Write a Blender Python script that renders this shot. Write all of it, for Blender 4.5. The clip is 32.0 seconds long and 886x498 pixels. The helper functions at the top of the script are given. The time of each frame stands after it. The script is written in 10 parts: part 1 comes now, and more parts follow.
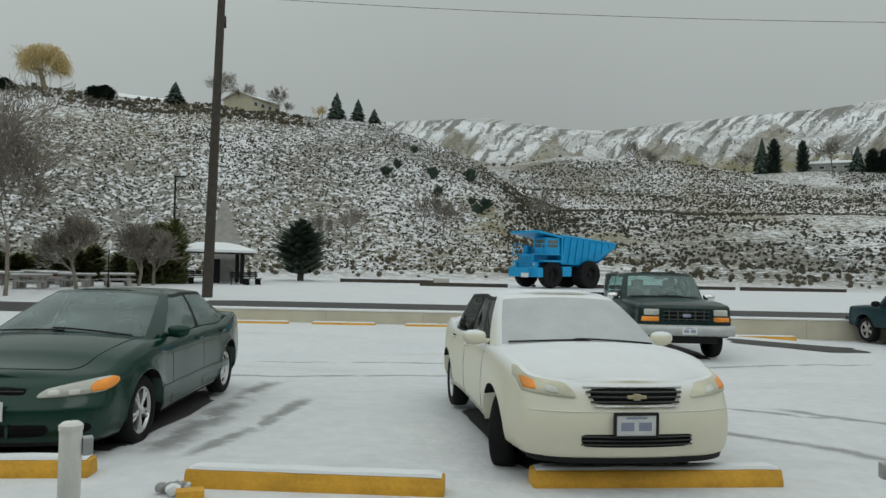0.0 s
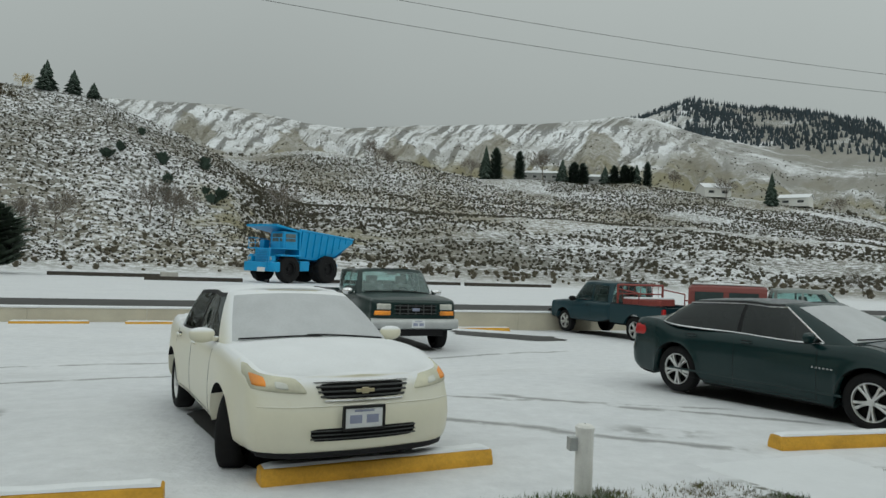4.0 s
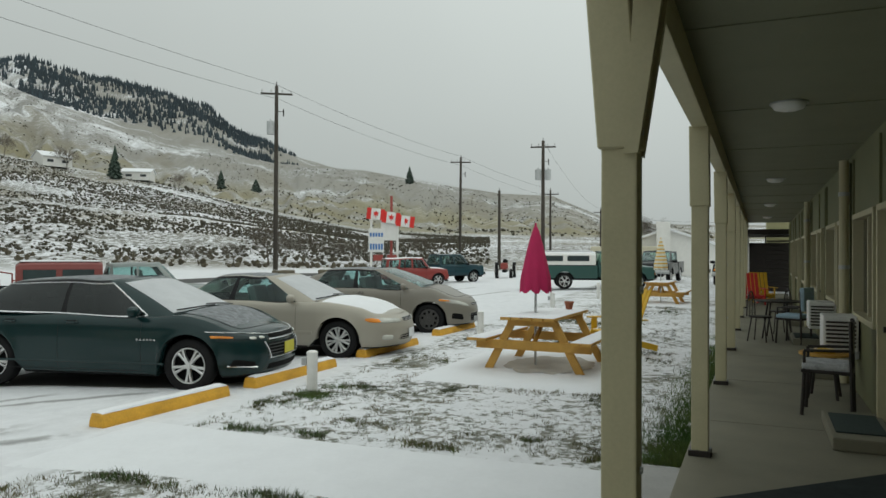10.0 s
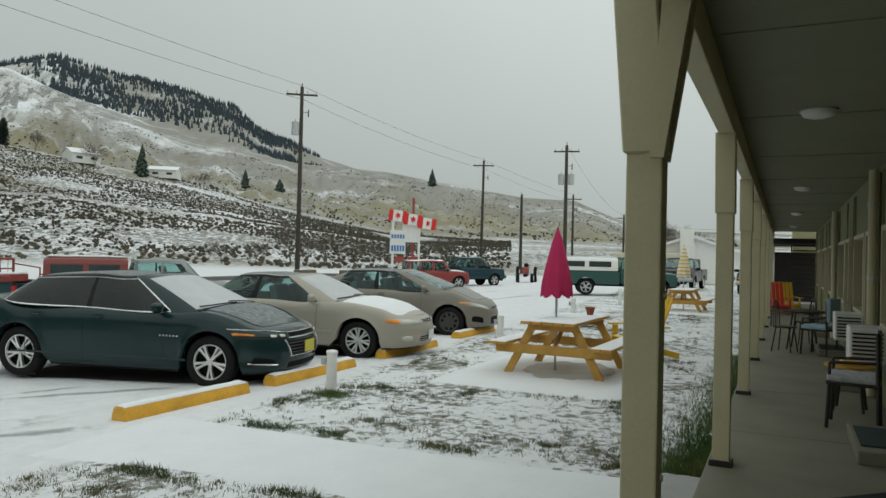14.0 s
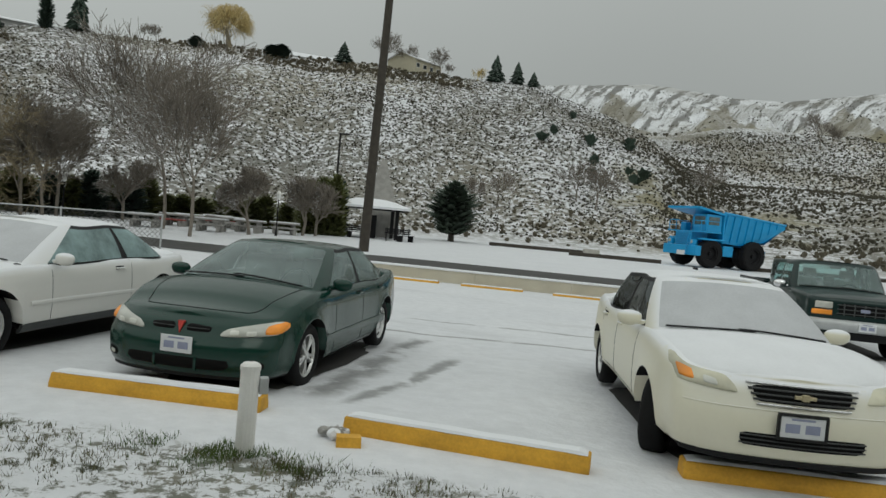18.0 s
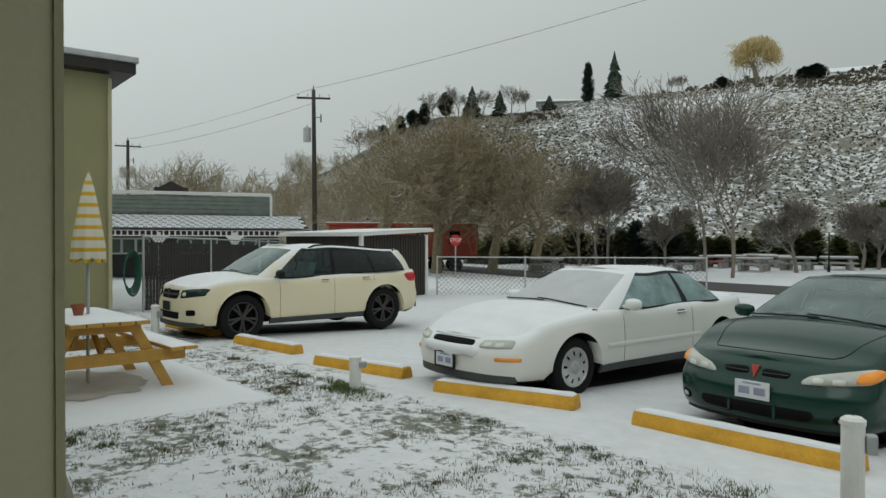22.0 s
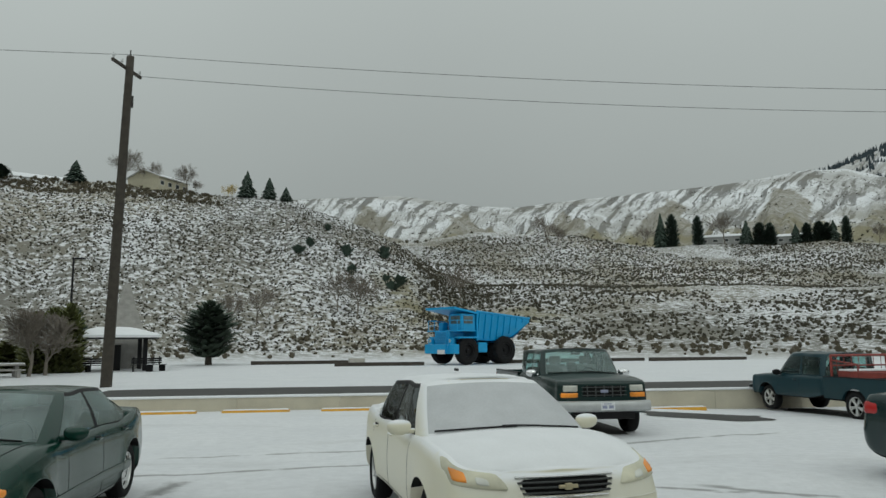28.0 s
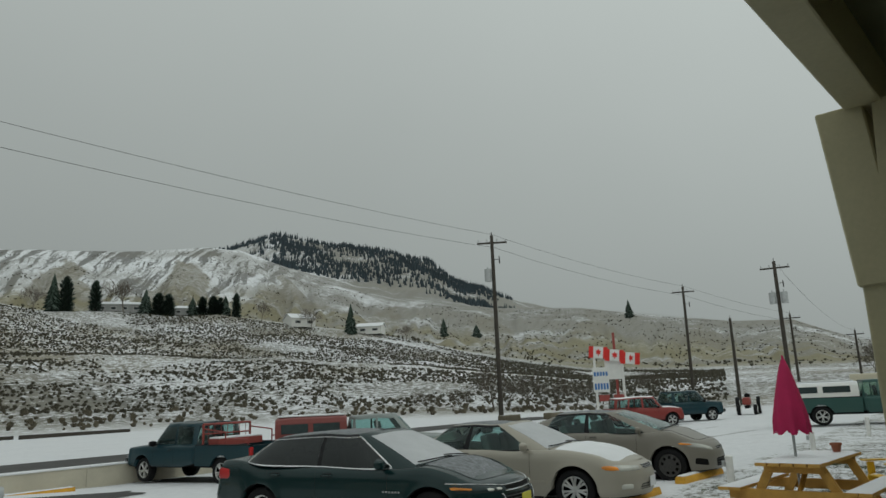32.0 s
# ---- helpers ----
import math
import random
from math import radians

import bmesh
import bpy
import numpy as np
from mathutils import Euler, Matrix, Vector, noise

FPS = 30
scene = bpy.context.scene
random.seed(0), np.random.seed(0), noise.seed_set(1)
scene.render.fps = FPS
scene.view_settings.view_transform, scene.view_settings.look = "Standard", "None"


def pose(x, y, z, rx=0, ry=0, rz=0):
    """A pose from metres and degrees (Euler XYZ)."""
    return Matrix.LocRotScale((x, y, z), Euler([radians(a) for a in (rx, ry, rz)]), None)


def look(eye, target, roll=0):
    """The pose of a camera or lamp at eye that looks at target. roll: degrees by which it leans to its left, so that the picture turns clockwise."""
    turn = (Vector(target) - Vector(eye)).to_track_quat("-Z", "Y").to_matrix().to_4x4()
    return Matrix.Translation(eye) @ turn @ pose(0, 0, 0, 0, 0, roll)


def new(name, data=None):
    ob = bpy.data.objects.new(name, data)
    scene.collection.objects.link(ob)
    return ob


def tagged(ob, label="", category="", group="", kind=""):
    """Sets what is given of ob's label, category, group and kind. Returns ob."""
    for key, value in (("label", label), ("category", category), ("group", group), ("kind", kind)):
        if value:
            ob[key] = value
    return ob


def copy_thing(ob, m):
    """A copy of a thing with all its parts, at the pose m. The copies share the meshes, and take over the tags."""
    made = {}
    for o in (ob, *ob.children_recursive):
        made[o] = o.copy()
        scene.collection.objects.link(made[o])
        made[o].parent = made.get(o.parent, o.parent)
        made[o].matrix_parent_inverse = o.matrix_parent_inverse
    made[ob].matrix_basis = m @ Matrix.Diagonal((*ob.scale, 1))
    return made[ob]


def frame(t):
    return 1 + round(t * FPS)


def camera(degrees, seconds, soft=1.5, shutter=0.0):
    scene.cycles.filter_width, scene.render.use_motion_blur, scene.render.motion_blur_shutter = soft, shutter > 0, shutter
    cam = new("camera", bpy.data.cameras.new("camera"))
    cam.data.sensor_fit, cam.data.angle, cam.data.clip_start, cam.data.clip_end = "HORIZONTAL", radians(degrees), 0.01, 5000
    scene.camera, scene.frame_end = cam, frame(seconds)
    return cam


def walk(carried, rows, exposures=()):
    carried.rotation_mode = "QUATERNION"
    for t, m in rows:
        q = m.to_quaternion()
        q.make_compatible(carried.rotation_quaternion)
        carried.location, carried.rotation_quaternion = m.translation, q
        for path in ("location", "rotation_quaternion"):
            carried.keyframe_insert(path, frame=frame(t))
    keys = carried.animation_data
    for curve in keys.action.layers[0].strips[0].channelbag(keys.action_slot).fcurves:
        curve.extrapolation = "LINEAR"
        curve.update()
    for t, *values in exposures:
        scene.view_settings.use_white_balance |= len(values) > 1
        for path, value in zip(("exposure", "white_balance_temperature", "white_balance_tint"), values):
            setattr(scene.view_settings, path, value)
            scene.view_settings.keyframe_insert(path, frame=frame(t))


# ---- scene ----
cam = camera(63.65, 32.0, 1.5)

# seconds, eye, yaw, pitch, roll
PATH = [
    (0, 0.087, 0.302, 1.614, -1.21, 1.35, 1.24),
    (0.5, 0.101, 0.292, 1.616, -1.43, 1.31, 1.27),
    (1, 0.109, 0.292, 1.617, -1.54, 0.67, 1.48),
    (1.5, 0.103, 0.287, 1.622, -1.63, 0.65, 1.99),
    (2, 0.100, 0.284, 1.616, -1.74, 2.26, 1.87),
    (2.5, 0.086, 0.298, 1.615, -2.59, 2.26, 1.96),
    (3, 0.097, 0.300, 1.620, -8.40, 2.31, 1.99),
    (3.5, 0.106, 0.287, 1.623, -14.87, 1.89, 2.03),
    (4, 0.116, 0.276, 1.628, -21.99, 1.52, 2.03),
    (4.5, 0.154, 0.257, 1.623, -29.90, 2.76, 2.06),
    (6.5, 0.326, 0.165, 1.679, -56.05, 1.04, 0.53),
    (7, 0.337, 0.158, 1.678, -62.07, 1.01, 2.17),
    (7.5, 0.331, 0.147, 1.677, -69.22, 0.40, 2.50),
    (8, 0.321, 0.141, 1.678, -73.64, 0.46, 2.63),
    (8.5, 0.332, 0.142, 1.680, -73.58, 0.21, 1.47),
    (9, 0.325, 0.140, 1.680, -72.82, -0.05, 0.29),
    (9.5, 0.324, 0.139, 1.680, -72.07, 0.56, -0.16),
    (10, 0.322, 0.139, 1.680, -71.30, 0.35, 0.18),
    (10.5, 0.326, 0.142, 1.679, -70.94, -0.22, 0.63),
    (11, 0.331, 0.142, 1.679, -71.49, -0.36, 1.17),
    (11.5, 0.331, 0.143, 1.679, -71.57, -0.51, 1.17),
    (12, 0.332, 0.144, 1.679, -71.21, -0.56, 1.47),
    (12.5, 0.333, 0.144, 1.679, -71.41, -0.61, 1.52),
    (13, 0.327, 0.140, 1.679, -70.75, -0.63, 1.46),
    (13.5, 0.321, 0.136, 1.679, -70.39, 0.35, 1.32),
    (15.5, 0.332, 0.178, 1.645, -55.07, -0.60, 1.45),
    (16, 0.325, 0.144, 1.679, -42.69, -0.59, 1.49),
    (16.5, 0.262, 0.208, 1.674, -27.84, -1.04, 1.80),
    (17, 0.193, 0.262, 1.667, -13.72, -1.47, 1.37),
    (17.5, 0.061, 0.269, 1.667, -0.55, -1.23, 3.80),
    (18, -0.004, 0.269, 1.667, 10.49, -2.13, 5.10),
    (18.5, -0.050, 0.265, 1.644, 19.64, -2.03, 4.92),
    (19, -0.101, 0.254, 1.658, 29.65, -1.56, 2.37),
    (19.5, -0.163, 0.261, 1.660, 38.06, -1.10, 1.27),
    (20, -0.216, 0.264, 1.657, 45.49, -1.52, 0.77),
    (20.5, -0.247, 0.264, 1.655, 52.07, -0.92, 0.05),
    (21, -0.285, 0.256, 1.646, 53.22, -0.90, 0.54),
    (21.5, -0.271, 0.260, 1.655, 53.07, -0.55, 0.39),
    (22, -0.277, 0.258, 1.643, 51.82, -0.69, 0.11),
    (22.5, -0.269, 0.264, 1.650, 50.64, -0.25, 0.56),
    (23, -0.255, 0.259, 1.649, 49.86, -0.21, 0.55),
    (23.5, -0.248, 0.254, 1.653, 49.17, 0.43, 0.75),
    (24, -0.244, 0.242, 1.653, 47.72, 0.67, 1.18),
    (24.5, -0.229, 0.241, 1.657, 45.29, 0.94, 1.21),
    (26.5, -0.174, 0.342, 1.668, 22.48, 5.11, 0.14),
    (27, -0.115, 0.374, 1.680, 12.87, 5.74, 0.05),
    (27.5, -0.031, 0.394, 1.707, 1.93, 6.55, 0.12),
    (28, 0.012, 0.401, 1.707, -8.08, 7.53, -0.38),
    (28.5, 0.039, 0.388, 1.691, -17.56, 9.80, -0.80),
    (29, 0.067, 0.353, 1.684, -25.23, 11.96, -0.52),
    (29.5, 0.080, 0.319, 1.701, -31.33, 13.25, -0.85),
    (30, 0.100, 0.302, 1.700, -37.07, 13.58, -1.59),
    (30.5, 0.125, 0.288, 1.701, -40.86, 13.53, -2.02),
    (31, 0.133, 0.287, 1.692, -43.01, 12.40, -2.83),
    (31.5, 0.137, 0.255, 1.695, -46.38, 12.24, -2.90),
    (32, 0.157, 0.165, 1.745, -54.22, 11.87, -2.45),
]
EXPOSURES = [(0, -0.53, 6350, -2), (3, -0.57, 6350, -2), (4.5, -0.55, 6350, -3), (6.5, -0.65, 6400, -3), (7.2, -0.6, 6400, -3), (8, -0.35, 6450, -3), (9, -0.26, 6450, -2), (13.5, -0.26, 6450, -3), (15.5, -0.5, 6350, -3), (16.5, -0.6, 6400, -2), (17, -0.64, 6500, 0), (18, -0.57, 6500, 0), (19, -0.46, 6500, 2), (21, -0.48, 6400, -1), (24.5, -0.5, 6350, -4), (27, -0.54, 6350, -4), (28, -0.62, 6350, -3), (30, -0.73, 6400, -3), (32, -0.8, 6400, -3)]
SKY_STRENGTH = 1.0
SUN_STRENGTH = 0.3

def view(x, y, z, yaw, pitch, roll):
    """Camera pose from an eye and angles in degrees: yaw to the left of +y, pitch up."""
    a, b = radians(yaw), radians(pitch)
    way = Vector((-math.sin(a) * math.cos(b), math.cos(a) * math.cos(b), math.sin(b)))
    eye = Vector((x, y, z))
    return look(eye, eye + way, roll)


walk(cam, [(r[0], view(*r[1:])) for r in PATH], EXPOSURES)

# ---- world and light: thick overcast over snow ----
world = bpy.data.worlds.new("overcast")
scene.world = world
world.use_nodes = True
wn, wl = world.node_tree.nodes, world.node_tree.links
wn.clear()
w_out = wn.new("ShaderNodeOutputWorld")
w_bg = wn.new("ShaderNodeBackground")
w_sky = wn.new("ShaderNodeTexSky")
w_sky.sky_type = 'NISHITA'
w_sky.sun_disc = False
w_sky.sun_elevation = radians(32)
w_sky.sun_rotation = radians(200)
w_sky.dust_density = 4.0
w_grey = wn.new("ShaderNodeHueSaturation")
w_grey.inputs["Saturation"].default_value = 0.06
w_grey.inputs["Value"].default_value = 0.05
w_mix = wn.new("ShaderNodeMix")
w_mix.data_type = 'RGBA'
w_mix.inputs[0].default_value = 0.88
w_tc = wn.new("ShaderNodeTexCoord")
w_sep = wn.new("ShaderNodeSeparateXYZ")
w_ramp = wn.new("ShaderNodeValToRGB")
w_ramp.color_ramp.elements[0].position = 0.0
w_ramp.color_ramp.elements[0].color = (0.40, 0.405, 0.415, 1)
w_ramp.color_ramp.elements[1].position = 1.0
w_ramp.color_ramp.elements[1].color = (1.0, 1.0, 1.02, 1)
w_n = wn.new("ShaderNodeTexNoise")
w_n.inputs["Scale"].default_value = 2.2
w_n.inputs["Detail"].default_value = 4
w_nm = wn.new("ShaderNodeMapRange")
w_nm.inputs["To Min"].default_value = 0.95
w_nm.inputs["To Max"].default_value = 1.05
w_mul = wn.new("ShaderNodeMix")
w_mul.data_type, w_mul.blend_type = 'RGBA', 'MULTIPLY'
w_mul.inputs[0].default_value = 1.0
wl.new(w_tc.outputs["Generated"], w_sep.inputs[0])
wl.new(w_tc.outputs["Generated"], w_n.inputs["Vector"])
wl.new(w_sep.outputs["Z"], w_ramp.inputs[0])
wl.new(w_sky.outputs[0], w_grey.inputs["Color"])
wl.new(w_grey.outputs[0], w_mix.inputs[6])
wl.new(w_ramp.outputs[0], w_mix.inputs[7])
wl.new(w_n.outputs["Fac"], w_nm.inputs["Value"])
wl.new(w_mix.outputs[2], w_mul.inputs[6])
wl.new(w_nm.outputs[0], w_mul.inputs[7])
# the cloud is thinner, so brighter, towards the sun behind the motel
w_side = wn.new("ShaderNodeMapRange")
w_side.inputs["From Min"].default_value, w_side.inputs["From Max"].default_value = 1.0, 0.1
w_side.inputs["To Min"].default_value, w_side.inputs["To Max"].default_value = 1.07, 1.45
wl.new(w_sep.outputs["Y"], w_side.inputs["Value"])
w_mul2 = wn.new("ShaderNodeMix")
w_mul2.data_type, w_mul2.blend_type = 'RGBA', 'MULTIPLY'
w_mul2.inputs[0].default_value = 1.0
wl.new(w_mul.outputs[2], w_mul2.inputs[6])
wl.new(w_side.outputs[0], w_mul2.inputs[7])
w_west = wn.new("ShaderNodeMapRange")
w_west.inputs["From Min"].default_value, w_west.inputs["From Max"].default_value = 0.1, -0.8
w_west.inputs["To Min"].default_value, w_west.inputs["To Max"].default_value = 1.0, 1.2
wl.new(w_sep.outputs["X"], w_west.inputs["Value"])
w_mul3 = wn.new("ShaderNodeMix")
w_mul3.data_type, w_mul3.blend_type = 'RGBA', 'MULTIPLY'
w_mul3.inputs[0].default_value = 1.0
wl.new(w_mul2.outputs[2], w_mul3.inputs[6])
wl.new(w_west.outputs[0], w_mul3.inputs[7])
wl.new(w_mul3.outputs[2], w_bg.inputs[0])
w_bg.inputs[1].default_value = SKY_STRENGTH
wl.new(w_bg.outputs[0], w_out.inputs[0])
sun = new("sun", bpy.data.lights.new("sun", 'SUN'))
sun.data.energy, sun.data.angle, sun.data.color = SUN_STRENGTH, radians(25), (1.0, 0.97, 0.93)
sun.matrix_world = look((0, 0, 60), (-14, 22, 35))


# ---- materials ----
def nodes_of(name):
    m = bpy.data.materials.new(name)
    m.use_nodes = True
    return m, m.node_tree.nodes, m.node_tree.links, m.node_tree.nodes["Principled BSDF"]


def coords(n, l, scale=(1, 1, 1)):
    tc, mp = n.new("ShaderNodeTexCoord"), n.new("ShaderNodeMapping")
    mp.inputs["Scale"].default_value = scale
    l.new(tc.outputs["Object"], mp.inputs[0])
    return mp.outputs[0]


def noise_at(n, l, vec, scale, detail=4.0, rough=0.55):
    t = n.new("ShaderNodeTexNoise")
    t.inputs["Scale"].default_value, t.inputs["Detail"].default_value, t.inputs["Roughness"].default_value = scale, detail, rough
    l.new(vec, t.inputs["Vector"])
    return t.outputs["Fac"]


def ramp(n, l, value, stops):
    r = n.new("ShaderNodeValToRGB")
    e = r.color_ramp.elements
    while len(e) < len(stops):
        e.new(0.5)
    for i, (p, c) in enumerate(stops):
        e[i].position = p
        e[i].color = (c, c, c, 1) if isinstance(c, (int, float)) else (*c, 1)
    l.new(value, r.inputs[0])
    return r.outputs[0]


def math_node(n, l, op, a, b=None, clamp=False):
    m = n.new("ShaderNodeMath")
    m.operation, m.use_clamp = op, clamp
    for i, v in enumerate((a, b)):
        if v is None:
            continue
        if isinstance(v, (int, float)):
            m.inputs[i].default_value = v
        else:
            l.new(v, m.inputs[i])
    return m.outputs[0]


def mix_rgb(n, l, fac, a, b, blend='MIX'):
    m = n.new("ShaderNodeMix")
    m.data_type, m.blend_type = 'RGBA', blend
    for i, v in ((0, fac), (6, a), (7, b)):
        if isinstance(v, (int, float)):
            m.inputs[i].default_value = v
        elif isinstance(v, tuple):
            m.inputs[i].default_value = (*v, 1)
        else:
            l.new(v, m.inputs[i])
    return m.outputs[2]


def add_bump(n, l, bsdf, height, strength=0.3, distance=0.02):
    b = n.new("ShaderNodeBump")
    b.inputs["Strength"].default_value, b.inputs["Distance"].default_value = strength, distance
    l.new(height, b.inputs["Height"])
    l.new(b.outputs[0], bsdf.inputs["Normal"])


def up_facing(n, l, low=0.45, high=0.8):
    g, s = n.new("ShaderNodeNewGeometry"), n.new("ShaderNodeSeparateXYZ")
    l.new(g.outputs["Normal"], s.inputs[0])
    r = n.new("ShaderNodeMapRange")
    r.inputs["From Min"].default_value, r.inputs["From Max"].default_value = low, high
    l.new(s.outputs["Z"], r.inputs["Value"])
    return r.outputs[0]


SNOW = (0.70, 0.71, 0.73)


def plain(name, color, rough=0.6, vary=0.15, scale=6.0, bump=0.1, metal=0.0, fine=60.0, coat=0.0, snow=0.0, dist=0.01, random_vary=0.0):
    """A surface with stains and grain at two scales, and snow lying on what faces up."""
    m, n, l, p = nodes_of(name)
    v = coords(n, l)
    a, b = noise_at(n, l, v, scale), noise_at(n, l, v, fine, 3)
    mixed = math_node(n, l, 'ADD', math_node(n, l, 'MULTIPLY', a, 0.65), math_node(n, l, 'MULTIPLY', b, 0.35))
    dark, light = tuple(c * (1 - vary) for c in color), tuple(min(1, c * (1 + vary)) for c in color)
    col = ramp(n, l, mixed, [(0.3, dark), (0.7, light)])
    if random_vary:
        oi = n.new("ShaderNodeObjectInfo")
        k = n.new("ShaderNodeMapRange")
        k.inputs["To Min"].default_value, k.inputs["To Max"].default_value = 1 - random_vary, 1 + random_vary
        l.new(oi.outputs["Random"], k.inputs["Value"])
        col = mix_rgb(n, l, 1.0, col, k.outputs[0], 'MULTIPLY')
    p.inputs["Roughness"].default_value = rough
    p.inputs["Metallic"].default_value = metal
    if max(color) < 0.03:
        p.inputs["Specular IOR Level"].default_value = 0.2
    p.inputs["Coat Weight"].default_value = coat
    p.inputs["Coat Roughness"].default_value = 0.08
    if snow:
        f = math_node(n, l, 'MULTIPLY', up_facing(n, l), ramp(n, l, noise_at(n, l, v, 9.0, 5), [(0.62 - 0.5 * snow, 0), (0.72 - 0.5 * snow, 1)]))
        col = mix_rgb(n, l, f, col, SNOW)
    l.new(col, p.inputs["Base Color"])
    if bump:
        add_bump(n, l, p, mixed, bump, dist)
    return m


M_SNOW = plain("snow", SNOW, 0.75, 0.04, 2.5, 0.35, fine=22, dist=0.03)
M_SNOWSOFT = plain("settled_snow", (0.75, 0.76, 0.78), 0.7, 0.05, 3.0, 0.25, fine=40, dist=0.01)
M_YELLOW = plain("yellow_paint", (0.62, 0.33, 0.03), 0.65, 0.25, 5, 0.35, fine=45, snow=0.0)
M_BOLLARD = plain("white_post_paint", (0.74, 0.73, 0.70), 0.55, 0.1, 6, 0.15)
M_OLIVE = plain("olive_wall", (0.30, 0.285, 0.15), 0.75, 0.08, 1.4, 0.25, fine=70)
M_CREAM = plain("cream_trim", (0.46, 0.42, 0.27), 0.6, 0.1, 3, 0.2)
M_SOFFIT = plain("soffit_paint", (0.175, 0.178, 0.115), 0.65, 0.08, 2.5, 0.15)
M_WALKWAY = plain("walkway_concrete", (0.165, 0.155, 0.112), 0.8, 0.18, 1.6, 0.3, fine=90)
M_CONCRETE = plain("old_concrete", (0.42, 0.40, 0.36), 0.85, 0.2, 2.2, 0.4, fine=50)
M_ASPHALT = plain("wet_asphalt", (0.042, 0.040, 0.038), 0.75, 0.3, 0.7, 0.4, fine=80)
M_POLE = plain("weathered_pole_wood", (0.050, 0.042, 0.033), 0.85, 0.35, 3.5, 0.5, fine=40)
M_RUBBER = plain("tyre_rubber", (0.012, 0.012, 0.0125), 0.85, 0.25, 8, 0.3)
M_BLACK = plain("black_plastic", (0.010, 0.010, 0.011), 0.5, 0.2, 10, 0.15)
# near-black that puts the shade of openings and undersides into the colour
M_SHADEBLACK = plain("shade_black", (0.003, 0.003, 0.003), 0.8, 0.2, 10, 0.0)
M_RIM = plain("alloy_rim", (0.68, 0.68, 0.67), 0.35, 0.1, 12, 0.05, metal=0.8)
M_RIMDARK = plain("dark_rim", (0.06, 0.058, 0.055), 0.45, 0.2, 12, 0.05, metal=0.4)
M_CHROME = plain("chrome", (0.75, 0.75, 0.76), 0.15, 0.05, 12, 0.0, metal=1.0)
M_STEELWHITE = plain("galvanised_steel", (0.45, 0.46, 0.46), 0.5, 0.15, 5, 0.1, metal=0.5)
M_TWIG = plain("bare_twigs", (0.20, 0.175, 0.145), 0.9, 0.3, 4, 0.3, snow=0.35)
M_TWIGWARM = plain("brown_twigs", (0.29, 0.245, 0.16), 0.9, 0.3, 4, 0.3, snow=0.25)
M_WILLOW = plain("willow_twigs", (0.56, 0.45, 0.22), 0.9, 0.25, 2, 0.2)
M_FIR = plain("conifer_needles", (0.036, 0.058, 0.042), 0.85, 0.45, 1.5, 0.3, snow=0.06)
M_CEDAR = plain("cedar_foliage", (0.10, 0.11, 0.032), 0.85, 0.45, 1.5, 0.3, snow=0.05)
M_BUSH = plain("sagebrush", (0.082, 0.075, 0.054), 0.95, 0.45, 0.35, 0.3, fine=5, snow=0.10, random_vary=0.2)
M_WOODY = plain("yellow_stained_wood", (0.50, 0.28, 0.055), 0.6, 0.2, 6, 0.2)


def car_paint(name, color, rough=0.32, dirt=0.12, flake=0.3, dust=(0.35, 0.31, 0.26), snow=0.0):
    m, n, l, p = nodes_of(name)
    v = coords(n, l)
    a = noise_at(n, l, v, 2.2, 5)
    s = n.new("ShaderNodeSeparateXYZ")
    l.new(v, s.inputs[0])
    spl = noise_at(n, l, v, 24, 6)
    low = n.new("ShaderNodeMapRange")
    low.inputs["From Min"].default_value, low.inputs["From Max"].default_value = 0.75, 0.15
    l.new(s.outputs["Z"], low.inputs["Value"])
    f = math_node(n, l, 'MULTIPLY', math_node(n, l, 'ADD', math_node(n, l, 'MULTIPLY', low.outputs[0], 0.5), math_node(n, l, 'MULTIPLY', a, 0.6)), math_node(n, l, 'MULTIPLY', spl, dirt * 3.2), True)
    col = mix_rgb(n, l, f, color, dust)
    if snow:
        k = math_node(n, l, 'MULTIPLY', up_facing(n, l, 0.25, 0.75), ramp(n, l, noise_at(n, l, v, 7.0, 6, 0.65), [(0.62 - 0.5 * snow, 0), (0.78 - 0.5 * snow, 1)]))
        col = mix_rgb(n, l, k, col, (0.80, 0.81, 0.83))
    l.new(col, p.inputs["Base Color"])
    r = n.new("ShaderNodeMapRange")
    r.inputs["To Min"].default_value, r.inputs["To Max"].default_value = rough, 0.8
    l.new(f, r.inputs["Value"])
    l.new(r.outputs[0], p.inputs["Roughness"])
    p.inputs["Metallic"].default_value = flake * 0.4
    p.inputs["Specular IOR Level"].default_value = 0.28
    p.inputs["Coat Weight"].default_value = 0.28
    p.inputs["Coat Roughness"].default_value = 0.06
    return m


def glass_mat(name, color=(0.02, 0.024, 0.025), rough=0.06, spec=0.5):
    m, n, l, p = nodes_of(name)
    v = coords(n, l)
    l.new(ramp(n, l, noise_at(n, l, v, 3, 4), [(0.3, tuple(c * 0.8 for c in color)), (0.75, tuple(c * 1.5 for c in color))]), p.inputs["Base Color"])
    p.inputs["Roughness"].default_value = rough
    p.inputs["Specular IOR Level"].default_value = spec
    return m


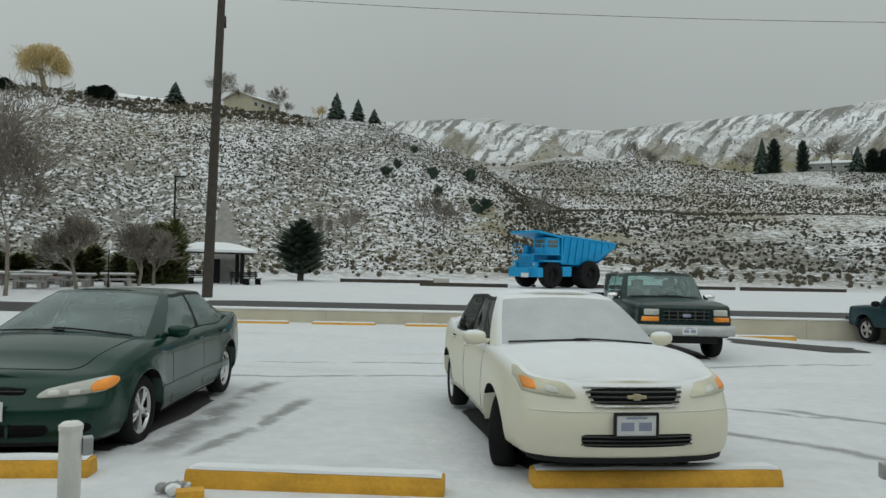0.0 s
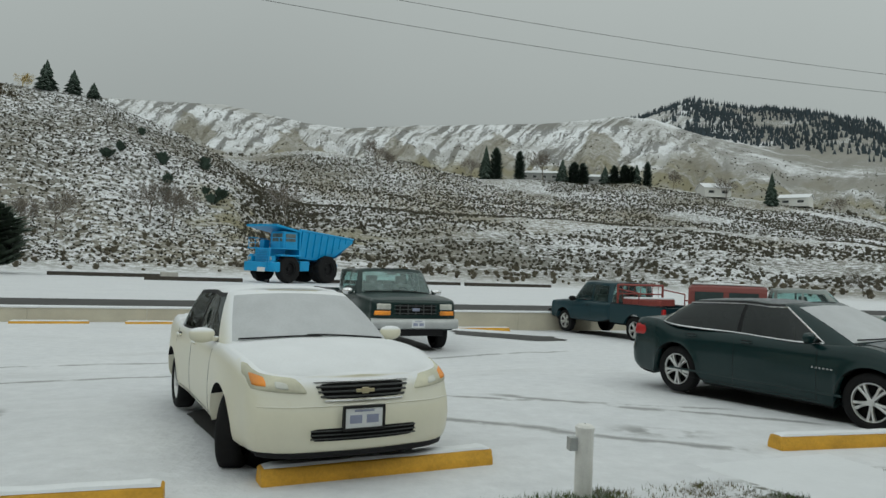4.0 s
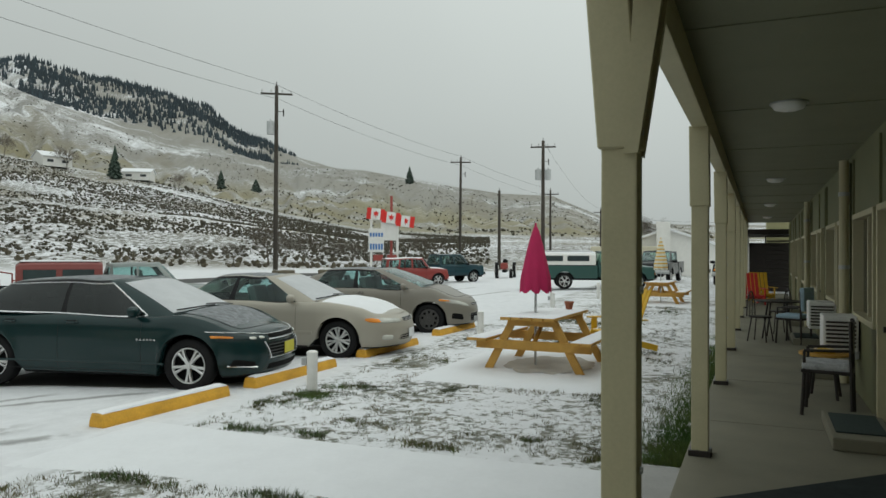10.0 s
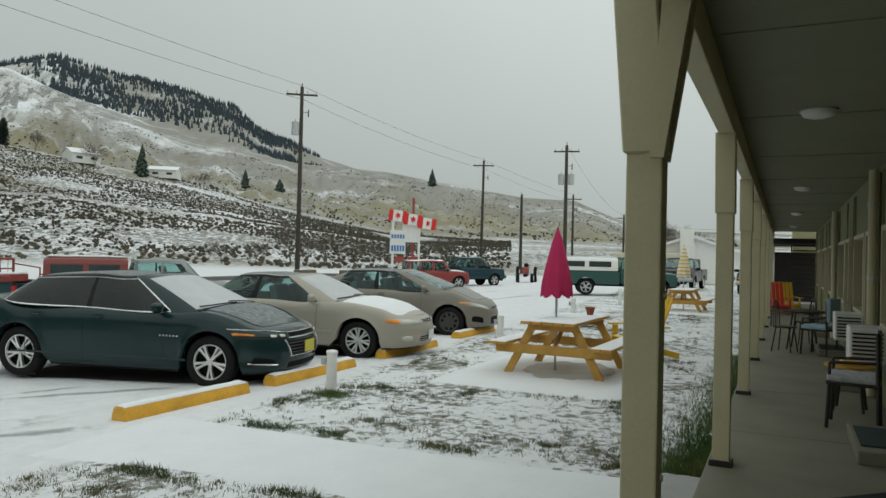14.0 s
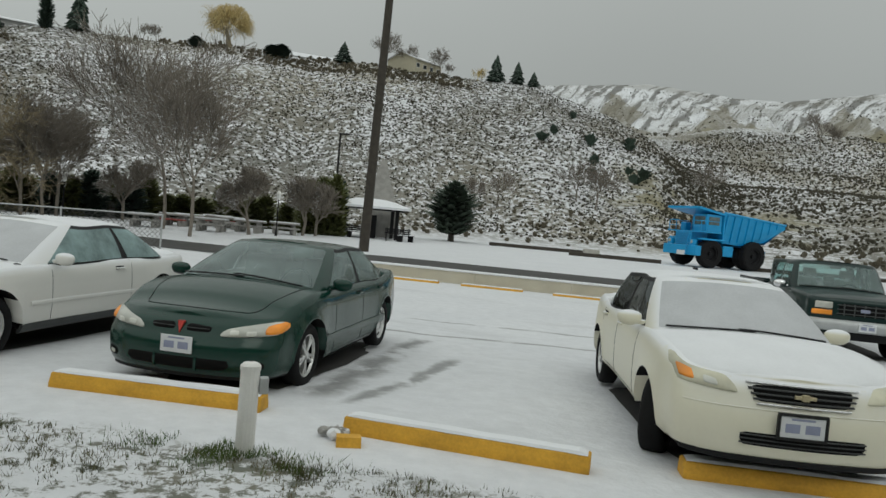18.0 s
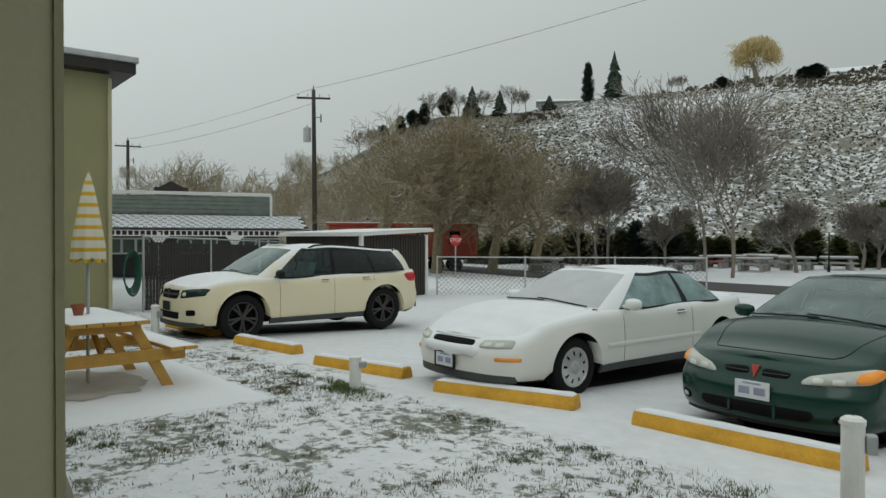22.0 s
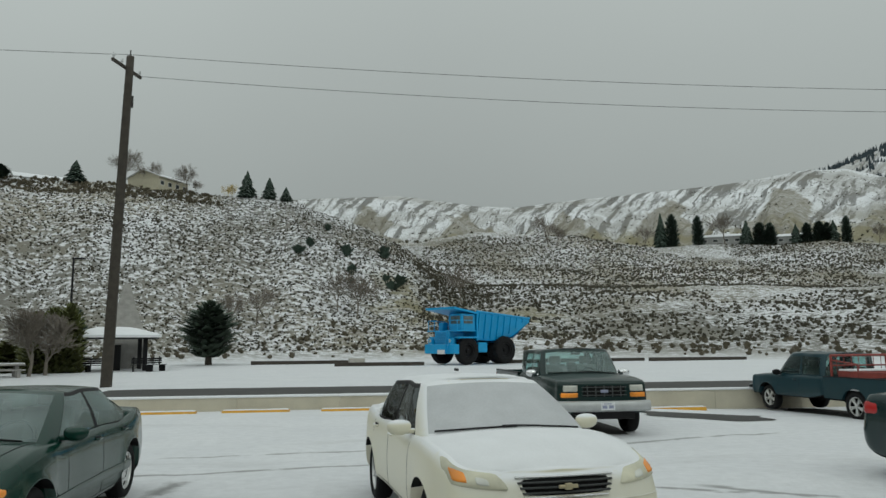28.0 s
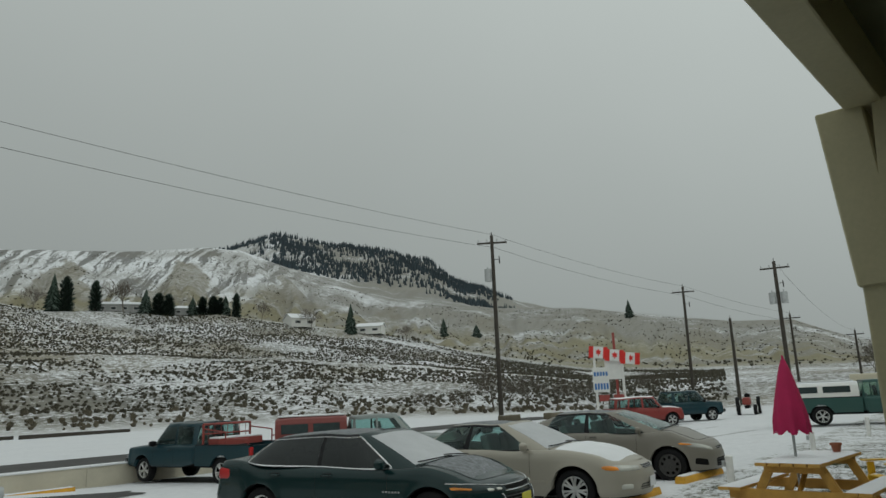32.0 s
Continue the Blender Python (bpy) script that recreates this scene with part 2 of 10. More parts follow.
M_GLASS = glass_mat("tinted_glass", (0.014, 0.026, 0.026), 0.03, 0.35)
# the sky's reflection is partly painted in as a pale base colour
M_GLASSLT = glass_mat("pale_sheen_glass", (0.10, 0.135, 0.135), 0.06, 0.9)
M_FROST = plain("snowy_windscreen", (0.48, 0.49, 0.505), 0.6, 0.12, 3.0, 0.2, fine=50)
M_LAMP = glass_mat("lamp_lens", (0.40, 0.40, 0.36), 0.08, 0.8)
M_AMBER = glass_mat("amber_lens", (0.75, 0.26, 0.03), 0.2)
M_REDLENS = glass_mat("red_lens", (0.40, 0.02, 0.02), 0.2)
M_PLATE = plain("number_plate", (0.68, 0.69, 0.70), 0.5, 0.05, 10, 0.05)
M_PLATEBLUE = plain("plate_characters", (0.27, 0.29, 0.40), 0.5, 0.1, 10, 0.0)


# ---- mesh helpers ----
def part(name, bm, material, parent=None, label="", smooth=False, kind=""):
    """Links a bmesh as one mesh object under a thing or a part."""
    me = bpy.data.meshes.new(name)
    bm.normal_update()
    bm.to_mesh(me)
    bm.free()
    if smooth:
        me.polygons.foreach_set("use_smooth", [True] * len(me.polygons))
    for m in material if isinstance(material, (list, tuple)) else (material,):
        me.materials.append(m)
    ob = new(name, me)
    if parent is not None:
        ob.parent = parent
    return tagged(ob, label, kind=kind)


def share(name, src, parent, m, label=""):
    """Another object on the mesh of src."""
    ob = new(name, src.data)
    ob.parent = parent
    ob.matrix_basis = m
    return tagged(ob, label)


def thing(name, m, label, category, group="", kind=""):
    ob = new(name)
    ob.empty_display_size = 0.2
    ob.matrix_world = m
    return tagged(ob, label, category, group, kind)


def box(bm, c, s, m=None, bevel=0.0, slot=0):
    r = bmesh.ops.create_cube(bm, size=1)
    vs = r["verts"]
    bmesh.ops.scale(bm, vec=s, verts=vs)
    if bevel:
        es = list({e for v in vs for e in v.link_edges})
        o = bmesh.ops.bevel(bm, geom=es, offset=bevel, segments=2, affect='EDGES', profile=0.6)
        vs = list({v for f in o["faces"] for v in f.verts} | {v for v in vs if v.is_valid})
    bmesh.ops.translate(bm, vec=c, verts=vs)
    if m is not None:
        bmesh.ops.transform(bm, matrix=m, verts=vs)
    if slot:
        for f in {f for v in vs for f in v.link_faces}:
            f.material_index = slot
    return vs


def tube(bm, a, b, ra, rb=None, n=8, caps=True):
    rb = ra if rb is None else rb
    a, b = Vector(a), Vector(b)
    d = b - a
    q = d.to_track_quat('Z', 'Y').to_matrix()
    rings = []
    for c, r in ((a, ra), (b, rb)):
        rings.append([bm.verts.new(c + q @ Vector((math.cos(2 * math.pi * i / n) * r, math.sin(2 * math.pi * i / n) * r, 0))) for i in range(n)])
    for i in range(n):
        j = (i + 1) % n
        bm.faces.new((rings[0][i], rings[0][j], rings[1][j], rings[1][i]))
    if caps:
        if ra > 0.002:
            bm.faces.new(rings[0][::-1])
        if rb > 0.002:
            bm.faces.new(rings[1])
    return rings


def grid_faces(bm, rows, close=False):
    for a, b in zip(rows, rows[1:]):
        k = len(a)
        for i in range(k if close else k - 1):
            j = (i + 1) % k
            bm.faces.new((a[i], a[j], b[j], b[i]))


def prism(bm, outline, axis, lo, hi):
    """A flat outline of (u, v) points drawn out along an axis: 'x': (y, z), 'y': (x, z), 'z': (x, y)."""
    def at(u, v, w):
        return {'x': (w, u, v), 'y': (u, w, v), 'z': (u, v, w)}[axis]
    a = [bm.verts.new(at(u, v, lo)) for u, v in outline]
    b = [bm.verts.new(at(u, v, hi)) for u, v in outline]
    k = len(a)
    fs = [bm.faces.new(a[::-1]), bm.faces.new(b)]
    for i in range(k):
        fs.append(bm.faces.new((a[i], a[(i + 1) % k], b[(i + 1) % k], b[i])))
    bmesh.ops.recalc_face_normals(bm, faces=fs)
    return a + b


def line_at(x, pts):
    return float(np.interp(x, [p[0] for p in pts], [p[1] for p in pts]))


# ---- ground and hills: one sheet ----
# crest elevations in degrees by bearing (degrees to the left of straight ahead)
HILL_NEAR = [(-120, 0.5), (-88, 0.7), (-66, 0.9), (-52, 2.6), (-40, 3.6), (-25, 4.2), (-11, 4.4), (-7.3, 5.8), (-5, 7.8), (-1.8, 9.3), (1.9, 10.5), (3.7, 11.3),
             (20, 11.7), (30, 11.6), (40, 10.7), (45, 10.0), (52, 9.5), (56, 8.3), (60, 6.0), (66, 3.5), (75, 2.0), (120, 1.5)]
HILL_BENCH = [(-120, 0.8), (-72, 1.4), (-65, 1.7), (-61, 2.4), (-56, 3.4), (-52, 4.6), (-47, 5.5), (-42, 6.1), (-37, 6.9), (-24, 7.3), (-19, 8.2), (-11, 8.9), (-6, 8.0), (10, 7.5), (60, 4.5), (75, 2.0), (120, 1.0)]
HILL_FAR = [(-120, 1.6), (-88, 2.3), (-84, 2.9), (-82, 3.7), (-80, 4.6), (-76, 4.8), (-71, 5.6), (-65, 6.6), (-58, 7.0), (-50, 8.0), (-44, 9.8), (-38, 12.0), (-35.7, 12.2), (-30, 11.7),
            (-24, 11.5), (-18, 11.2), (-14, 10.8), (-11, 10.95), (-8, 11.4), (-4.5, 11.85), (0, 11.6), (3.5, 11.4), (12, 10.5), (60, 4.0), (75, 1.0), (120, 1.0)]
HILL_FOREST = [(-120, 1.0), (-88, 1.5), (-71, 5.0), (-62, 6.9), (-58, 8.1), (-55, 9.4), (-53, 10.9), (-49, 11.9), (-45, 12.4), (-41, 13.25), (-38, 12.3), (-33, 11.0), (-20, 9.5), (0, 9.0), (60, 3.0), (120, 1.0)]
EYE = 1.66
LOT_SLOPE = 0.025
WALL_Y = 22.4


def lot_z(y, x=0.0):
    """Height of the lot: level by the lawn, falling gently away, and further down on the east side."""
    k = min(1.0, max(0.0, (x - 7.0) / 6.0))
    low = 13.0 + (WALL_Y - 13.0) * k * k * (3 - 2 * k)
    return -LOT_SLOPE * (max(4.0, min(y, low)) - 4.0)


def flat_z(x, y):
    low = lot_z(y, x)
    if y <= WALL_Y + 0.7:
        return low
    high = -0.06 + 0.05 * min(1, (y - WALL_Y) / 30)
    left = -0.40 + 0.35 * min(1, max(0, (y - 24) / 26))
    k = min(1, max(0, (-x - 9.5) / 4))
    return high + (left - high) * k * k * (3 - 2 * k)


def hill_z(x, y):
    r = math.hypot(x, y)
    if r < 62:
        return flat_z(x, y)
    az = math.degrees(math.atan2(-x, y))
    if abs(az) > 120:
        az = math.copysign(120, az)
    e1, e2, e3, e4 = (line_at(az, h) for h in (HILL_NEAR, HILL_BENCH, HILL_FAR, HILL_FOREST))
    w = noise.noise((az * 0.25, 3.1, 0.0))
    up = [EYE + d * math.tan(radians(e)) for d, e in ((150, e1), (260, e2), (1000, e3), (1700, e4))]
    z0 = flat_z(x * 60 / r, y * 60 / r)
    lift = min(1.0, max(0.0, (e1 - 1.0) / 3))
    pts = [(60, z0), (72, z0 + 0.15), (84, z0 + 1.2 * lift), (98, z0 + (up[0] - z0) * (0.22 + 0.05 * w)), (122, z0 + (up[0] - z0) * (0.62 + 0.06 * w)), (150, up[0]),
           (178, up[0] + 0.1 * (up[1] - up[0])), (215, up[0] + 0.45 * (up[1] - up[0])), (260, up[1]), (420, up[1] + 0.12 * (up[2] - up[1])),
           (640, up[1] + 0.40 * (up[2] - up[1])), (1000, up[2]), (1250, max(up[2] * 0.96, up[3] * 0.6)), (1700, up[3]), (3200, up[3] * 0.5)]
    z = line_at(r, pts)
    k = min(1, max(0, (r - 75) / 30)) * min(1.0, lift + 0.2)
    z += k * 0.9 * noise.noise((x * 0.06, y * 0.06, 0.3)) + k * 0.35 * noise.noise((x * 0.21, y * 0.21, 1.7))
    if 300 < r < 1000:
        g = math.sin(math.pi * (r - 300) / 700)
        bend = 1.6 * noise.noise((az * 0.15, 1.3, r * 0.004))
        gully = 1 - abs(noise.noise(((az + bend) * 0.42, 7.7, r * 0.0013))) * 2.4
        fine = 1 - abs(noise.noise(((az + 1.4 * bend) * 1.0, 2.2, r * 0.0022))) * 2.4
        z -= g * (9 * max(0, gully) + 6 * max(0, fine)) * (0.35 + 0.65 * min(1, max(0, e3 - 3) / 6))
    if r > 1000:
        z += 14 * noise.noise((az * 0.5, r * 0.004, 5.0)) * min(1, (r - 1000) / 200) * (1 if r < 1650 else 0.3)
    return z

def ground_material():
    m, n, l, p = nodes_of("snowy_ground")
    g, s = n.new("ShaderNodeNewGeometry"), n.new("ShaderNodeSeparateXYZ")
    pos = g.outputs["Position"]
    l.new(pos, s.inputs[0])
    X, Y, Z = s.outputs

    def step(v, lo, hi):
        r = n.new("ShaderNodeMapRange")
        r.interpolation_type = 'SMOOTHSTEP'
        r.inputs["From Min"].default_value, r.inputs["From Max"].default_value = lo, hi
        l.new(v, r.inputs["Value"])
        return r.outputs[0]

    def mul(*a):
        o = a[0]
        for b in a[1:]:
            o = math_node(n, l, 'MULTIPLY', o, b)
        return o
    rad = n.new("ShaderNodeVectorMath")
    rad.operation = 'LENGTH'
    l.new(pos, rad.inputs[0])
    R = rad.outputs["Value"]
    edge = noise_at(n, l, pos, 0.9, 4)
    # lawn between the walkway and the parking stops, grass showing through thin snow
    yy = math_node(n, l, 'ADD', Y, math_node(n, l, 'MULTIPLY', edge, 0.7))
    lawn = mul(0.999, step(yy, 5.25, 4.9), step(Y, -3.0, -2.5))
    thin = noise_at(n, l, pos, 0.8, 5, 0.6)
    blades = noise_at(n, l, pos, 7.0, 8, 0.75)
    grass = mul(lawn, ramp(n, l, math_node(n, l, 'ADD', mul(blades, 0.75), mul(thin, 0.42)), [(0.595, 0.0), (0.645, 0.85)]))
    gcol = ramp(n, l, noise_at(n, l, pos, 3.0, 5), [(0.35, (0.040, 0.050, 0.018)), (0.7, (0.115, 0.10, 0.045))])
    base = mix_rgb(n, l, grass, mix_rgb(n, l, noise_at(n, l, pos, 0.5, 4), (0.62, 0.63, 0.655), (0.73, 0.735, 0.75)), gcol)
    mott = n.new("ShaderNodeMapRange")
    mott.inputs["From Min"].default_value, mott.inputs["From Max"].default_value = 0.3, 0.7
    mott.inputs["To Min"].default_value, mott.inputs["To Max"].default_value = 0.90, 1.06
    l.new(noise_at(n, l, pos, 4.5, 8, 0.7), mott.inputs["Value"])
    base = mix_rgb(n, l, 1.0, base, mott.outputs[0], 'MULTIPLY')
    # thin slush where tyres went, in the lot
    mp = n.new("ShaderNodeMapping")
    mp.inputs["Scale"].default_value = (0.22, 0.75, 1)
    mp.inputs["Rotation"].default_value = (0, 0, 0.5)
    l.new(pos, mp.inputs[0])
    slush = ramp(n, l, noise_at(n, l, mp.outputs[0], 0.8, 7, 0.62), [(0.56, 0), (0.72, 1)])
    lot = mul(step(Y, 5.2, 6.2), step(Y, 22, 20))
    rag = noise_at(n, l, pos, 3.2, 7, 0.7)
    wob = noise_at(n, l, pos, 0.7, 3)

    def rut(x0, y0, x1, y1, w):
        """A strip where tyres pressed the snow away, with ragged edges."""
        ln = math.hypot(x1 - x0, y1 - y0)
        ux, uy = (x1 - x0) / ln, (y1 - y0) / ln
        dx, dy = math_node(n, l, 'SUBTRACT', X, x0), math_node(n, l, 'SUBTRACT', Y, y0)
        al = math_node(n, l, 'ADD', mul(dx, ux), mul(dy, uy))
        ac = math_node(n, l, 'ABSOLUTE', math_node(n, l, 'ADD', math_node(n, l, 'SUBTRACT', mul(dx, -uy), mul(dy, -ux)), mul(math_node(n, l, 'SUBTRACT', wob, 0.5), 0.5)))
        ac = math_node(n, l, 'ADD', ac, mul(math_node(n, l, 'SUBTRACT', rag, 0.5), -1.1 * w - 0.12))
        return mul(step(ac, w * 0.9, w * 0.1), step(al, -0.2, 0.3), step(al, ln + 0.2, ln - 0.3))
    ruts = None
    for q in ((-2.25, 6.6, -2.2, 11.2, 0.30), (-1.9, 6.5, -1.4, 9.6, 0.16), (-3.6, 11.6, 4.2, 12.6, 0.13), (-3.0, 13.6, 5.0, 14.2, 0.10), (3.2, 9.8, 7.2, 7.6, 0.12), (2.6, 8.6, 5.6, 5.6, 0.16), (4.6, 9.4, 7.6, 6.4, 0.16), (4.9, 6.9, 5.7, 6.3, 0.4),
              (2.9, 13.0, 9.5, 15.2, 0.12), (-8.2, 10.6, -4.4, 12.2, 0.12), (9.6, 9.6, 14.0, 12.8, 0.12), (19.0, 10.5, 34.0, 8.0, 0.22), (22.0, 12.8, 38.0, 11.0, 0.2), (5.0, 1.2, 5.5, 1.0, 0.09), (5.4, 2.1, 5.7, 1.9, 0.07), (5.0, 0.45, 6.2, 0.40, 0.16)):
        r = rut(*q)
        ruts = r if ruts is None else math_node(n, l, 'MAXIMUM', ruts, r)
    base = mix_rgb(n, l, mul(lot, slush, 0.5), base, (0.42, 0.42, 0.42))
    ruts = mul(ruts, step(noise_at(n, l, pos, 1.3, 4, 0.6), 0.38, 0.50))
    base = mix_rgb(n, l, mul(ruts, 0.88), base, mix_rgb(n, l, rag, (0.10, 0.10, 0.095), (0.40, 0.40, 0.40)))
    # hills: brush and dry grass through the snow
    hill = step(R, 66, 84)
    ang = math_node(n, l, 'MULTIPLY', math_node(n, l, 'ARCTAN2', math_node(n, l, 'MULTIPLY', X, -1.0), Y), 57.29578)
    left = step(ang, -9, -2)
    woods = step(math_node(n, l, 'ADD', ang, math_node(n, l, 'MULTIPLY', math_node(n, l, 'SUBTRACT', noise_at(n, l, pos, 0.06, 5, 0.6), 0.5), 30)), 40, 48)
    sp = noise_at(n, l, pos, 1.1, 8, 0.72)
    big = noise_at(n, l, pos, 0.035, 5, 0.6)
    mixed = math_node(n, l, 'ADD', math_node(n, l, 'MULTIPLY', sp, 0.8), math_node(n, l, 'MULTIPLY', big, 0.35))
    mixed = math_node(n, l, 'ADD', mixed, math_node(n, l, 'ADD', mul(left, -0.004), mul(woods, 0.08)))
    brush = ramp(n, l, mixed, [(0.53, 0), (0.585, 1)])
    far = step(R, 262, 330)
    # far ridge: three-cornered dry spurs below snowy slopes cut by dark gullies
    wav = noise_at(n, l, pos, 0.012, 4, 0.55)
    az_w = math_node(n, l, 'ADD', mul(ang, 0.125), mul(wav, 0.45))
    fr = math_node(n, l, 'FRACT', az_w)
    tri = math_node(n, l, 'ABSOLUTE', math_node(n, l, 'SUBTRACT', mul(fr, 2.0), 1.0))
    hfrac = mul(math_node(n, l, 'SUBTRACT', R, 480.0), 1 / 470.0)
    spur = step(math_node(n, l, 'SUBTRACT', mul(tri, 0.95), hfrac), 0.0, 0.06)
    spf = noise_at(n, l, pos, 0.16, 8, 0.8)
    cmb = n.new("ShaderNodeCombineXYZ")
    l.new(math_node(n, l, 'ADD', mul(ang, 1.5), math_node(n, l, 'ADD', mul(R, 0.011), mul(wav, 2.0))), cmb.inputs[0])
    l.new(mul(R, 0.0035), cmb.inputs[1])
    streak = noise_at(n, l, cmb.outputs[0], 1.0, 4, 0.6)
    dark_g = ramp(n, l, math_node(n, l, 'ADD', mul(streak, 0.75), mul(spf, 0.3)), [(0.525, 0), (0.565, 1)])
    speck = ramp(n, l, spf, [(0.46, 0.2), (0.54, 1)])
    tan = ramp(n, l, noise_at(n, l, pos, 0.018, 5, 0.6), [(0.42, (0.092, 0.086, 0.064)), (0.62, (0.185, 0.162, 0.105))])
    base = mix_rgb(n, l, mul(hill, brush, math_node(n, l, 'SUBTRACT', 1.0, far), 0.9), base, tan)
    scrub = noise_at(n, l, pos, 0.42, 9, 0.8)
    thick = noise_at(n, l, pos, 0.009, 5, 0.6)
    veg = ramp(n, l, math_node(n, l, 'ADD', mul(scrub, 0.7), math_node(n, l, 'ADD', mul(thick, 0.55), mul(step(ang, -37, -47), 0.06))), [(0.595, 0), (0.65, 1)])
    dry_side = step(ang, -37, -47)
    farcol = mix_rgb(n, l, mul(dark_g, math_node(n, l, 'SUBTRACT', 0.85, mul(dry_side, 0.6))), (0.72, 0.73, 0.75), (0.085, 0.082, 0.072))
    farcol = mix_rgb(n, l, mul(veg, math_node(n, l, 'ADD', 0.5, mul(dry_side, 0.35))), farcol, mix_rgb(n, l, thick, (0.085, 0.083, 0.075), (0.20, 0.18, 0.125)))
    farcol = mix_rgb(n, l, mul(spur, math_node(n, l, 'SUBTRACT', math_node(n, l, 'ADD', mul(speck, 0.35), 0.5), mul(dry_side, 0.3))), farcol, (0.17, 0.15, 0.10))
    base = mix_rgb(n, l, far, base, farcol)
    # dry grass flats
    flat_g = mul(step(R, 262, 300), step(R, 740, 560), step(ang, -5, -9), ramp(n, l, noise_at(n, l, pos, 0.012, 6, 0.6), [(0.42, 0), (0.52, 1)]))
    flat_b = mul(step(R, 92, 98), step(R, 128, 112), step(ang, -1, -4), step(ang, -22, -14), ramp(n, l, noise_at(n, l, pos, 0.12, 6, 0.7), [(0.44, 0), (0.56, 1)]))
    base = mix_rgb(n, l, mul(math_node(n, l, 'MAXIMUM', flat_g, flat_b), 0.8), base, mix_rgb(n, l, sp, (0.13, 0.12, 0.05), (0.26, 0.22, 0.11)))
    l.new(base, p.inputs["Base Color"])
    p.inputs["Roughness"].default_value = 0.8
    h = math_node(n, l, 'ADD', noise_at(n, l, pos, 2.0, 6), math_node(n, l, 'MULTIPLY', noise_at(n, l, pos, 14.0, 4), 0.3))
    add_bump(n, l, p, h, 0.75, 0.07)
    return m


def polar_ground():
    az = [a * 0.25 for a in range(-400, 341)] + [90 + 5 * i for i in range(0, 34)]
    az = sorted(set(az))
    rings = [0.5 * i for i in range(1, 20)] + [10 + 0.4 * i for i in range(60)] + [34 + 2 * i for i in range(14)] + [62 + 1.6 * i for i in range(56)]
    rings += [152 + 4 * i for i in range(28)] + [264 + 12 * i for i in range(20)] + [504 + 25 * i for i in range(20)] + [1004 + 45 * i for i in range(16)] + [1740, 1900, 2300, 3000]
    verts, faces = [(0, 0, 0)], []
    for r in rings:
        for a in az:
            x, y = -math.sin(radians(a)) * r, math.cos(radians(a)) * r
            verts.append((x, y, hill_z(x, y)))
    k = len(az)
    for i in range(len(rings)):
        for j in range(k):
            q = (j + 1) % k
            if i == 0:
                faces.append((0, 1 + q, 1 + j))
            else:
                a, b = 1 + (i - 1) * k, 1 + i * k
                faces.append((a + j, a + q, b + q, b + j))
    me = bpy.data.meshes.new("ground")
    me.from_pydata(verts, [], faces)
    me.polygons.foreach_set("use_smooth", [True] * len(me.polygons))
    me.materials.append(ground_material())
    ob = new("ground", me)
    return tagged(ob, "snow-covered lot, lawn and brush-dotted hills", "ground", kind="structure")


ground = polar_ground()


# ---- low wall, road ----
def wall_and_road():
    w = thing("road_wall", pose(0, 0, 0), "low cream concrete wall with snow along the road", "wall", kind="structure")
    x = -9.0
    while x < 17:
        bm = bmesh.new()
        box(bm, (x + 1.49, WALL_Y + 0.17, -0.17), (2.992, 0.26, 0.66), bevel=0.006)
        part("wall_panel", bm, M_WALLCREAM, w)
        x += 3.0
    bm = bmesh.new()
    box(bm, (4, WALL_Y + 0.17, 0.185), (26, 0.34, 0.06), bevel=0.02)
    part("snow_cap", bm, M_SNOWSOFT, w, "snow lying on the wall")
    bm = bmesh.new()
    rows = []
    for i in range(40):
        x = -9.2 + 26.2 * i / 39
        e = 0.03 * noise.noise((x, 0, 5))
        rows.append([bm.verts.new((x, WALL_Y + dy, z + e * k)) for dy, z, k in ((0.31, -0.3, 0), (0.33, 0.02, 1), (0.7, 0.05, 1), (1.3, 0.0, 1), (1.9, -0.09, 0))])
    grid_faces(bm, rows)
    bmesh.ops.recalc_face_normals(bm, faces=bm.faces)
    tagged(part("snow_bank", bm, M_SNOW, None, "ploughed snow bank behind the low wall", True, "structure"), category="snow")
    bm = bmesh.new()
    rows = []
    for i in range(61):
        x = -60 + 2.6 * i
        y0 = 26.4 + (0.010 * (x + 9) ** 2 if x < -9 else 0) * 0.35
        row = []
        for k in range(5):
            y = y0 + 4.2 * k / 4
            row.append(bm.verts.new((x, y, flat_z(x, y) + 0.02)))
        rows.append(row)
    grid_faces(bm, rows)
    bmesh.ops.reverse_faces(bm, faces=bm.faces)
    part("road", bm, M_ASPHALT, None, "wet dark asphalt road with snow beside it", kind="structure")
    bpy.data.objects["road"]["category"] = "road"


M_WALLCREAM = plain("cream_wall_paint", (0.52, 0.48, 0.38), 0.8, 0.15, 1.2, 0.3)
wall_and_road()


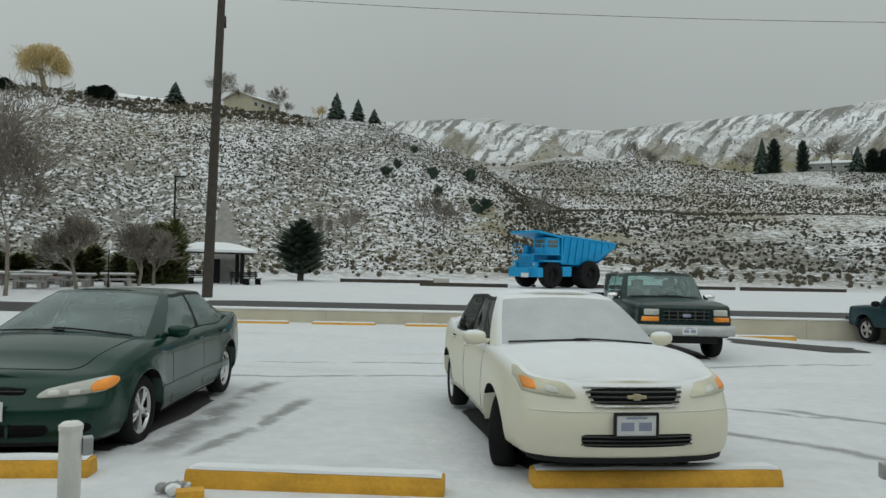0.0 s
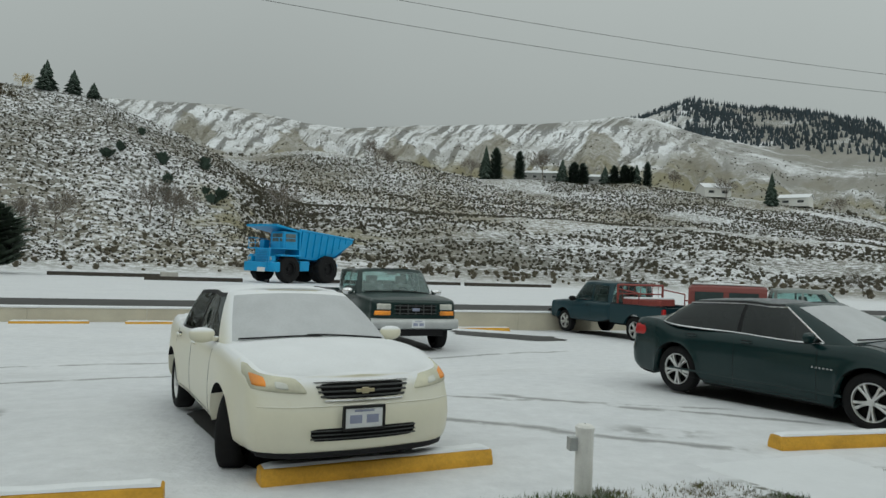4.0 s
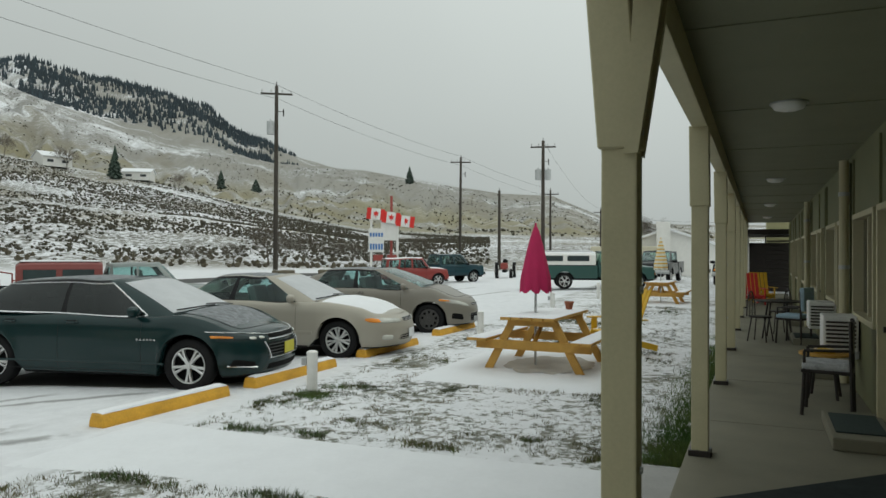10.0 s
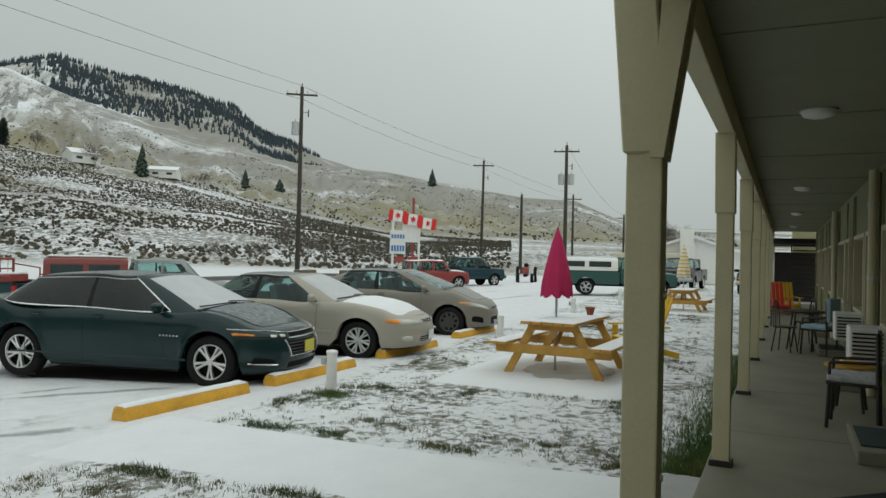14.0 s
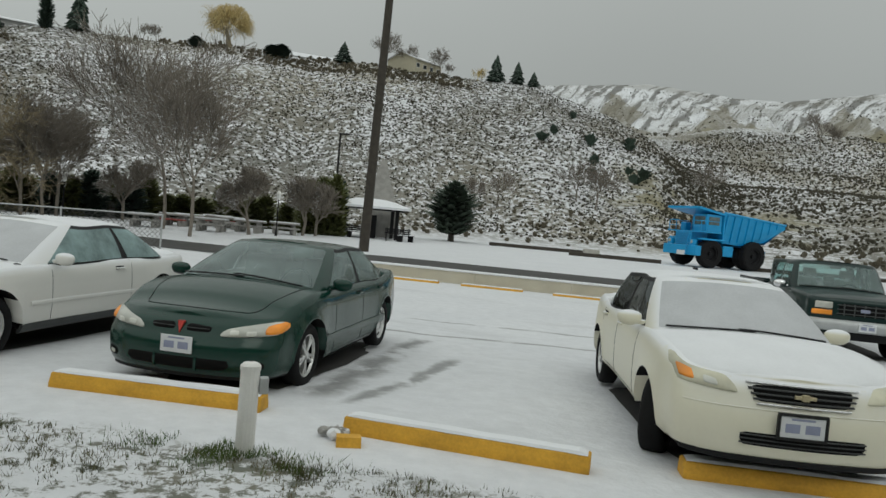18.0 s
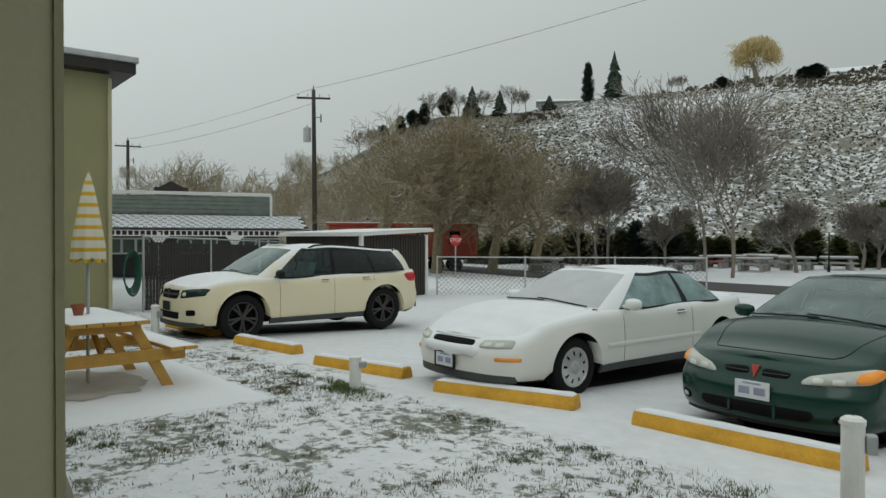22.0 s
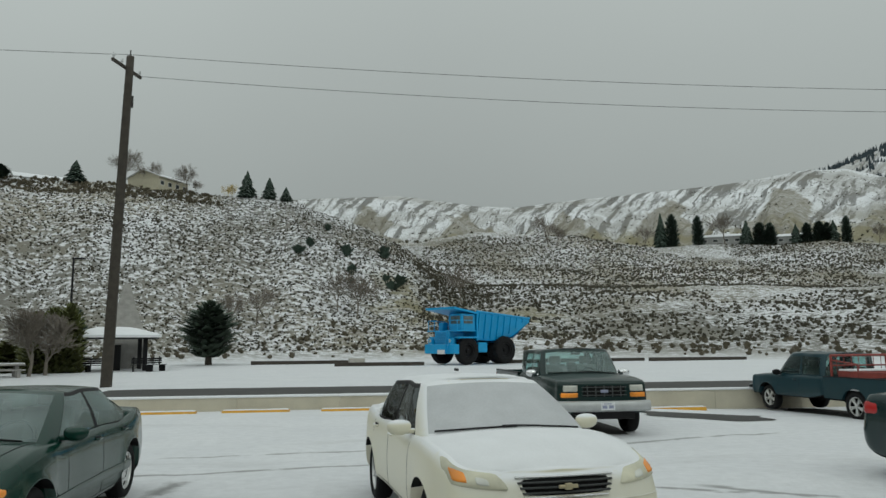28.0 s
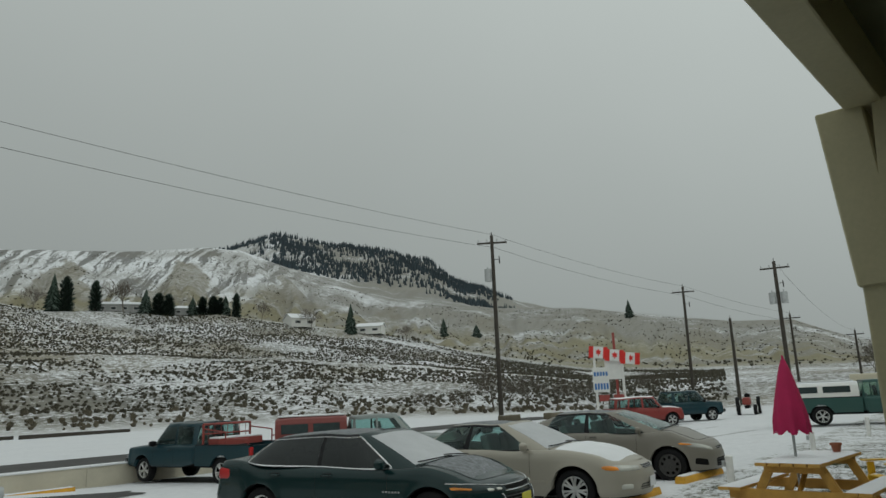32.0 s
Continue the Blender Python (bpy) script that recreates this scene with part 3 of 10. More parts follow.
# ---- parking stops and posts ----
def parking_stop():
    t = thing("parking_stop", pose(0, 0, 0), "yellow painted concrete parking stop topped with snow", "parking stop", "parking stops along the lawn")
    bm = bmesh.new()
    vs = prism(bm, [(-0.11, 0), (0.11, 0), (0.105, 0.06), (0.075, 0.14), (-0.075, 0.14), (-0.105, 0.06)], 'x', -0.95, 0.95)
    bmesh.ops.bevel(bm, geom=list(bm.edges), offset=0.012, segments=1, affect='EDGES')
    part("block", bm, M_YELLOW, t)
    bm = bmesh.new()
    rows = []
    for i in range(30):
        x = -0.93 + 1.86 * i / 29
        h = 0.028 + 0.018 * noise.noise((x * 3, 1, 2))
        w = 0.072 + 0.012 * noise.noise((x * 5, 4, 2))
        e = 0.25 if i in (0, 29) else 1
        rows.append([bm.verts.new((x, y * w, 0.139 + z * h * e)) for y, z in ((-1, 0), (-0.8, 0.7), (0, 1), (0.8, 0.7), (1, 0))])
    grid_faces(bm, rows)
    bmesh.ops.recalc_face_normals(bm, faces=bm.faces)
    part("snow_cap", bm, M_SNOWSOFT, t, "snow on top")
    return t


def place_stops():
    first = parking_stop()
    spots = [(-3.4, 5.82, 4, 1), (-10.6, 4.92, 8, 0.87), (-8.1, 5.07, 14, 0.83), (-5.80, 5.42, 21, 0.86), (-0.7, 5.6, -4, 1), (1.9, 5.86, 4, 1.04), (6.75, 5.5, -7, 0.93), (9.05, 5.27, -5, 1), (11.9, 5.05, -6, 1), (15.2, 4.9, -6, 1), (-13.3, 4.7, 6, 1)]
    for i, (x, y, a, k) in enumerate(spots):
        m = pose(x, y, lot_z(y) - 0.01, 0, 0, a) @ Matrix.Diagonal((k, 1, 1, 1))
        if i == 0:
            first.matrix_world = m
        else:
            copy_thing(first, m)
    bm_spots = [(-5.0, 21.9), (-2.4, 21.95), (0.4, 21.9), (4.2, 21.9), (10.3, 21.7)]
    for x, y in bm_spots:
        c = copy_thing(first, pose(x, y, lot_z(y, x) - 0.075, 0, 0, 1))
        tagged(c, "worn yellow parking stop half buried in snow", group="parking stops by the road wall")


def bollard():
    t = thing("bollard", pose(0, 0, 0), "white painted steel post with an outlet box", "bollard", "white posts along the lawn")
    bm = bmesh.new()
    tube(bm, (0, 0, -0.05), (0, 0, 0.66), 0.065, n=16)
    part("post", bm, M_BOLLARD, t, smooth=False)
    bm = bmesh.new()
    rows = [[bm.verts.new((math.cos(a) * r, math.sin(a) * r, z)) for a in [2 * math.pi * i / 16 for i in range(16)]] for z, r in ((0.645, 0.07), (0.68, 0.07), (0.70, 0.05), (0.71, 0.01))]
    grid_faces(bm, rows, True)
    part("cap", bm, M_BOLLARD, t)
    bm = bmesh.new()
    box(bm, (0.0, 0.095, 0.52), (0.075, 0.06, 0.13), bevel=0.008)
    part("outlet_box", bm, M_STEELWHITE, t, "grey outlet box")
    return t


BOLLARDS = ((-2.09, 4.78), (3.08, 4.73), (8.03, 4.42), (-7.09, 4.38))


def place_bollards():
    first = bollard()
    for i, (x, y, h, a) in enumerate([(-2.09, 4.78, 0.86, -60), (3.08, 4.73, 0.87, 80), (8.03, 4.42, 0.82, 20), (-7.09, 4.38, 0.60, -60), (-12.43, 3.79, 0.95, -60), (13.9, 3.95, 0.9, 20), (20.0, 3.6, 1, 0), (27.5, 3.2, 1, 0)]):
        m = pose(x, y, 0, 0, 0, a) @ Matrix.Diagonal((1, 1, h, 1))
        if i == 0:
            first.matrix_world = m
        else:
            copy_thing(first, m)


place_stops()
place_bollards()

# ---- vehicles ----
def wheel_parts(parent, name_pose, r, wdt, rim_mat, spokes=5, cover=False, steel=False):
    """A wheel at a pose whose +y points outward: tyre, rim with spokes and hub."""
    w = new("wheel")
    w.empty_display_size = 0.1
    w.parent = parent
    w.matrix_basis = name_pose
    n = 36

    def ring_rows(bm, prof):
        return [[bm.verts.new((math.cos(2 * math.pi * i / n) * a, b, math.sin(2 * math.pi * i / n) * a)) for i in range(n)] for a, b in prof]
    bm = bmesh.new()
    rows = ring_rows(bm, [(r * 0.66, wdt * 0.30), (r * 0.69, wdt * 0.44), (r * 0.76, wdt * 0.50), (r * 0.88, wdt * 0.50), (r * 0.955, wdt * 0.44), (r * 0.99, wdt * 0.34), (r, wdt * 0.2), (r, -wdt * 0.2), (r * 0.98, -wdt * 0.4), (r * 0.9, -wdt * 0.5), (r * 0.66, -wdt * 0.45)])
    grid_faces(bm, rows, True)
    bmesh.ops.recalc_face_normals(bm, faces=bm.faces)
    part("tyre", bm, M_RUBBER, w, smooth=True)
    bm = bmesh.new()
    rr = r * 0.68
    rows = ring_rows(bm, [(rr * 1.01, wdt * 0.36), (rr * 0.98, wdt * 0.41), (rr * 0.93, wdt * 0.40), (rr * 0.89, wdt * 0.28), (rr * 0.86, wdt * 0.02), (rr * 0.3, -wdt * 0.04)])
    grid_faces(bm, rows, True)
    cap = bm.verts.new((0, -wdt * 0.04, 0))
    for i in range(n):
        bm.faces.new((rows[-1][i], rows[-1][(i + 1) % n], cap))
    bm.normal_update()
    # the deep inner faces of the rim are coloured as if in shade
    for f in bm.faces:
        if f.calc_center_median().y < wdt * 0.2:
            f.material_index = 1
    if cover or steel:
        # a pressed disc with a ring of holes
        holes = 8 if steel else spokes
        prof = [(rr * 0.93, wdt * 0.36), (rr * 0.80, wdt * 0.36), (rr * 0.58, wdt * 0.42), (rr * 0.36, wdt * 0.43), (rr * 0.2, wdt * 0.40), (rr * 0.02, wdt * 0.40)]
        rows = ring_rows(bm, prof)
        per = n // holes
        for j, (a, b) in enumerate(zip(rows, rows[1:])):
            for i in range(n):
                if j == 1 and i % per < per // 2 + (0 if steel else -1) and i < per * holes:
                    continue
                bm.faces.new((a[i], a[(i + 1) % n], b[(i + 1) % n], b[i]))
    else:
        for k in range(spokes):
            a = 2 * math.pi * k / spokes + 0.3
            for da in (-0.17, 0.17):
                wd = rr * 0.13
                vs = []
                for x, h, yy, tw in ((rr * 0.10, wd * 1.2, 0.37, 0.5), (rr * 0.5, wd * 0.9, 0.385, 0.8), (rr * 0.93, wd * 1.25, 0.36, 1.0)):
                    q = Matrix.Rotation(a + da * tw, 4, 'Y')
                    vs.append([q @ Vector((x, wdt * (yy - 0.03), -h / 2)), q @ Vector((x, wdt * yy, -h / 4)), q @ Vector((x, wdt * yy, h / 4)), q @ Vector((x, wdt * (yy - 0.03), h / 2)), q @ Vector((x, wdt * (yy - 0.22), h / 2)), q @ Vector((x, wdt * (yy - 0.22), -h / 2))])
                grid_faces(bm, [[bm.verts.new(q) for q in row] for row in vs], True)
        tube(bm, (0, wdt * 0.1, 0), (0, wdt * 0.41, 0), rr * 0.24, rr * 0.20, 14)
    bmesh.ops.recalc_face_normals(bm, faces=bm.faces)
    part("rim", bm, [rim_mat, M_SHADEBLACK], w)
    bm = bmesh.new()
    tube(bm, (0, wdt * 0.36, 0), (0, wdt * 0.45, 0), rr * 0.15, rr * 0.12, 14)
    part("hub_cap", bm, rim_mat, w)
    return w


def hermite(x, pts):
    """Smooth curve through a short table of (x, value)."""
    k = len(pts)
    if x <= pts[0][0]:
        return pts[0][1]
    if x >= pts[-1][0]:
        return pts[-1][1]
    i = max(j for j in range(k - 1) if pts[j][0] <= x)

    def slope(j):
        if j == 0 or j == k - 1:
            a, b = (0, 1) if j == 0 else (k - 2, k - 1)
            return (pts[b][1] - pts[a][1]) / (pts[b][0] - pts[a][0])
        d0 = (pts[j][1] - pts[j - 1][1]) / (pts[j][0] - pts[j - 1][0])
        d1 = (pts[j + 1][1] - pts[j][1]) / (pts[j + 1][0] - pts[j][0])
        if d0 * d1 <= 0:
            return 0.0
        return 2 * d0 * d1 / (d0 + d1)
    h = pts[i + 1][0] - pts[i][0]
    t = (x - pts[i][0]) / h
    return (pts[i][1] * (1 + 2 * t) * (1 - t) ** 2 + slope(i) * h * t * (1 - t) ** 2 + pts[i + 1][1] * t * t * (3 - 2 * t) + slope(i + 1) * h * t * t * (t - 1))


def ease(u):
    u = max(0.0, min(1.0, u))
    return u * u * (3 - 2 * u)


class Rail:
    """A curve through points, parametrised by point number; its ends mirror across the car's middle."""

    def __init__(self, pts):
        self.p = [Vector(q) for q in pts]
        a, b = self.p[1].copy(), self.p[-2].copy()
        a.y, b.y = -a.y, -b.y
        self.g = [a] + self.p + [b]
        self.seen = {}

    def at(self, s):
        k = round(float(s), 5)
        if k not in self.seen:
            self.seen[k] = self.curve(k)
        return self.seen[k]

    def curve(self, s):
        s = max(0.0, min(len(self.p) - 1.0, s))
        i = min(int(s), len(self.p) - 2)
        u = s - i
        p0, p1, p2, p3 = self.g[i:i + 4]
        d0, d1, d2 = max(0.02, (p1 - p0).length), max(0.02, (p2 - p1).length), max(0.02, (p3 - p2).length)
        m1 = ((p1 - p0) / d0 * d1 + (p2 - p1) / d1 * d0) / (d0 + d1) * d1
        m2 = ((p2 - p1) / d1 * d2 + (p3 - p2) / d2 * d1) / (d1 + d2) * d1
        return p1 * (1 + 2 * u) * (1 - u) ** 2 + m1 * u * (1 - u) ** 2 + p2 * u * u * (3 - 2 * u) + m2 * u * u * (u - 1)


NOSE_SOFT = [(0, 0), (0.02, 0.35), (0.075, 0.66), (0.20, 0.875), (0.50, 0.97)]
NOSE_ROUND = [(0, 0), (0.03, 0.34), (0.12, 0.64), (0.30, 0.865), (0.62, 0.965)]
NOSE_SQUARE = [(0, 0), (0.012, 0.5), (0.03, 0.82), (0.08, 0.95), (0.30, 0.99)]
TAIL_SOFT = [(0.5, 0.97), (0.2, 0.89), (0.07, 0.70), (0.02, 0.4), (0, 0)]
TAIL_SQUARE = [(0.2, 1.0), (0.08, 0.985), (0.03, 0.93), (0.01, 0.6), (0, 0)]
SIDE = [(0, 0.07), (0.06, 0.03), (0.16, 0.012), (0.38, 0.0), (0.58, 0.0), (0.70, 0.006), (0.80, 0.010), (0.90, 0.024), (0.96, 0.045), (1.0, 0.075)]


class Shell:
    """The lower body: a plan outline drawn up from sill to shoulder, then a crowned top across it."""

    def __init__(self, length, width, wb, front, wheel, top, crown, nose_in, tail_in, nose=NOSE_SOFT, tail=TAIL_SOFT, bottom=0.19, side=SIDE, arches=None, gap=0.06, well=None):
        self.W, self.f = width / 2, wb / 2 + front
        self.b = self.f - length
        self.wb, self.wheel, self.rw = wb, wheel, wheel + gap
        self.top_t, self.crown_t, self.nose_t, self.tail_t, self.side_t = top, crown, nose_in, tail_in, side
        self.bot_t = [(self.b, bottom + 0.12), (self.b + 0.5, bottom + 0.02), (0, bottom), (self.f - 0.5, bottom), (self.f, bottom + 0.02)]
        self.arches = [wb / 2, -wb / 2] if arches is None else arches
        self.well = well
        self.seen = {}
        pts = [(self.f - d, self.W * y) for d, y in nose] + [(0.35, self.W), (-0.35, self.W)] + [(self.b + d, self.W * y) for d, y in tail]
        r = Rail([(x, y, 0) for x, y in pts])
        raw = [r.at(i / 9) for i in range(9 * (len(pts) - 1) + 1)]
        line = [(v.x, max(0.0, v.y)) for v in raw]
        line[0], line[-1] = (self.f, 0.0), (self.b, 0.0)
        marks = [c + self.rw * math.cos(math.pi * i / 18) for c in self.arches for i in range(19)]
        keep = [p for p in line if all(abs(p[0] - q) > 0.018 for q in marks) or p[1] < 0.8 * self.W]
        xs, ys = [p[0] for p in line][::-1], [p[1] for p in line][::-1]
        side_pts = [(q, float(np.interp(q, xs, ys))) for q in marks]
        head = [p for p in keep if p[0] > self.f - 0.02]
        rest = sorted([p for p in keep if p[0] <= self.f - 0.02] + side_pts, key=lambda p: -p[0])
        self.cols = head + rest
        self.line = line
        self.lx, self.ly = np.array(xs), np.array(ys)
        edge = [self.pt(x, y, self.top(x)) for x, y in line]
        self.ex, self.ey = np.array([e[0] for e in edge][::-1]), np.array([e[1] for e in edge][::-1])

    def top(self, x):
        k = round(float(x), 4)
        if k not in self.seen:
            self.seen[k] = hermite(k, self.top_t)
        return self.seen[k]

    def bot(self, x):
        return hermite(x, self.bot_t)

    def pt(self, x, y, z):
        t, b = self.top(x), self.bot(x)
        k = line_at((z - b) / (t - b), self.side_t) / self.W
        wf, wr = ease((x - self.f + 0.85) / 0.85), ease((self.b + 0.7 - x) / 0.7)
        return (x - wf * hermite(z, self.nose_t) + wr * hermite(z, self.tail_t), y * (1 - k), z)

    def side(self, x, z):
        """Half width of the body at a place along its length."""
        y0 = float(np.interp(x, self.lx, self.ly))
        return self.pt(x, y0, z)[1]

    def over(self, x, y):
        """Height of the bonnet, deck or belt surface."""
        ye = float(np.interp(x, self.ex, self.ey))
        v = min(1.0, abs(y) / max(0.05, ye))
        return self.top(float(np.interp(x, self.ex, self.lx))) + hermite(x, self.crown_t) * (1 - v ** 2.3)

    def end_x(self, y, z, rear=False):
        return self.end_pt(y, z, rear)[0]

    def end_pt(self, y, z, rear=False):
        """Where the nose or the tail meets a height and an offset from the middle."""
        half = self.line[::-1] if rear else self.line
        first = max(0, next((i for i, q in enumerate(half) if q[1] >= abs(y)), 0) - 2)
        last = None
        for x0, y0 in half[first:]:
            zz = min(z, self.top(x0) - 0.004)
            p = self.pt(x0, y0, zz)
            if p[1] >= abs(y):
                if last is None or p[1] - last[1] < 1e-6:
                    return p[0], p[2]
                k = max(0.0, min(1.0, (abs(y) - last[1]) / (p[1] - last[1])))
                return last[0] + (p[0] - last[0]) * k, last[2] + (p[2] - last[2]) * k
            last = p
        return last[0], last[2]

    def mesh(self):
        bm = bmesh.new()
        us = [0, 0.04, 0.10, 0.18, 0.28, 0.38, 0.48, 0.58, 0.66, 0.73, 0.80, 0.86, 0.91, 0.95, 0.98, 1.0]
        vs = [-1, -0.97, -0.9, -0.78, -0.6, -0.4, -0.2, 0, 0.2, 0.4, 0.6, 0.78, 0.9, 0.97, 1]
        rows = {1: [], -1: []}
        tops = []
        for x, y in self.cols:
            lo, flare = self.bot(x), 0.0
            for c in self.arches:
                d = abs(x - c)
                if d <= self.rw + 1e-6 and y > 0.7 * self.W:
                    lo = max(lo, self.wheel + math.sqrt(max(0.0, self.rw ** 2 - d * d)))
                if y > 0.7 * self.W:
                    flare = max(flare, 0.014 * ease((self.rw + 0.10 - d) / 0.10))
            t = self.top(x)
            lo = min(lo, t - 0.1)
            for s in (1, -1):
                q = self.pt(x, y, lo)
                row = [bm.verts.new((q[0] - 0.10 * ease((x - self.f + 0.5) / 0.5), s * max(0.0, q[1] - 0.16), lo + 0.015))]
                for u in us:
                    z = lo + (t - lo) * u
                    q = self.pt(x, y, z)
                    row.append(bm.verts.new((q[0], s * (q[1] + (flare * (1 - u) ** 3 if q[1] > 0.3 else 0)), z)))
                rows[s].append(row)
            e = self.pt(x, y, t)
            cr = hermite(e[0], self.crown_t)
            inside = self.well and self.well[1] < e[0] < self.well[0]
            tops.append([bm.verts.new((e[0], v * e[1], t + cr * (1 - abs(v) ** 2.3) - (0.35 if inside and abs(v) < 0.91 else 0))) for v in vs])
        for s in (1, -1):
            grid_faces(bm, rows[s])
        grid_faces(bm, tops)
        bmesh.ops.remove_doubles(bm, verts=bm.verts, dist=0.0012)
        bmesh.ops.recalc_face_normals(bm, faces=bm.faces)
        bm.normal_update()
        # shade painted black on the underside and inside the cabin well
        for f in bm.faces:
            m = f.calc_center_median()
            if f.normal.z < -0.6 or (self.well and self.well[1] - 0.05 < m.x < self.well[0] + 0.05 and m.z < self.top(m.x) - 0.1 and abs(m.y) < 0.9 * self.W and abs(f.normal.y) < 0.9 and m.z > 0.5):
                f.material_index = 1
        return bm


class Cab:
    """The glasshouse: a base outline on the body and a roof outline, with panes between them."""

    def __init__(self, sh, x0, x1, x2, x3, zr, xb, xc, yr=0.69, screen_in=0.15, door=0.42, rear_in=0.10, roof_c=None, roof_b=None, hood_w=0.85, tail_w=0.76, roof_drop=0.045, bulge=0.02, roof_crown=0.035, low=0.0):
        W = sh.W
        yb = lambda x: sh.side(x, sh.top(x)) - 0.012

        def on(x, y):
            return (x, y, sh.over(x, y) - 0.012)
        rc = roof_c if roof_c is not None else x2 + 0.10
        rb = roof_b if roof_b is not None else xb
        xd = x0 - door
        base = [on(x0, 0), on(x0 - screen_in, W * hood_w), (xd, yb(xd), sh.top(xd) - 0.01), (xb, yb(xb), sh.top(xb) - 0.01), (xc, yb(xc), sh.top(xc) - 0.01), on(x3 + rear_in, W * tail_w), on(x3, 0)]
        Y = W * yr
        roof = [(x1, 0, zr - 0.012), (x1 - 0.06, Y * 0.94, zr - roof_drop), (x1 - 0.13, Y, zr - roof_drop - 0.012), (rb, Y + 0.02, zr - roof_drop), (rc, Y, zr - roof_drop - 0.02 - low), (x2 + 0.04, Y * 0.9, zr - roof_drop - 0.015 - low), (x2, 0, zr - 0.03 - low)]
        self.base, self.roof, self.bulge, self.zr, self.rcrown, self.x = Rail(base), Rail(roof), bulge, zr, roof_crown, (x0, x1, x2, x3)

    def at(self, s, t, out=0.0, side=1):
        a, b = self.base.at(s), self.roof.at(s)
        p = a.lerp(b, t)
        e = 0.01
        d = self.base.at(s + e).lerp(self.roof.at(s + e), t) - self.base.at(s - e).lerp(self.roof.at(s - e), t)
        up = b - a
        n = up.cross(d).normalized() if d.length > 1e-6 else Vector((1, 0, 0))
        if n.dot(Vector((p.x - (self.x[1] + self.x[2]) / 2, p.y * 2, 0.2))) < 0:
            n = -n
        p = p + n * (out + self.bulge * 4 * t * (1 - t))
        return Vector((p.x, side * p.y, p.z))

    def roof_at(self, s, v, out=0.0):
        e = self.roof.at(s)
        c = self.rcrown * min(1.0, s / 2, (6 - s) / 2)
        return Vector((e.x, v * e.y, e.z + c * (1 - abs(v) ** 2.4) + out))

    def framing(self, panes, t0, t1, band):
        ss = sorted(set([round(i / 8, 4) for i in range(49)] + [round(q, 4) for p in panes for q in p]))
        ts = [0, t0 * 0.5, t0, 0.3, 0.5, 0.7, t1, 0.5 + t1 / 2, 1]
        bm = bmesh.new()
        for side in (1, -1):
            g = [[bm.verts.new(self.at(s, t, 0, side)) for t in ts] for s in ss]
            for i in range(len(ss) - 1):
                m = (ss[i] + ss[i + 1]) / 2
                for j in range(len(ts) - 1):
                    tm = (ts[j] + ts[j + 1]) / 2
                    if t0 < tm < t1 and any(a < m < b for a, b in panes):
                        continue
                    f = bm.faces.new((g[i][j], g[i + 1][j], g[i + 1][j + 1], g[i][j + 1]))
                    if band and band[0] < m < band[1]:
                        f.material_index = 1
        vs = [-1, -0.95, -0.85, -0.65, -0.35, 0, 0.35, 0.65, 0.85, 0.95, 1]
        grid_faces(bm, [[bm.verts.new(self.roof_at(s, v)) for v in vs] for s in ss])
        bmesh.ops.remove_doubles(bm, verts=bm.verts, dist=0.0015)
        bmesh.ops.recalc_face_normals(bm, faces=bm.faces)
        return bm

    def pane(self, a, b, t0, t1, out=0.002, mirror=False, side=1, ns=12, nt=8):
        bm = bmesh.new()
        if mirror:
            cols = [(abs(q), 1 if q >= 0 else -1) for q in np.linspace(-b, b, 2 * ns + 1)] if a == 0 else [(6 - abs(q), 1 if q >= 0 else -1) for q in np.linspace(-(6 - a), 6 - a, 2 * ns + 1)]
        else:
            cols = [(q, side) for q in np.linspace(a, b, ns + 1)]
        grid_faces(bm, [[bm.verts.new(self.at(s, t, out, sd)) for t in np.linspace(t0, t1, nt + 1)] for s, sd in cols])
        bmesh.ops.recalc_face_normals(bm, faces=bm.faces)
        return bm


def clear_glass(name, tint, gloss=1.45, haze=0.0, hazecol=(0.5, 0.55, 0.55)):
    """Thin glass: see-through with a tint, a film of frost, dust or painted sheen, and a real reflection."""
    m, n, l, p = nodes_of(name)
    out = n["Material Output"]
    tr, gl, fr, mx = n.new("ShaderNodeBsdfTransparent"), n.new("ShaderNodeBsdfGlossy"), n.new("ShaderNodeFresnel"), n.new("ShaderNodeMixShader")
    tr.inputs["Color"].default_value = (*tint, 1)
    gl.inputs["Roughness"].default_value = 0.03
    gl.inputs["Color"].default_value = (0.9, 0.95, 0.95, 1)
    fr.inputs["IOR"].default_value = gloss
    film, df = n.new("ShaderNodeMixShader"), n.new("ShaderNodeBsdfDiffuse")
    df.inputs["Color"].default_value = (*hazecol, 1)
    v = coords(n, l)
    l.new(ramp(n, l, noise_at(n, l, v, 2.5, 6, 0.65), [(0.3, haze * 0.5), (0.7, min(1.0, haze * 1.6))]), film.inputs[0])
    l.new(tr.outputs[0], film.inputs[1])
    l.new(df.outputs[0], film.inputs[2])
    l.new(fr.outputs[0], mx.inputs[0])
    l.new(film.outputs[0], mx.inputs[1])
    l.new(gl.outputs[0], mx.inputs[2])
    l.new(mx.outputs[0], out.inputs[0])
    return m


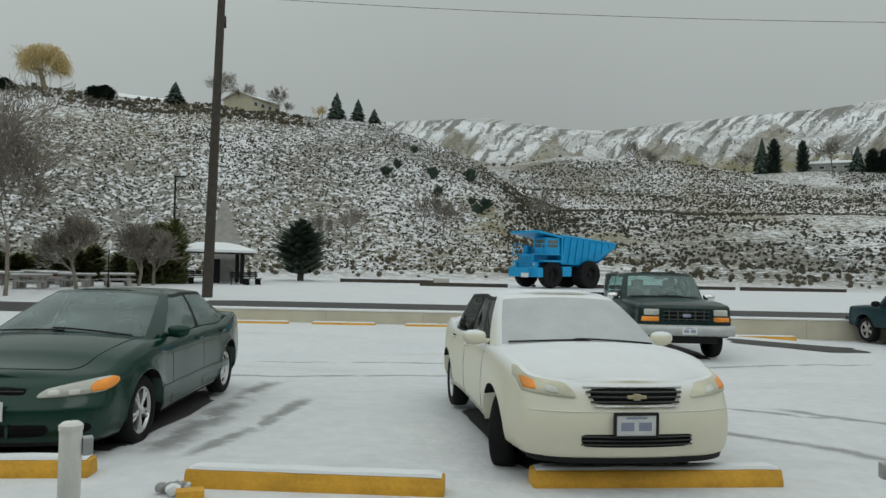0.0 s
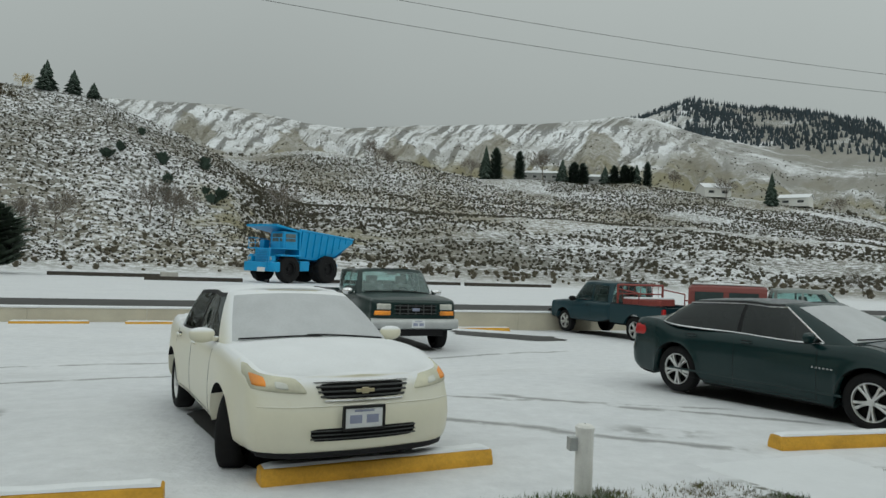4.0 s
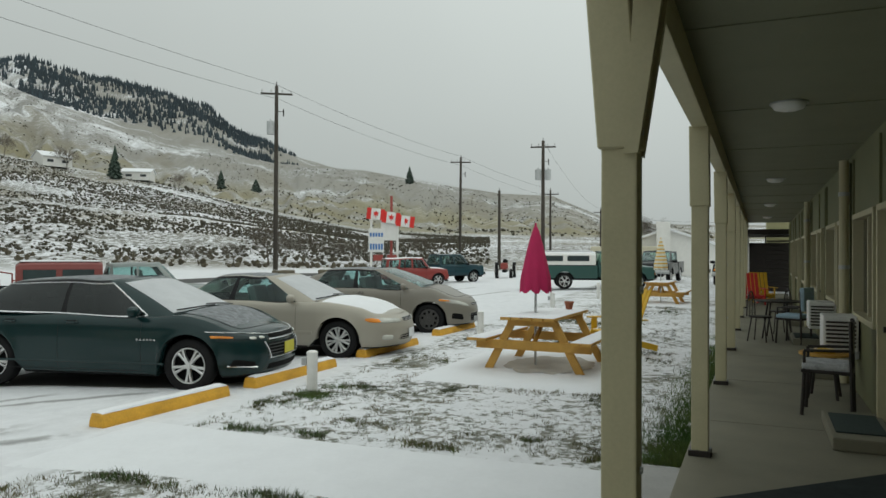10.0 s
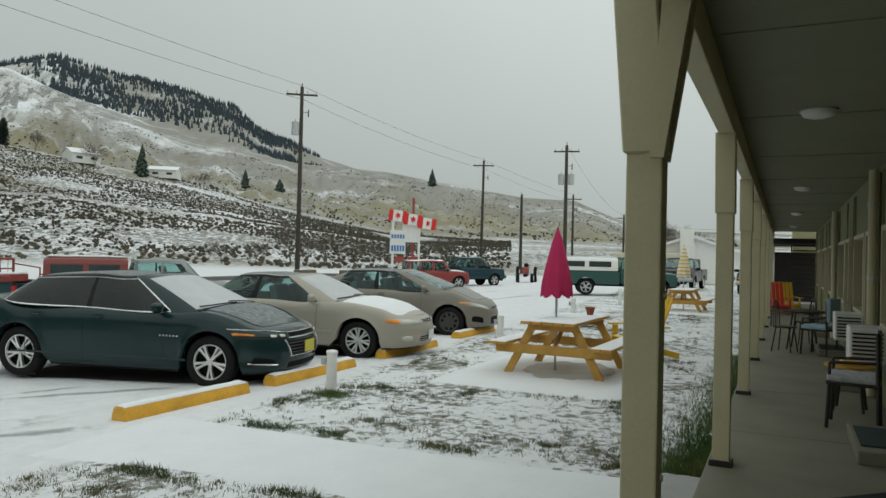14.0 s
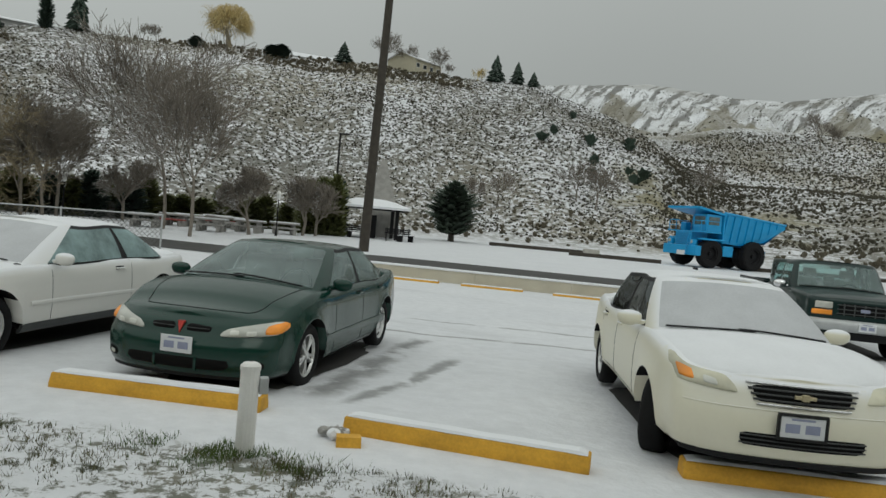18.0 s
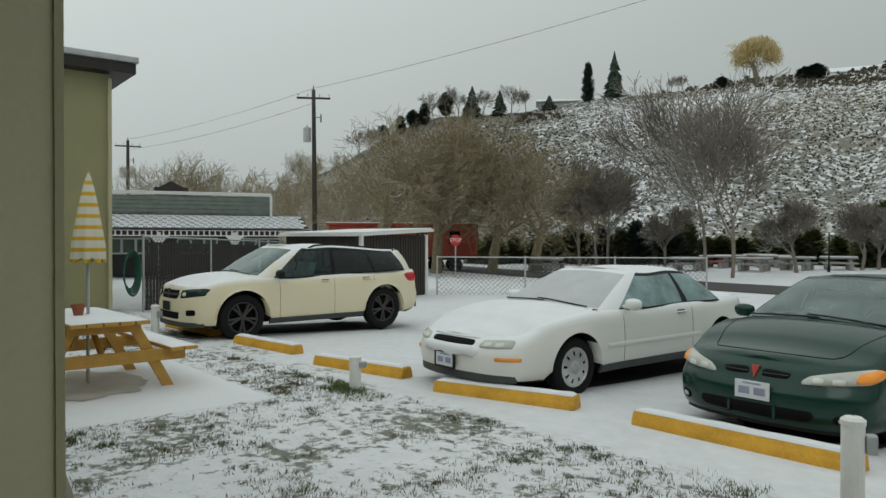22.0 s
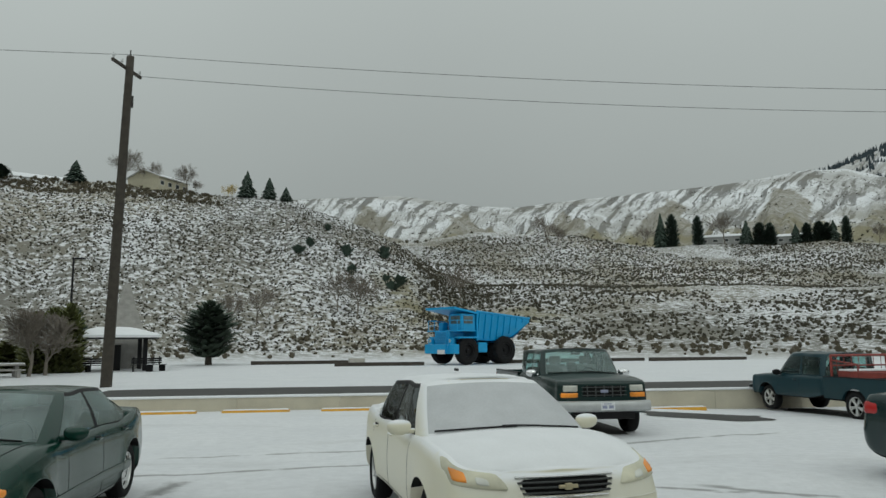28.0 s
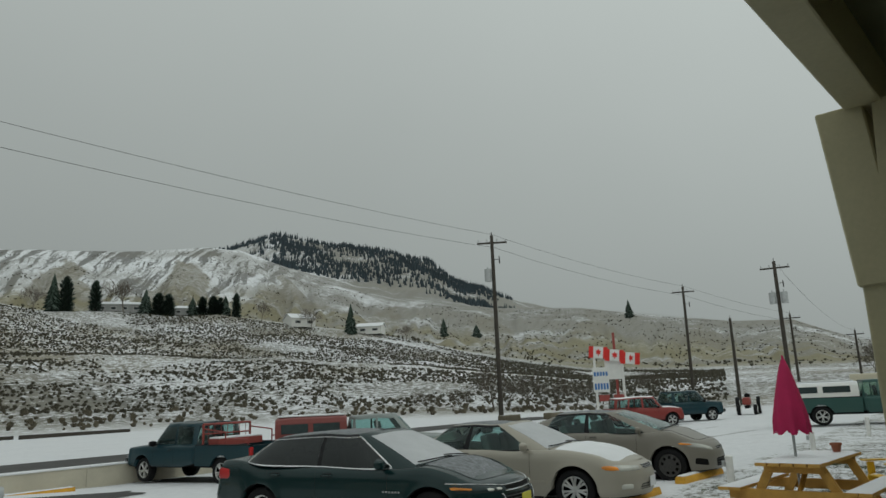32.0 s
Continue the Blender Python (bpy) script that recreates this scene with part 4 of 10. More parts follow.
M_PANE = clear_glass("side_glass", (0.55, 0.74, 0.72), 1.4, 0.05, (0.25, 0.36, 0.36))
M_PANEDARK = clear_glass("privacy_glass", (0.05, 0.065, 0.062), 1.45, 0.02)
# grey-green haze painted in for the reflections on the windscreens
M_PANESHEEN = clear_glass("sheen_haze_glass", (0.62, 0.80, 0.77), 1.45, 0.30, (0.34, 0.43, 0.42))
# frost film, its colour lightened to stand for light through the far windows too
M_PANEFROST = clear_glass("frosted_side_glass", (0.62, 0.82, 0.80), 1.4, 0.5, (0.36, 0.50, 0.50))
M_SEAT = plain("grey_seat_cloth", (0.20, 0.20, 0.185), 0.9, 0.2, 8, 0.2)
M_DASH = plain("dashboard_plastic", (0.03, 0.032, 0.032), 0.7, 0.2, 8, 0.1)
M_GOLD = plain("gold_badge", (0.60, 0.52, 0.34), 0.35, 0.1, 10, 0.0, metal=0.6)
M_REDBADGE = plain("red_badge", (0.5, 0.05, 0.04), 0.4, 0.1, 10, 0.0)
M_PLATEYEL = plain("yellow_plate", (0.55, 0.50, 0.05), 0.5, 0.05, 10, 0.05)
M_GREYTRIM = plain("grey_plastic_trim", (0.05, 0.053, 0.053), 0.6, 0.15, 10, 0.1)
M_HAZYLAMP = glass_mat("hazy_lamp_lens", (0.50, 0.48, 0.37), 0.25)
M_REFLECT = glass_mat("lamp_reflector", (0.55, 0.55, 0.50), 0.12, 0.8)
M_HOLDER = plain("plate_holder_plastic", (0.02, 0.02, 0.02), 0.5, 0.1, 10, 0.05)


def interior(c, sh, cab, wide=0.5):
    """Seats, dashboard and wheel, seen through the panes."""
    x0, x1, x2, x3 = cab.x
    zb = sh.top(0)
    bm = bmesh.new()
    box(bm, (x0 - 0.33, 0, zb - 0.06), (0.5, 2 * sh.W - 0.3, 0.14), bevel=0.04)
    part("dashboard", bm, M_DASH, c)
    xs = x1 - 0.35
    for s in (1, -1):
        bm = bmesh.new()
        q = pose(xs, s * 0.37, zb - 0.08, 0, -14, 0)
        box(bm, (0, 0, 0.08), (0.15, wide, 0.5), q, bevel=0.05)
        box(bm, (-0.01, 0, 0.44), (0.11, 0.28, 0.19), q, bevel=0.045)
        part("seat", bm, M_SEAT, c)
    if x2 < xs - 0.6:
        bm = bmesh.new()
        q = pose(x2 + 0.12, 0, zb - 0.1, 0, -20, 0)
        box(bm, (0, 0, 0.05), (0.16, 2 * sh.W - 0.45, 0.42), q, bevel=0.05)
        for y in (-0.38, 0.38):
            box(bm, (0, y, 0.31), (0.1, 0.24, 0.14), q, bevel=0.04)
        part("rear_seat", bm, M_SEAT, c)
    bm = bmesh.new()
    q = pose(x0 - 0.62, 0.37, zb + 0.0, 0, 65, 0)
    ring = [[bm.verts.new(q @ Vector(((0.18 + 0.016 * math.cos(b)) * math.cos(a), (0.18 + 0.016 * math.cos(b)) * math.sin(a), 0.016 * math.sin(b)))) for b in np.linspace(0, 2 * math.pi, 7)[:-1]] for a in np.linspace(0, 2 * math.pi, 21)]
    grid_faces(bm, ring, True)
    part("steering_wheel", bm, M_DASH, c, smooth=True)
    bm = bmesh.new()
    p = cab.at(0, 0.9, -0.06)
    box(bm, (p.x - 0.03, 0, p.z - 0.03), (0.03, 0.22, 0.06), bevel=0.012)
    part("rear_view_mirror", bm, M_DASH, c)


def top_patch(c, sh, name, xa, xb, va, mat, thick, label, rag=0.012, nx=26, nv=22, seed=1.0):
    """Snow or frost on the bonnet or the deck, thinning out at a ragged edge."""
    bm = bmesh.new()
    rows = []
    for i in range(nx + 1):
        u = i / nx
        row = []
        for j in range(nv + 1):
            v = 2 * j / nv - 1
            jit = rag * noise.noise((v * 4 + seed, u * 4, seed))
            x = xa + (xb - xa) * u + jit * (1 if u > 0.5 else -1) * (2 * abs(u - 0.5)) ** 2
            ye = float(np.interp(x, sh.ex, sh.ey))
            y = v * ye * (va + jit * 0.6)
            e = min(1, (1 - abs(v)) * 6, u * 7, (1 - u) * 7)
            row.append(bm.verts.new((x, y, sh.over(x, y) - 0.004 + (thick + 0.004) * e + 0.3 * thick * noise.noise((x * 5, y * 5, seed)) * e)))
        rows.append(row)
    grid_faces(bm, rows)
    bmesh.ops.recalc_face_normals(bm, faces=bm.faces)
    return part(name, bm, mat, c, label, smooth=True)


def roof_patch(c, cab, mat, thick, label, sa=0.35, sb=5.65, va=0.93, name="roof_snow"):
    bm = bmesh.new()
    rows = []
    for i in range(31):
        u = i / 30
        s = sa + (sb - sa) * u
        row = []
        for j in range(19):
            v = 2 * j / 18 - 1
            e = min(1, (1 - abs(v)) * 8, u * 14, (1 - u) * 14)
            p = cab.roof_at(s, v * (va + 0.03 * noise.noise((s * 2, v * 3, 4))), 0)
            row.append(bm.verts.new((p.x, p.y, p.z - 0.004 + (thick + 0.004) * e ** 0.6 + 0.25 * thick * noise.noise((p.x * 5, p.y * 5, 2)) * e)))
        rows.append(row)
    grid_faces(bm, rows)
    bmesh.ops.recalc_face_normals(bm, faces=bm.faces)
    return part(name, bm, mat, c, label, smooth=True)


def end_patch(c, sh, name, corners, mat, push=0.006, label="", nu=10, nv=6, both=True, rnd=0.0, rear=False, dome=0.006):
    """A fitting on the nose or tail: four (y, z) corners laid on the body, once or on both sides."""
    for s in ((1, -1) if both else (1,)):
        bm = bmesh.new()
        rows = []
        (a, b, cc, d) = corners
        for j in range(nv + 1):
            row = []
            for i in range(nu + 1):
                U, V = 2 * i / nu - 1, 2 * j / nv - 1
                u = (U * math.sqrt(1 - rnd * V * V / 2) + 1) / 2
                v = (V * math.sqrt(1 - rnd * U * U / 2) + 1) / 2
                y = (a[0] * (1 - u) + b[0] * u) * (1 - v) + (d[0] * (1 - u) + cc[0] * u) * v
                z = (a[1] * (1 - u) + b[1] * u) * (1 - v) + (d[1] * (1 - u) + cc[1] * u) * v
                rim = i in (0, nu) or j in (0, nv)
                h = (-0.006 if rim else push + dome * (1 - max(abs(U), abs(V)) ** 2)) * (-1 if rear else 1)
                px, z = sh.end_pt(y, z, rear)
                row.append(bm.verts.new((px + h, s * y * (1 + (0 if rim else 0.5 * abs(h))), z)))
            rows.append(row)
        grid_faces(bm, rows)
        bmesh.ops.recalc_face_normals(bm, faces=bm.faces)
        part(name, bm, mat, c, label, smooth=True)


def end_bar(c, sh, name, y0, y1, z, h, mat, push=0.02, n=14, label="", z1=None, rear=False):
    bm = bmesh.new()
    rows = []
    k = -1 if rear else 1
    for i in range(n + 1):
        u = i / n
        y = y0 + (y1 - y0) * u
        zz = z + ((z1 if z1 is not None else z) - z) * u
        x = sh.end_x(y, zz, rear)
        rows.append([bm.verts.new((x + k * dx, y, zz + dz)) for dx, dz in ((-0.012, -h / 2), (push * 0.8, -h / 2), (push, -h / 4), (push, h / 4), (push * 0.8, h / 2), (-0.012, h / 2))])
    grid_faces(bm, rows, True)
    for r in (rows[0], rows[-1]):
        bm.faces.new(r)
    bmesh.ops.recalc_face_normals(bm, faces=bm.faces)
    part(name, bm, mat, c, label)


def side_strip(c, sh, name, xa, xb, z, h, mat, out=0.008, label="", za=None):
    for s in (1, -1):
        bm = bmesh.new()
        rows = []
        for i in range(21):
            x = xa + (xb - xa) * i / 20
            zz = z + ((za if za is not None else z) - z) * i / 20
            rows.append([bm.verts.new((x, s * (sh.side(x, zz + dz) + o), zz + dz)) for o, dz in ((-0.02, -h / 2), (out * 0.6, -h / 2), (out, -h / 4), (out, h / 4), (out * 0.6, h / 2), (-0.02, h / 2))])
        grid_faces(bm, rows, True)
        for r in (rows[0], rows[-1]):
            bm.faces.new(r)
        bmesh.ops.recalc_face_normals(bm, faces=bm.faces)
        part(name, bm, mat, c, label)


def path_tube(bm, pts, r, n=6, closed=False):
    """One bent rod through a row of points."""
    pts = [Vector(p) for p in pts]
    k = len(pts)
    rows = []
    for i, p in enumerate(pts):
        a = pts[i - 1] if i or closed else p
        b = pts[(i + 1) % k] if i < k - 1 or closed else p
        q = (b - a).to_track_quat('Z', 'Y').to_matrix()
        rows.append([bm.verts.new(p + q @ Vector((math.cos(2 * math.pi * j / n) * r, math.sin(2 * math.pi * j / n) * r, 0))) for j in range(n)])
    if not closed:
        bm.faces.new(rows[0][::-1])
        bm.faces.new(rows[-1])
    grid_faces(bm, rows + rows[:1] if closed else rows, True)


def seam_line(c, pts, name="door_seam", r=0.0035):
    bm = bmesh.new()
    path_tube(bm, pts, r, 5)
    part(name, bm, M_BLACK, c)


def plate(c, x, y, z, back=False, tilt=0, mat=None, chars=True, holder=False):
    s = -1 if back else 1
    p = new("number_plate")
    p.empty_display_size = 0.1
    p.parent = c
    p.matrix_basis = pose(x, y, z, 0, tilt, 0)
    bm = bmesh.new()
    box(bm, (0, 0, 0), (0.012, 0.305, 0.152), bevel=0.004)
    part("plate_sheet", bm, mat or M_PLATE, p)
    if holder:
        bm = bmesh.new()
        for cc, ss in (((0, 0, 0.084), (0.03, 0.34, 0.02)), ((0, 0, -0.084), (0.03, 0.34, 0.02)), ((0, 0.162, 0), (0.03, 0.02, 0.15)), ((0, -0.162, 0), (0.03, 0.02, 0.15)), ((-0.012, 0, 0), (0.01, 0.33, 0.17))):
            box(bm, cc, ss, bevel=0.004)
        part("plate_frame", bm, M_HOLDER, p)
    if chars:
        for k in (-1, 1):
            bm = bmesh.new()
            box(bm, (s * 0.0075, k * 0.068, -0.008), (0.004, 0.098, 0.062))
            part("plate_bar", bm, M_PLATEBLUE, p)
        bm = bmesh.new()
        box(bm, (s * 0.0075, 0, 0.055), (0.004, 0.16, 0.014))
        part("plate_bar", bm, M_PLATEBLUE, p)
    return p


def wipers(c, cab, low=0.075):
    for sa, ta, sb, tb in ((0.78, 0.03, -0.12, low), (0.05, 0.03, -0.86, low)):
        bm = bmesh.new()
        pts = [cab.at(abs(s), t, 0.022, 1 if s >= 0 else -1) for s, t in zip(np.linspace(sa, sb, 8), np.linspace(ta, tb, 8))]
        path_tube(bm, pts, 0.009)
        part("wiper", bm, M_BLACK, c)


def mirror_at(c, sh, x, z, mat, big=1.0):
    for s in (1, -1):
        bm = bmesh.new()
        y = sh.side(x, z - 0.04)
        r = bmesh.ops.create_icosphere(bm, subdivisions=3, radius=1.0)["verts"]
        for v in r:
            q = v.co
            fx = 0.075 if q.x > 0 else 0.03
            v.co = Vector((x + q.x * fx * big, s * (y + 0.115 * big) + q.y * 0.115 * big * (1 + 0.12 * q.z), z + 0.035 + math.copysign(abs(q.z) ** 0.75, q.z) * 0.072 * big))
        box(bm, (x - 0.005, s * (y + 0.01), z), (0.06, 0.10, 0.045), bevel=0.014)
        part("mirror", bm, mat, c, smooth=True)


def vehicle(name, m, label, paint, sh, cab, panes, wheel_w=0.2, glass=None, screen=None, rear_glass=None, rear_sides=None, rim=None, spokes=5, cover=False, steel=False, steel_rear=False, steer=0, seams=(), handles=(), handle_mat=None,
            trim=None, band=True, t0=0.05, t1=0.90, mirror_mat=None, mirror_x=None, mirror_big=1.0, screen_label="", category="car", sill=None, seats=True, roof_mat=None, handle_z=0.10):
    c = thing(name, m, label, category, "parked vehicles")
    glass, screen = glass or M_PANE, screen or M_PANE
    part("body", sh.mesh(), [paint, M_SHADEBLACK], c, smooth=True)
    sides = panes[1:-1]
    part("roof", cab.framing(panes, t0, t1, (sides[0][0], sides[-1][1]) if band and sides else None), [roof_mat or paint, M_BLACK], c, smooth=True)
    part("windscreen", cab.pane(0, panes[0][1], t0, t1, mirror=True), screen, c, screen_label, smooth=True)
    part("rear_window", cab.pane(panes[-1][0], 6, t0, t1, mirror=True), rear_glass or glass, c, smooth=True)
    for s in (1, -1):
        for k, (a, b) in enumerate(sides):
            part("side_window", cab.pane(a, b, t0, t1, side=s), rear_sides if (rear_sides and k) else glass, c, smooth=True)
        if trim and sides:
            bm = bmesh.new()
            a, b = sides[0][0], sides[-1][1]
            loop = [(q, t0 * 0.6) for q in np.linspace(a, b, 24)] + [(b, t) for t in np.linspace(t0, t1, 6)] + [(q, t1 + 0.02) for q in np.linspace(b, a, 24)] + [(a, t) for t in np.linspace(t1, t0, 8)]
            pts = [cab.at(q, t, 0.006, s) for q, t in loop]
            path_tube(bm, pts, 0.010, 5)
            part("window_trim", bm, trim, c, "bright window trim")
        for x in seams:
            zt, zb = sh.top(x), sh.bot(x) + 0.07
            seam_line(c, [(x, s * (sh.side(x, z) - 0.0005), z) for z in np.linspace(zb, zt - 0.002, 12)])
        if len(seams) > 1:
            z = sh.bot(0) + 0.07
            seam_line(c, [(x, s * (sh.side(x, z) - 0.0005), z) for x in np.linspace(seams[0], seams[-1], 14)], "sill_seam")
        for x in handles:
            z = sh.top(x) - handle_z
            h = new("door_handle")
            h.empty_display_size = 0.05
            h.parent = c
            bm = bmesh.new()
            y = sh.side(x, z)
            tube(bm, (x - 0.09, s * (y + 0.004), z), (x - 0.06, s * (y + 0.024), z), 0.012, 0.013, 6)
            tube(bm, (x - 0.06, s * (y + 0.024), z), (x + 0.06, s * (y + 0.024), z), 0.013, 0.013, 6)
            tube(bm, (x + 0.06, s * (y + 0.024), z), (x + 0.09, s * (y + 0.004), z), 0.013, 0.012, 6)
            part("grip", bm, handle_mat or paint, h)
            bm = bmesh.new()
            box(bm, (x, s * (y - 0.004), z), (0.15, 0.014, 0.05), bevel=0.006)
            part("recess", bm, M_BLACK, h)
    W, xf = sh.W, sh.wb / 2
    for x in (xf, -xf):
        for s in (1, -1):
            st = steer if x == xf else 0
            wheel_parts(c, pose(x, s * (W - wheel_w / 2 - 0.018), sh.wheel, 0, 0, st + (0 if s > 0 else 180)), sh.wheel, wheel_w, rim or M_RIM, spokes, cover, steel or (steel_rear and x != xf))
    # block under the car, its shade painted on as near-black
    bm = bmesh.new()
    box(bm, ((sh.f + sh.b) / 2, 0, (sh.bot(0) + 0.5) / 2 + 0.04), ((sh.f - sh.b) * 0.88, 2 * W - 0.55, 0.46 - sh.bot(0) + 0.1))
    part("underbody", bm, M_SHADEBLACK, c)
    if sill:
        side_strip(c, sh, "sill", -xf + sh.rw + 0.02, xf - sh.rw - 0.02, sh.bot(0) + 0.05, 0.10, sill, 0.012)
    mx = mirror_x if mirror_x is not None else cab.x[0] - 0.50
    mirror_at(c, sh, mx, sh.top(mx) + 0.03, mirror_mat or paint, mirror_big)
    if seats:
        interior(c, sh, cab)
    return c


def bonnet_seam(c, sh, xa, xb, va, vb):
    """Shut line of the bonnet: down both sides and across behind the nose."""
    def p(x, v):
        y = v * float(np.interp(x, sh.ex, sh.ey))
        return (x, y, sh.over(x, y) + 0.0005)
    right = [p(x, v) for x, v in zip(np.linspace(xa, xb, 14), np.linspace(va, vb, 14))]
    left = [(x, -y, z) for x, y, z in right]
    across = []
    for i in range(1, 20):
        k = 1 - 2 * i / 20
        x = xb + 0.10 * (1 - k * k)
        y = k * right[-1][1]
        across.append((x, y, sh.over(x, y) + 0.0005))
    seam_line(c, right + across + left[::-1], "bonnet_seam", 0.0045)


def sedan_shell(length, width, wb, front, wheel, nose_z, cowl, belt, deck, xcowl, xdeck, crown=0.055, **kw):
    f = wb / 2 + front
    b = f - length
    d = dict(top=[(b, deck - 0.06), (b + 0.15, deck - 0.025), (b + 0.45, deck), (xdeck, deck), (xdeck + 0.6, belt + 0.01), (0.0, belt), (xcowl - 0.4, belt - 0.012), (xcowl, cowl), (f - 0.6, nose_z + 0.55 * (cowl - nose_z)), (f - 0.25, nose_z + 0.02), (f, nose_z)],
             crown=[(b, 0.01), (b + 0.3, 0.03), (xdeck, 0.035), (0, 0.03), (xcowl, crown), (f - 0.5, crown), (f - 0.25, crown * 0.8), (f - 0.1, 0.012), (f, 0.0)],
             nose_in=[(0.15, 0.10), (0.24, 0.035), (0.36, 0.005), (0.50, 0.0), (0.56, 0.02), (0.66, 0.06), (nose_z - 0.03, 0.11), (nose_z + 0.02, 0.17)],
             tail_in=[(0.2, 0.14), (0.32, 0.03), (0.45, 0.0), (0.58, 0.0), (0.66, 0.03), (deck - 0.1, 0.07), (deck, 0.12)])
    well = kw.pop("well", (xcowl - 0.12, xdeck + 0.25))
    d.update(kw)
    return Shell(length, width, wb, front, wheel, well=well, **d)


# ---- the parked cars ----
P_WHITE = car_paint("cream_white_paint", (0.76, 0.73, 0.59), 0.35, 0.06, 0.0, snow=0.75)
P_WHITE2 = car_paint("white_paint", (0.76, 0.75, 0.71), 0.35, 0.05, 0.0, snow=0.75)
P_BEIGE = car_paint("dusty_white_paint", (0.77, 0.69, 0.49), 0.4, 0.08, 0.0, (0.5, 0.38, 0.2), snow=0.6)
P_GREEN = car_paint("dark_green_paint", (0.004, 0.034, 0.024), 0.22, 0.022, 0.2, (0.2, 0.19, 0.16))
P_GREY = car_paint("dark_teal_grey_paint", (0.006, 0.024, 0.025), 0.2, 0.006, 0.25)
P_CHAMP = car_paint("champagne_paint", (0.36, 0.335, 0.28), 0.35, 0.06, 0.4)
P_TAUPE = car_paint("taupe_paint", (0.20, 0.185, 0.155), 0.35, 0.06, 0.4)
P_BOTTLE = car_paint("bottle_green_paint", (0.004, 0.020, 0.018), 0.3, 0.010, 0.15)
P_TEAL = car_paint("teal_green_paint", (0.006, 0.036, 0.048), 0.3, 0.025, 0.15, (0.18, 0.15, 0.11))
M_FROSTDARK = plain("patchy_frost", (0.16, 0.17, 0.18), 0.6, 0.75, 14, 0.2, fine=60)


def seat(x, y, rz):
    return pose(x, y, lot_z(y, x), 0, 0, rz)


def white_sedan():
    sh = sedan_shell(4.78, 1.78, 2.70, 0.97, 0.325, 0.83, 0.99, 0.98, 1.03, 1.10, -1.75, 0.05, bottom=0.28, nose=[(0, 0), (0.02, 0.40), (0.07, 0.72), (0.18, 0.91), (0.48, 0.98)],
                     top=[(-2.46, 0.97), (-2.31, 1.005), (-2.0, 1.03), (-1.75, 1.03), (-1.15, 0.99), (0.0, 0.98), (0.7, 0.968), (1.10, 0.99), (1.60, 0.965), (1.95, 0.925), (2.15, 0.88), (2.32, 0.85)],
                     nose_in=[(0.15, 0.12), (0.24, 0.05), (0.36, 0.01), (0.50, 0.0), (0.60, 0.015), (0.70, 0.05), (0.80, 0.09), (0.85, 0.14), (0.92, 0.22)])
    cab = Cab(sh, 1.12, 0.22, -0.95, -1.75, 1.46, -0.30, -1.22, roof_c=-0.90, yr=0.69)
    c = vehicle("white_sedan", seat(1.42, 7.90, -83.6), "cream-white sedan with snow on its roof and frosted windscreen", P_WHITE, sh, cab, [(0, 0.97), (2.0, 2.95), (3.05, 4.0), (5.15, 6)],
                screen=M_FROST, rear_glass=M_FROST, glass=M_PANEDARK, steer=-24, seams=(0.74, -0.32, -1.12), handles=(-0.16, -1.0), screen_label="windscreen under frost and snow", spokes=5)
    f = sh.f
    end_patch(c, sh, "headlamp", ((0.845, 0.765), (0.42, 0.735), (0.50, 0.845), (0.845, 0.95)), M_HAZYLAMP, 0.010, "hazy yellowed headlamp", rnd=0.3, nu=18, nv=12, dome=0.012)
    end_patch(c, sh, "turn_signal", ((0.825, 0.79), (0.715, 0.78), (0.72, 0.87), (0.825, 0.895)), M_AMBER, 0.020, rnd=0.5)
    end_patch(c, sh, "lamp_reflector", ((0.68, 0.775), (0.56, 0.765), (0.58, 0.83), (0.68, 0.85)), M_REFLECT, 0.020, rnd=0.9)
    end_patch(c, sh, "grille", ((-0.33, 0.69), (0.33, 0.69), (0.39, 0.825), (-0.39, 0.825)), M_SHADEBLACK, 0.004, both=False, rnd=0.25, nu=16)
    for z, w in ((0.825, 0.39), (0.79, 0.375), (0.755, 0.36), (0.72, 0.345), (0.69, 0.32)):
        end_bar(c, sh, "grille_bar", -w, w, z, 0.013, M_CHROME if z in (0.825, 0.69) else M_GREYTRIM, 0.022)
    bm = bmesh.new()
    x = sh.end_x(0, 0.76) + 0.03
    box(bm, (x, 0, 0.76), (0.02, 0.15, 0.026), bevel=0.006)
    box(bm, (x + 0.002, 0, 0.76), (0.022, 0.055, 0.048), bevel=0.006)
    part("badge", bm, M_GOLD, c, "gold front badge")
    end_patch(c, sh, "lower_intake", ((-0.44, 0.385), (0.44, 0.385), (0.47, 0.50), (-0.47, 0.50)), M_SHADEBLACK, 0.004, both=False, rnd=0.25, nu=16)
    for z in (0.415, 0.445, 0.475):
        end_bar(c, sh, "intake_slat", -0.43, 0.43, z, 0.009, M_GREYTRIM, 0.016)
    end_bar(c, sh, "front_lip", -0.78, 0.78, 0.295, 0.04, M_BLACK, 0.02, 30)
    end_bar(c, sh, "bumper_crease", -0.80, 0.80, 0.65, 0.010, P_WHITE, 0.006, 30)
    plate(c, sh.end_x(0, 0.53) + 0.03, -0.03, 0.565, holder=True)
    wipers(c, cab, 0.05)
    top_patch(c, sh, "bonnet_snow", 1.06, f - 0.15, 0.99, M_SNOWSOFT, 0.02, "thin snow on the bonnet")
    top_patch(c, sh, "boot_snow", sh.b + 0.14, -1.75, 0.93, M_SNOWSOFT, 0.02, "thin snow on the boot")
    roof_patch(c, cab, M_SNOWSOFT, 0.025, "snow on the roof")
    bm = bmesh.new()
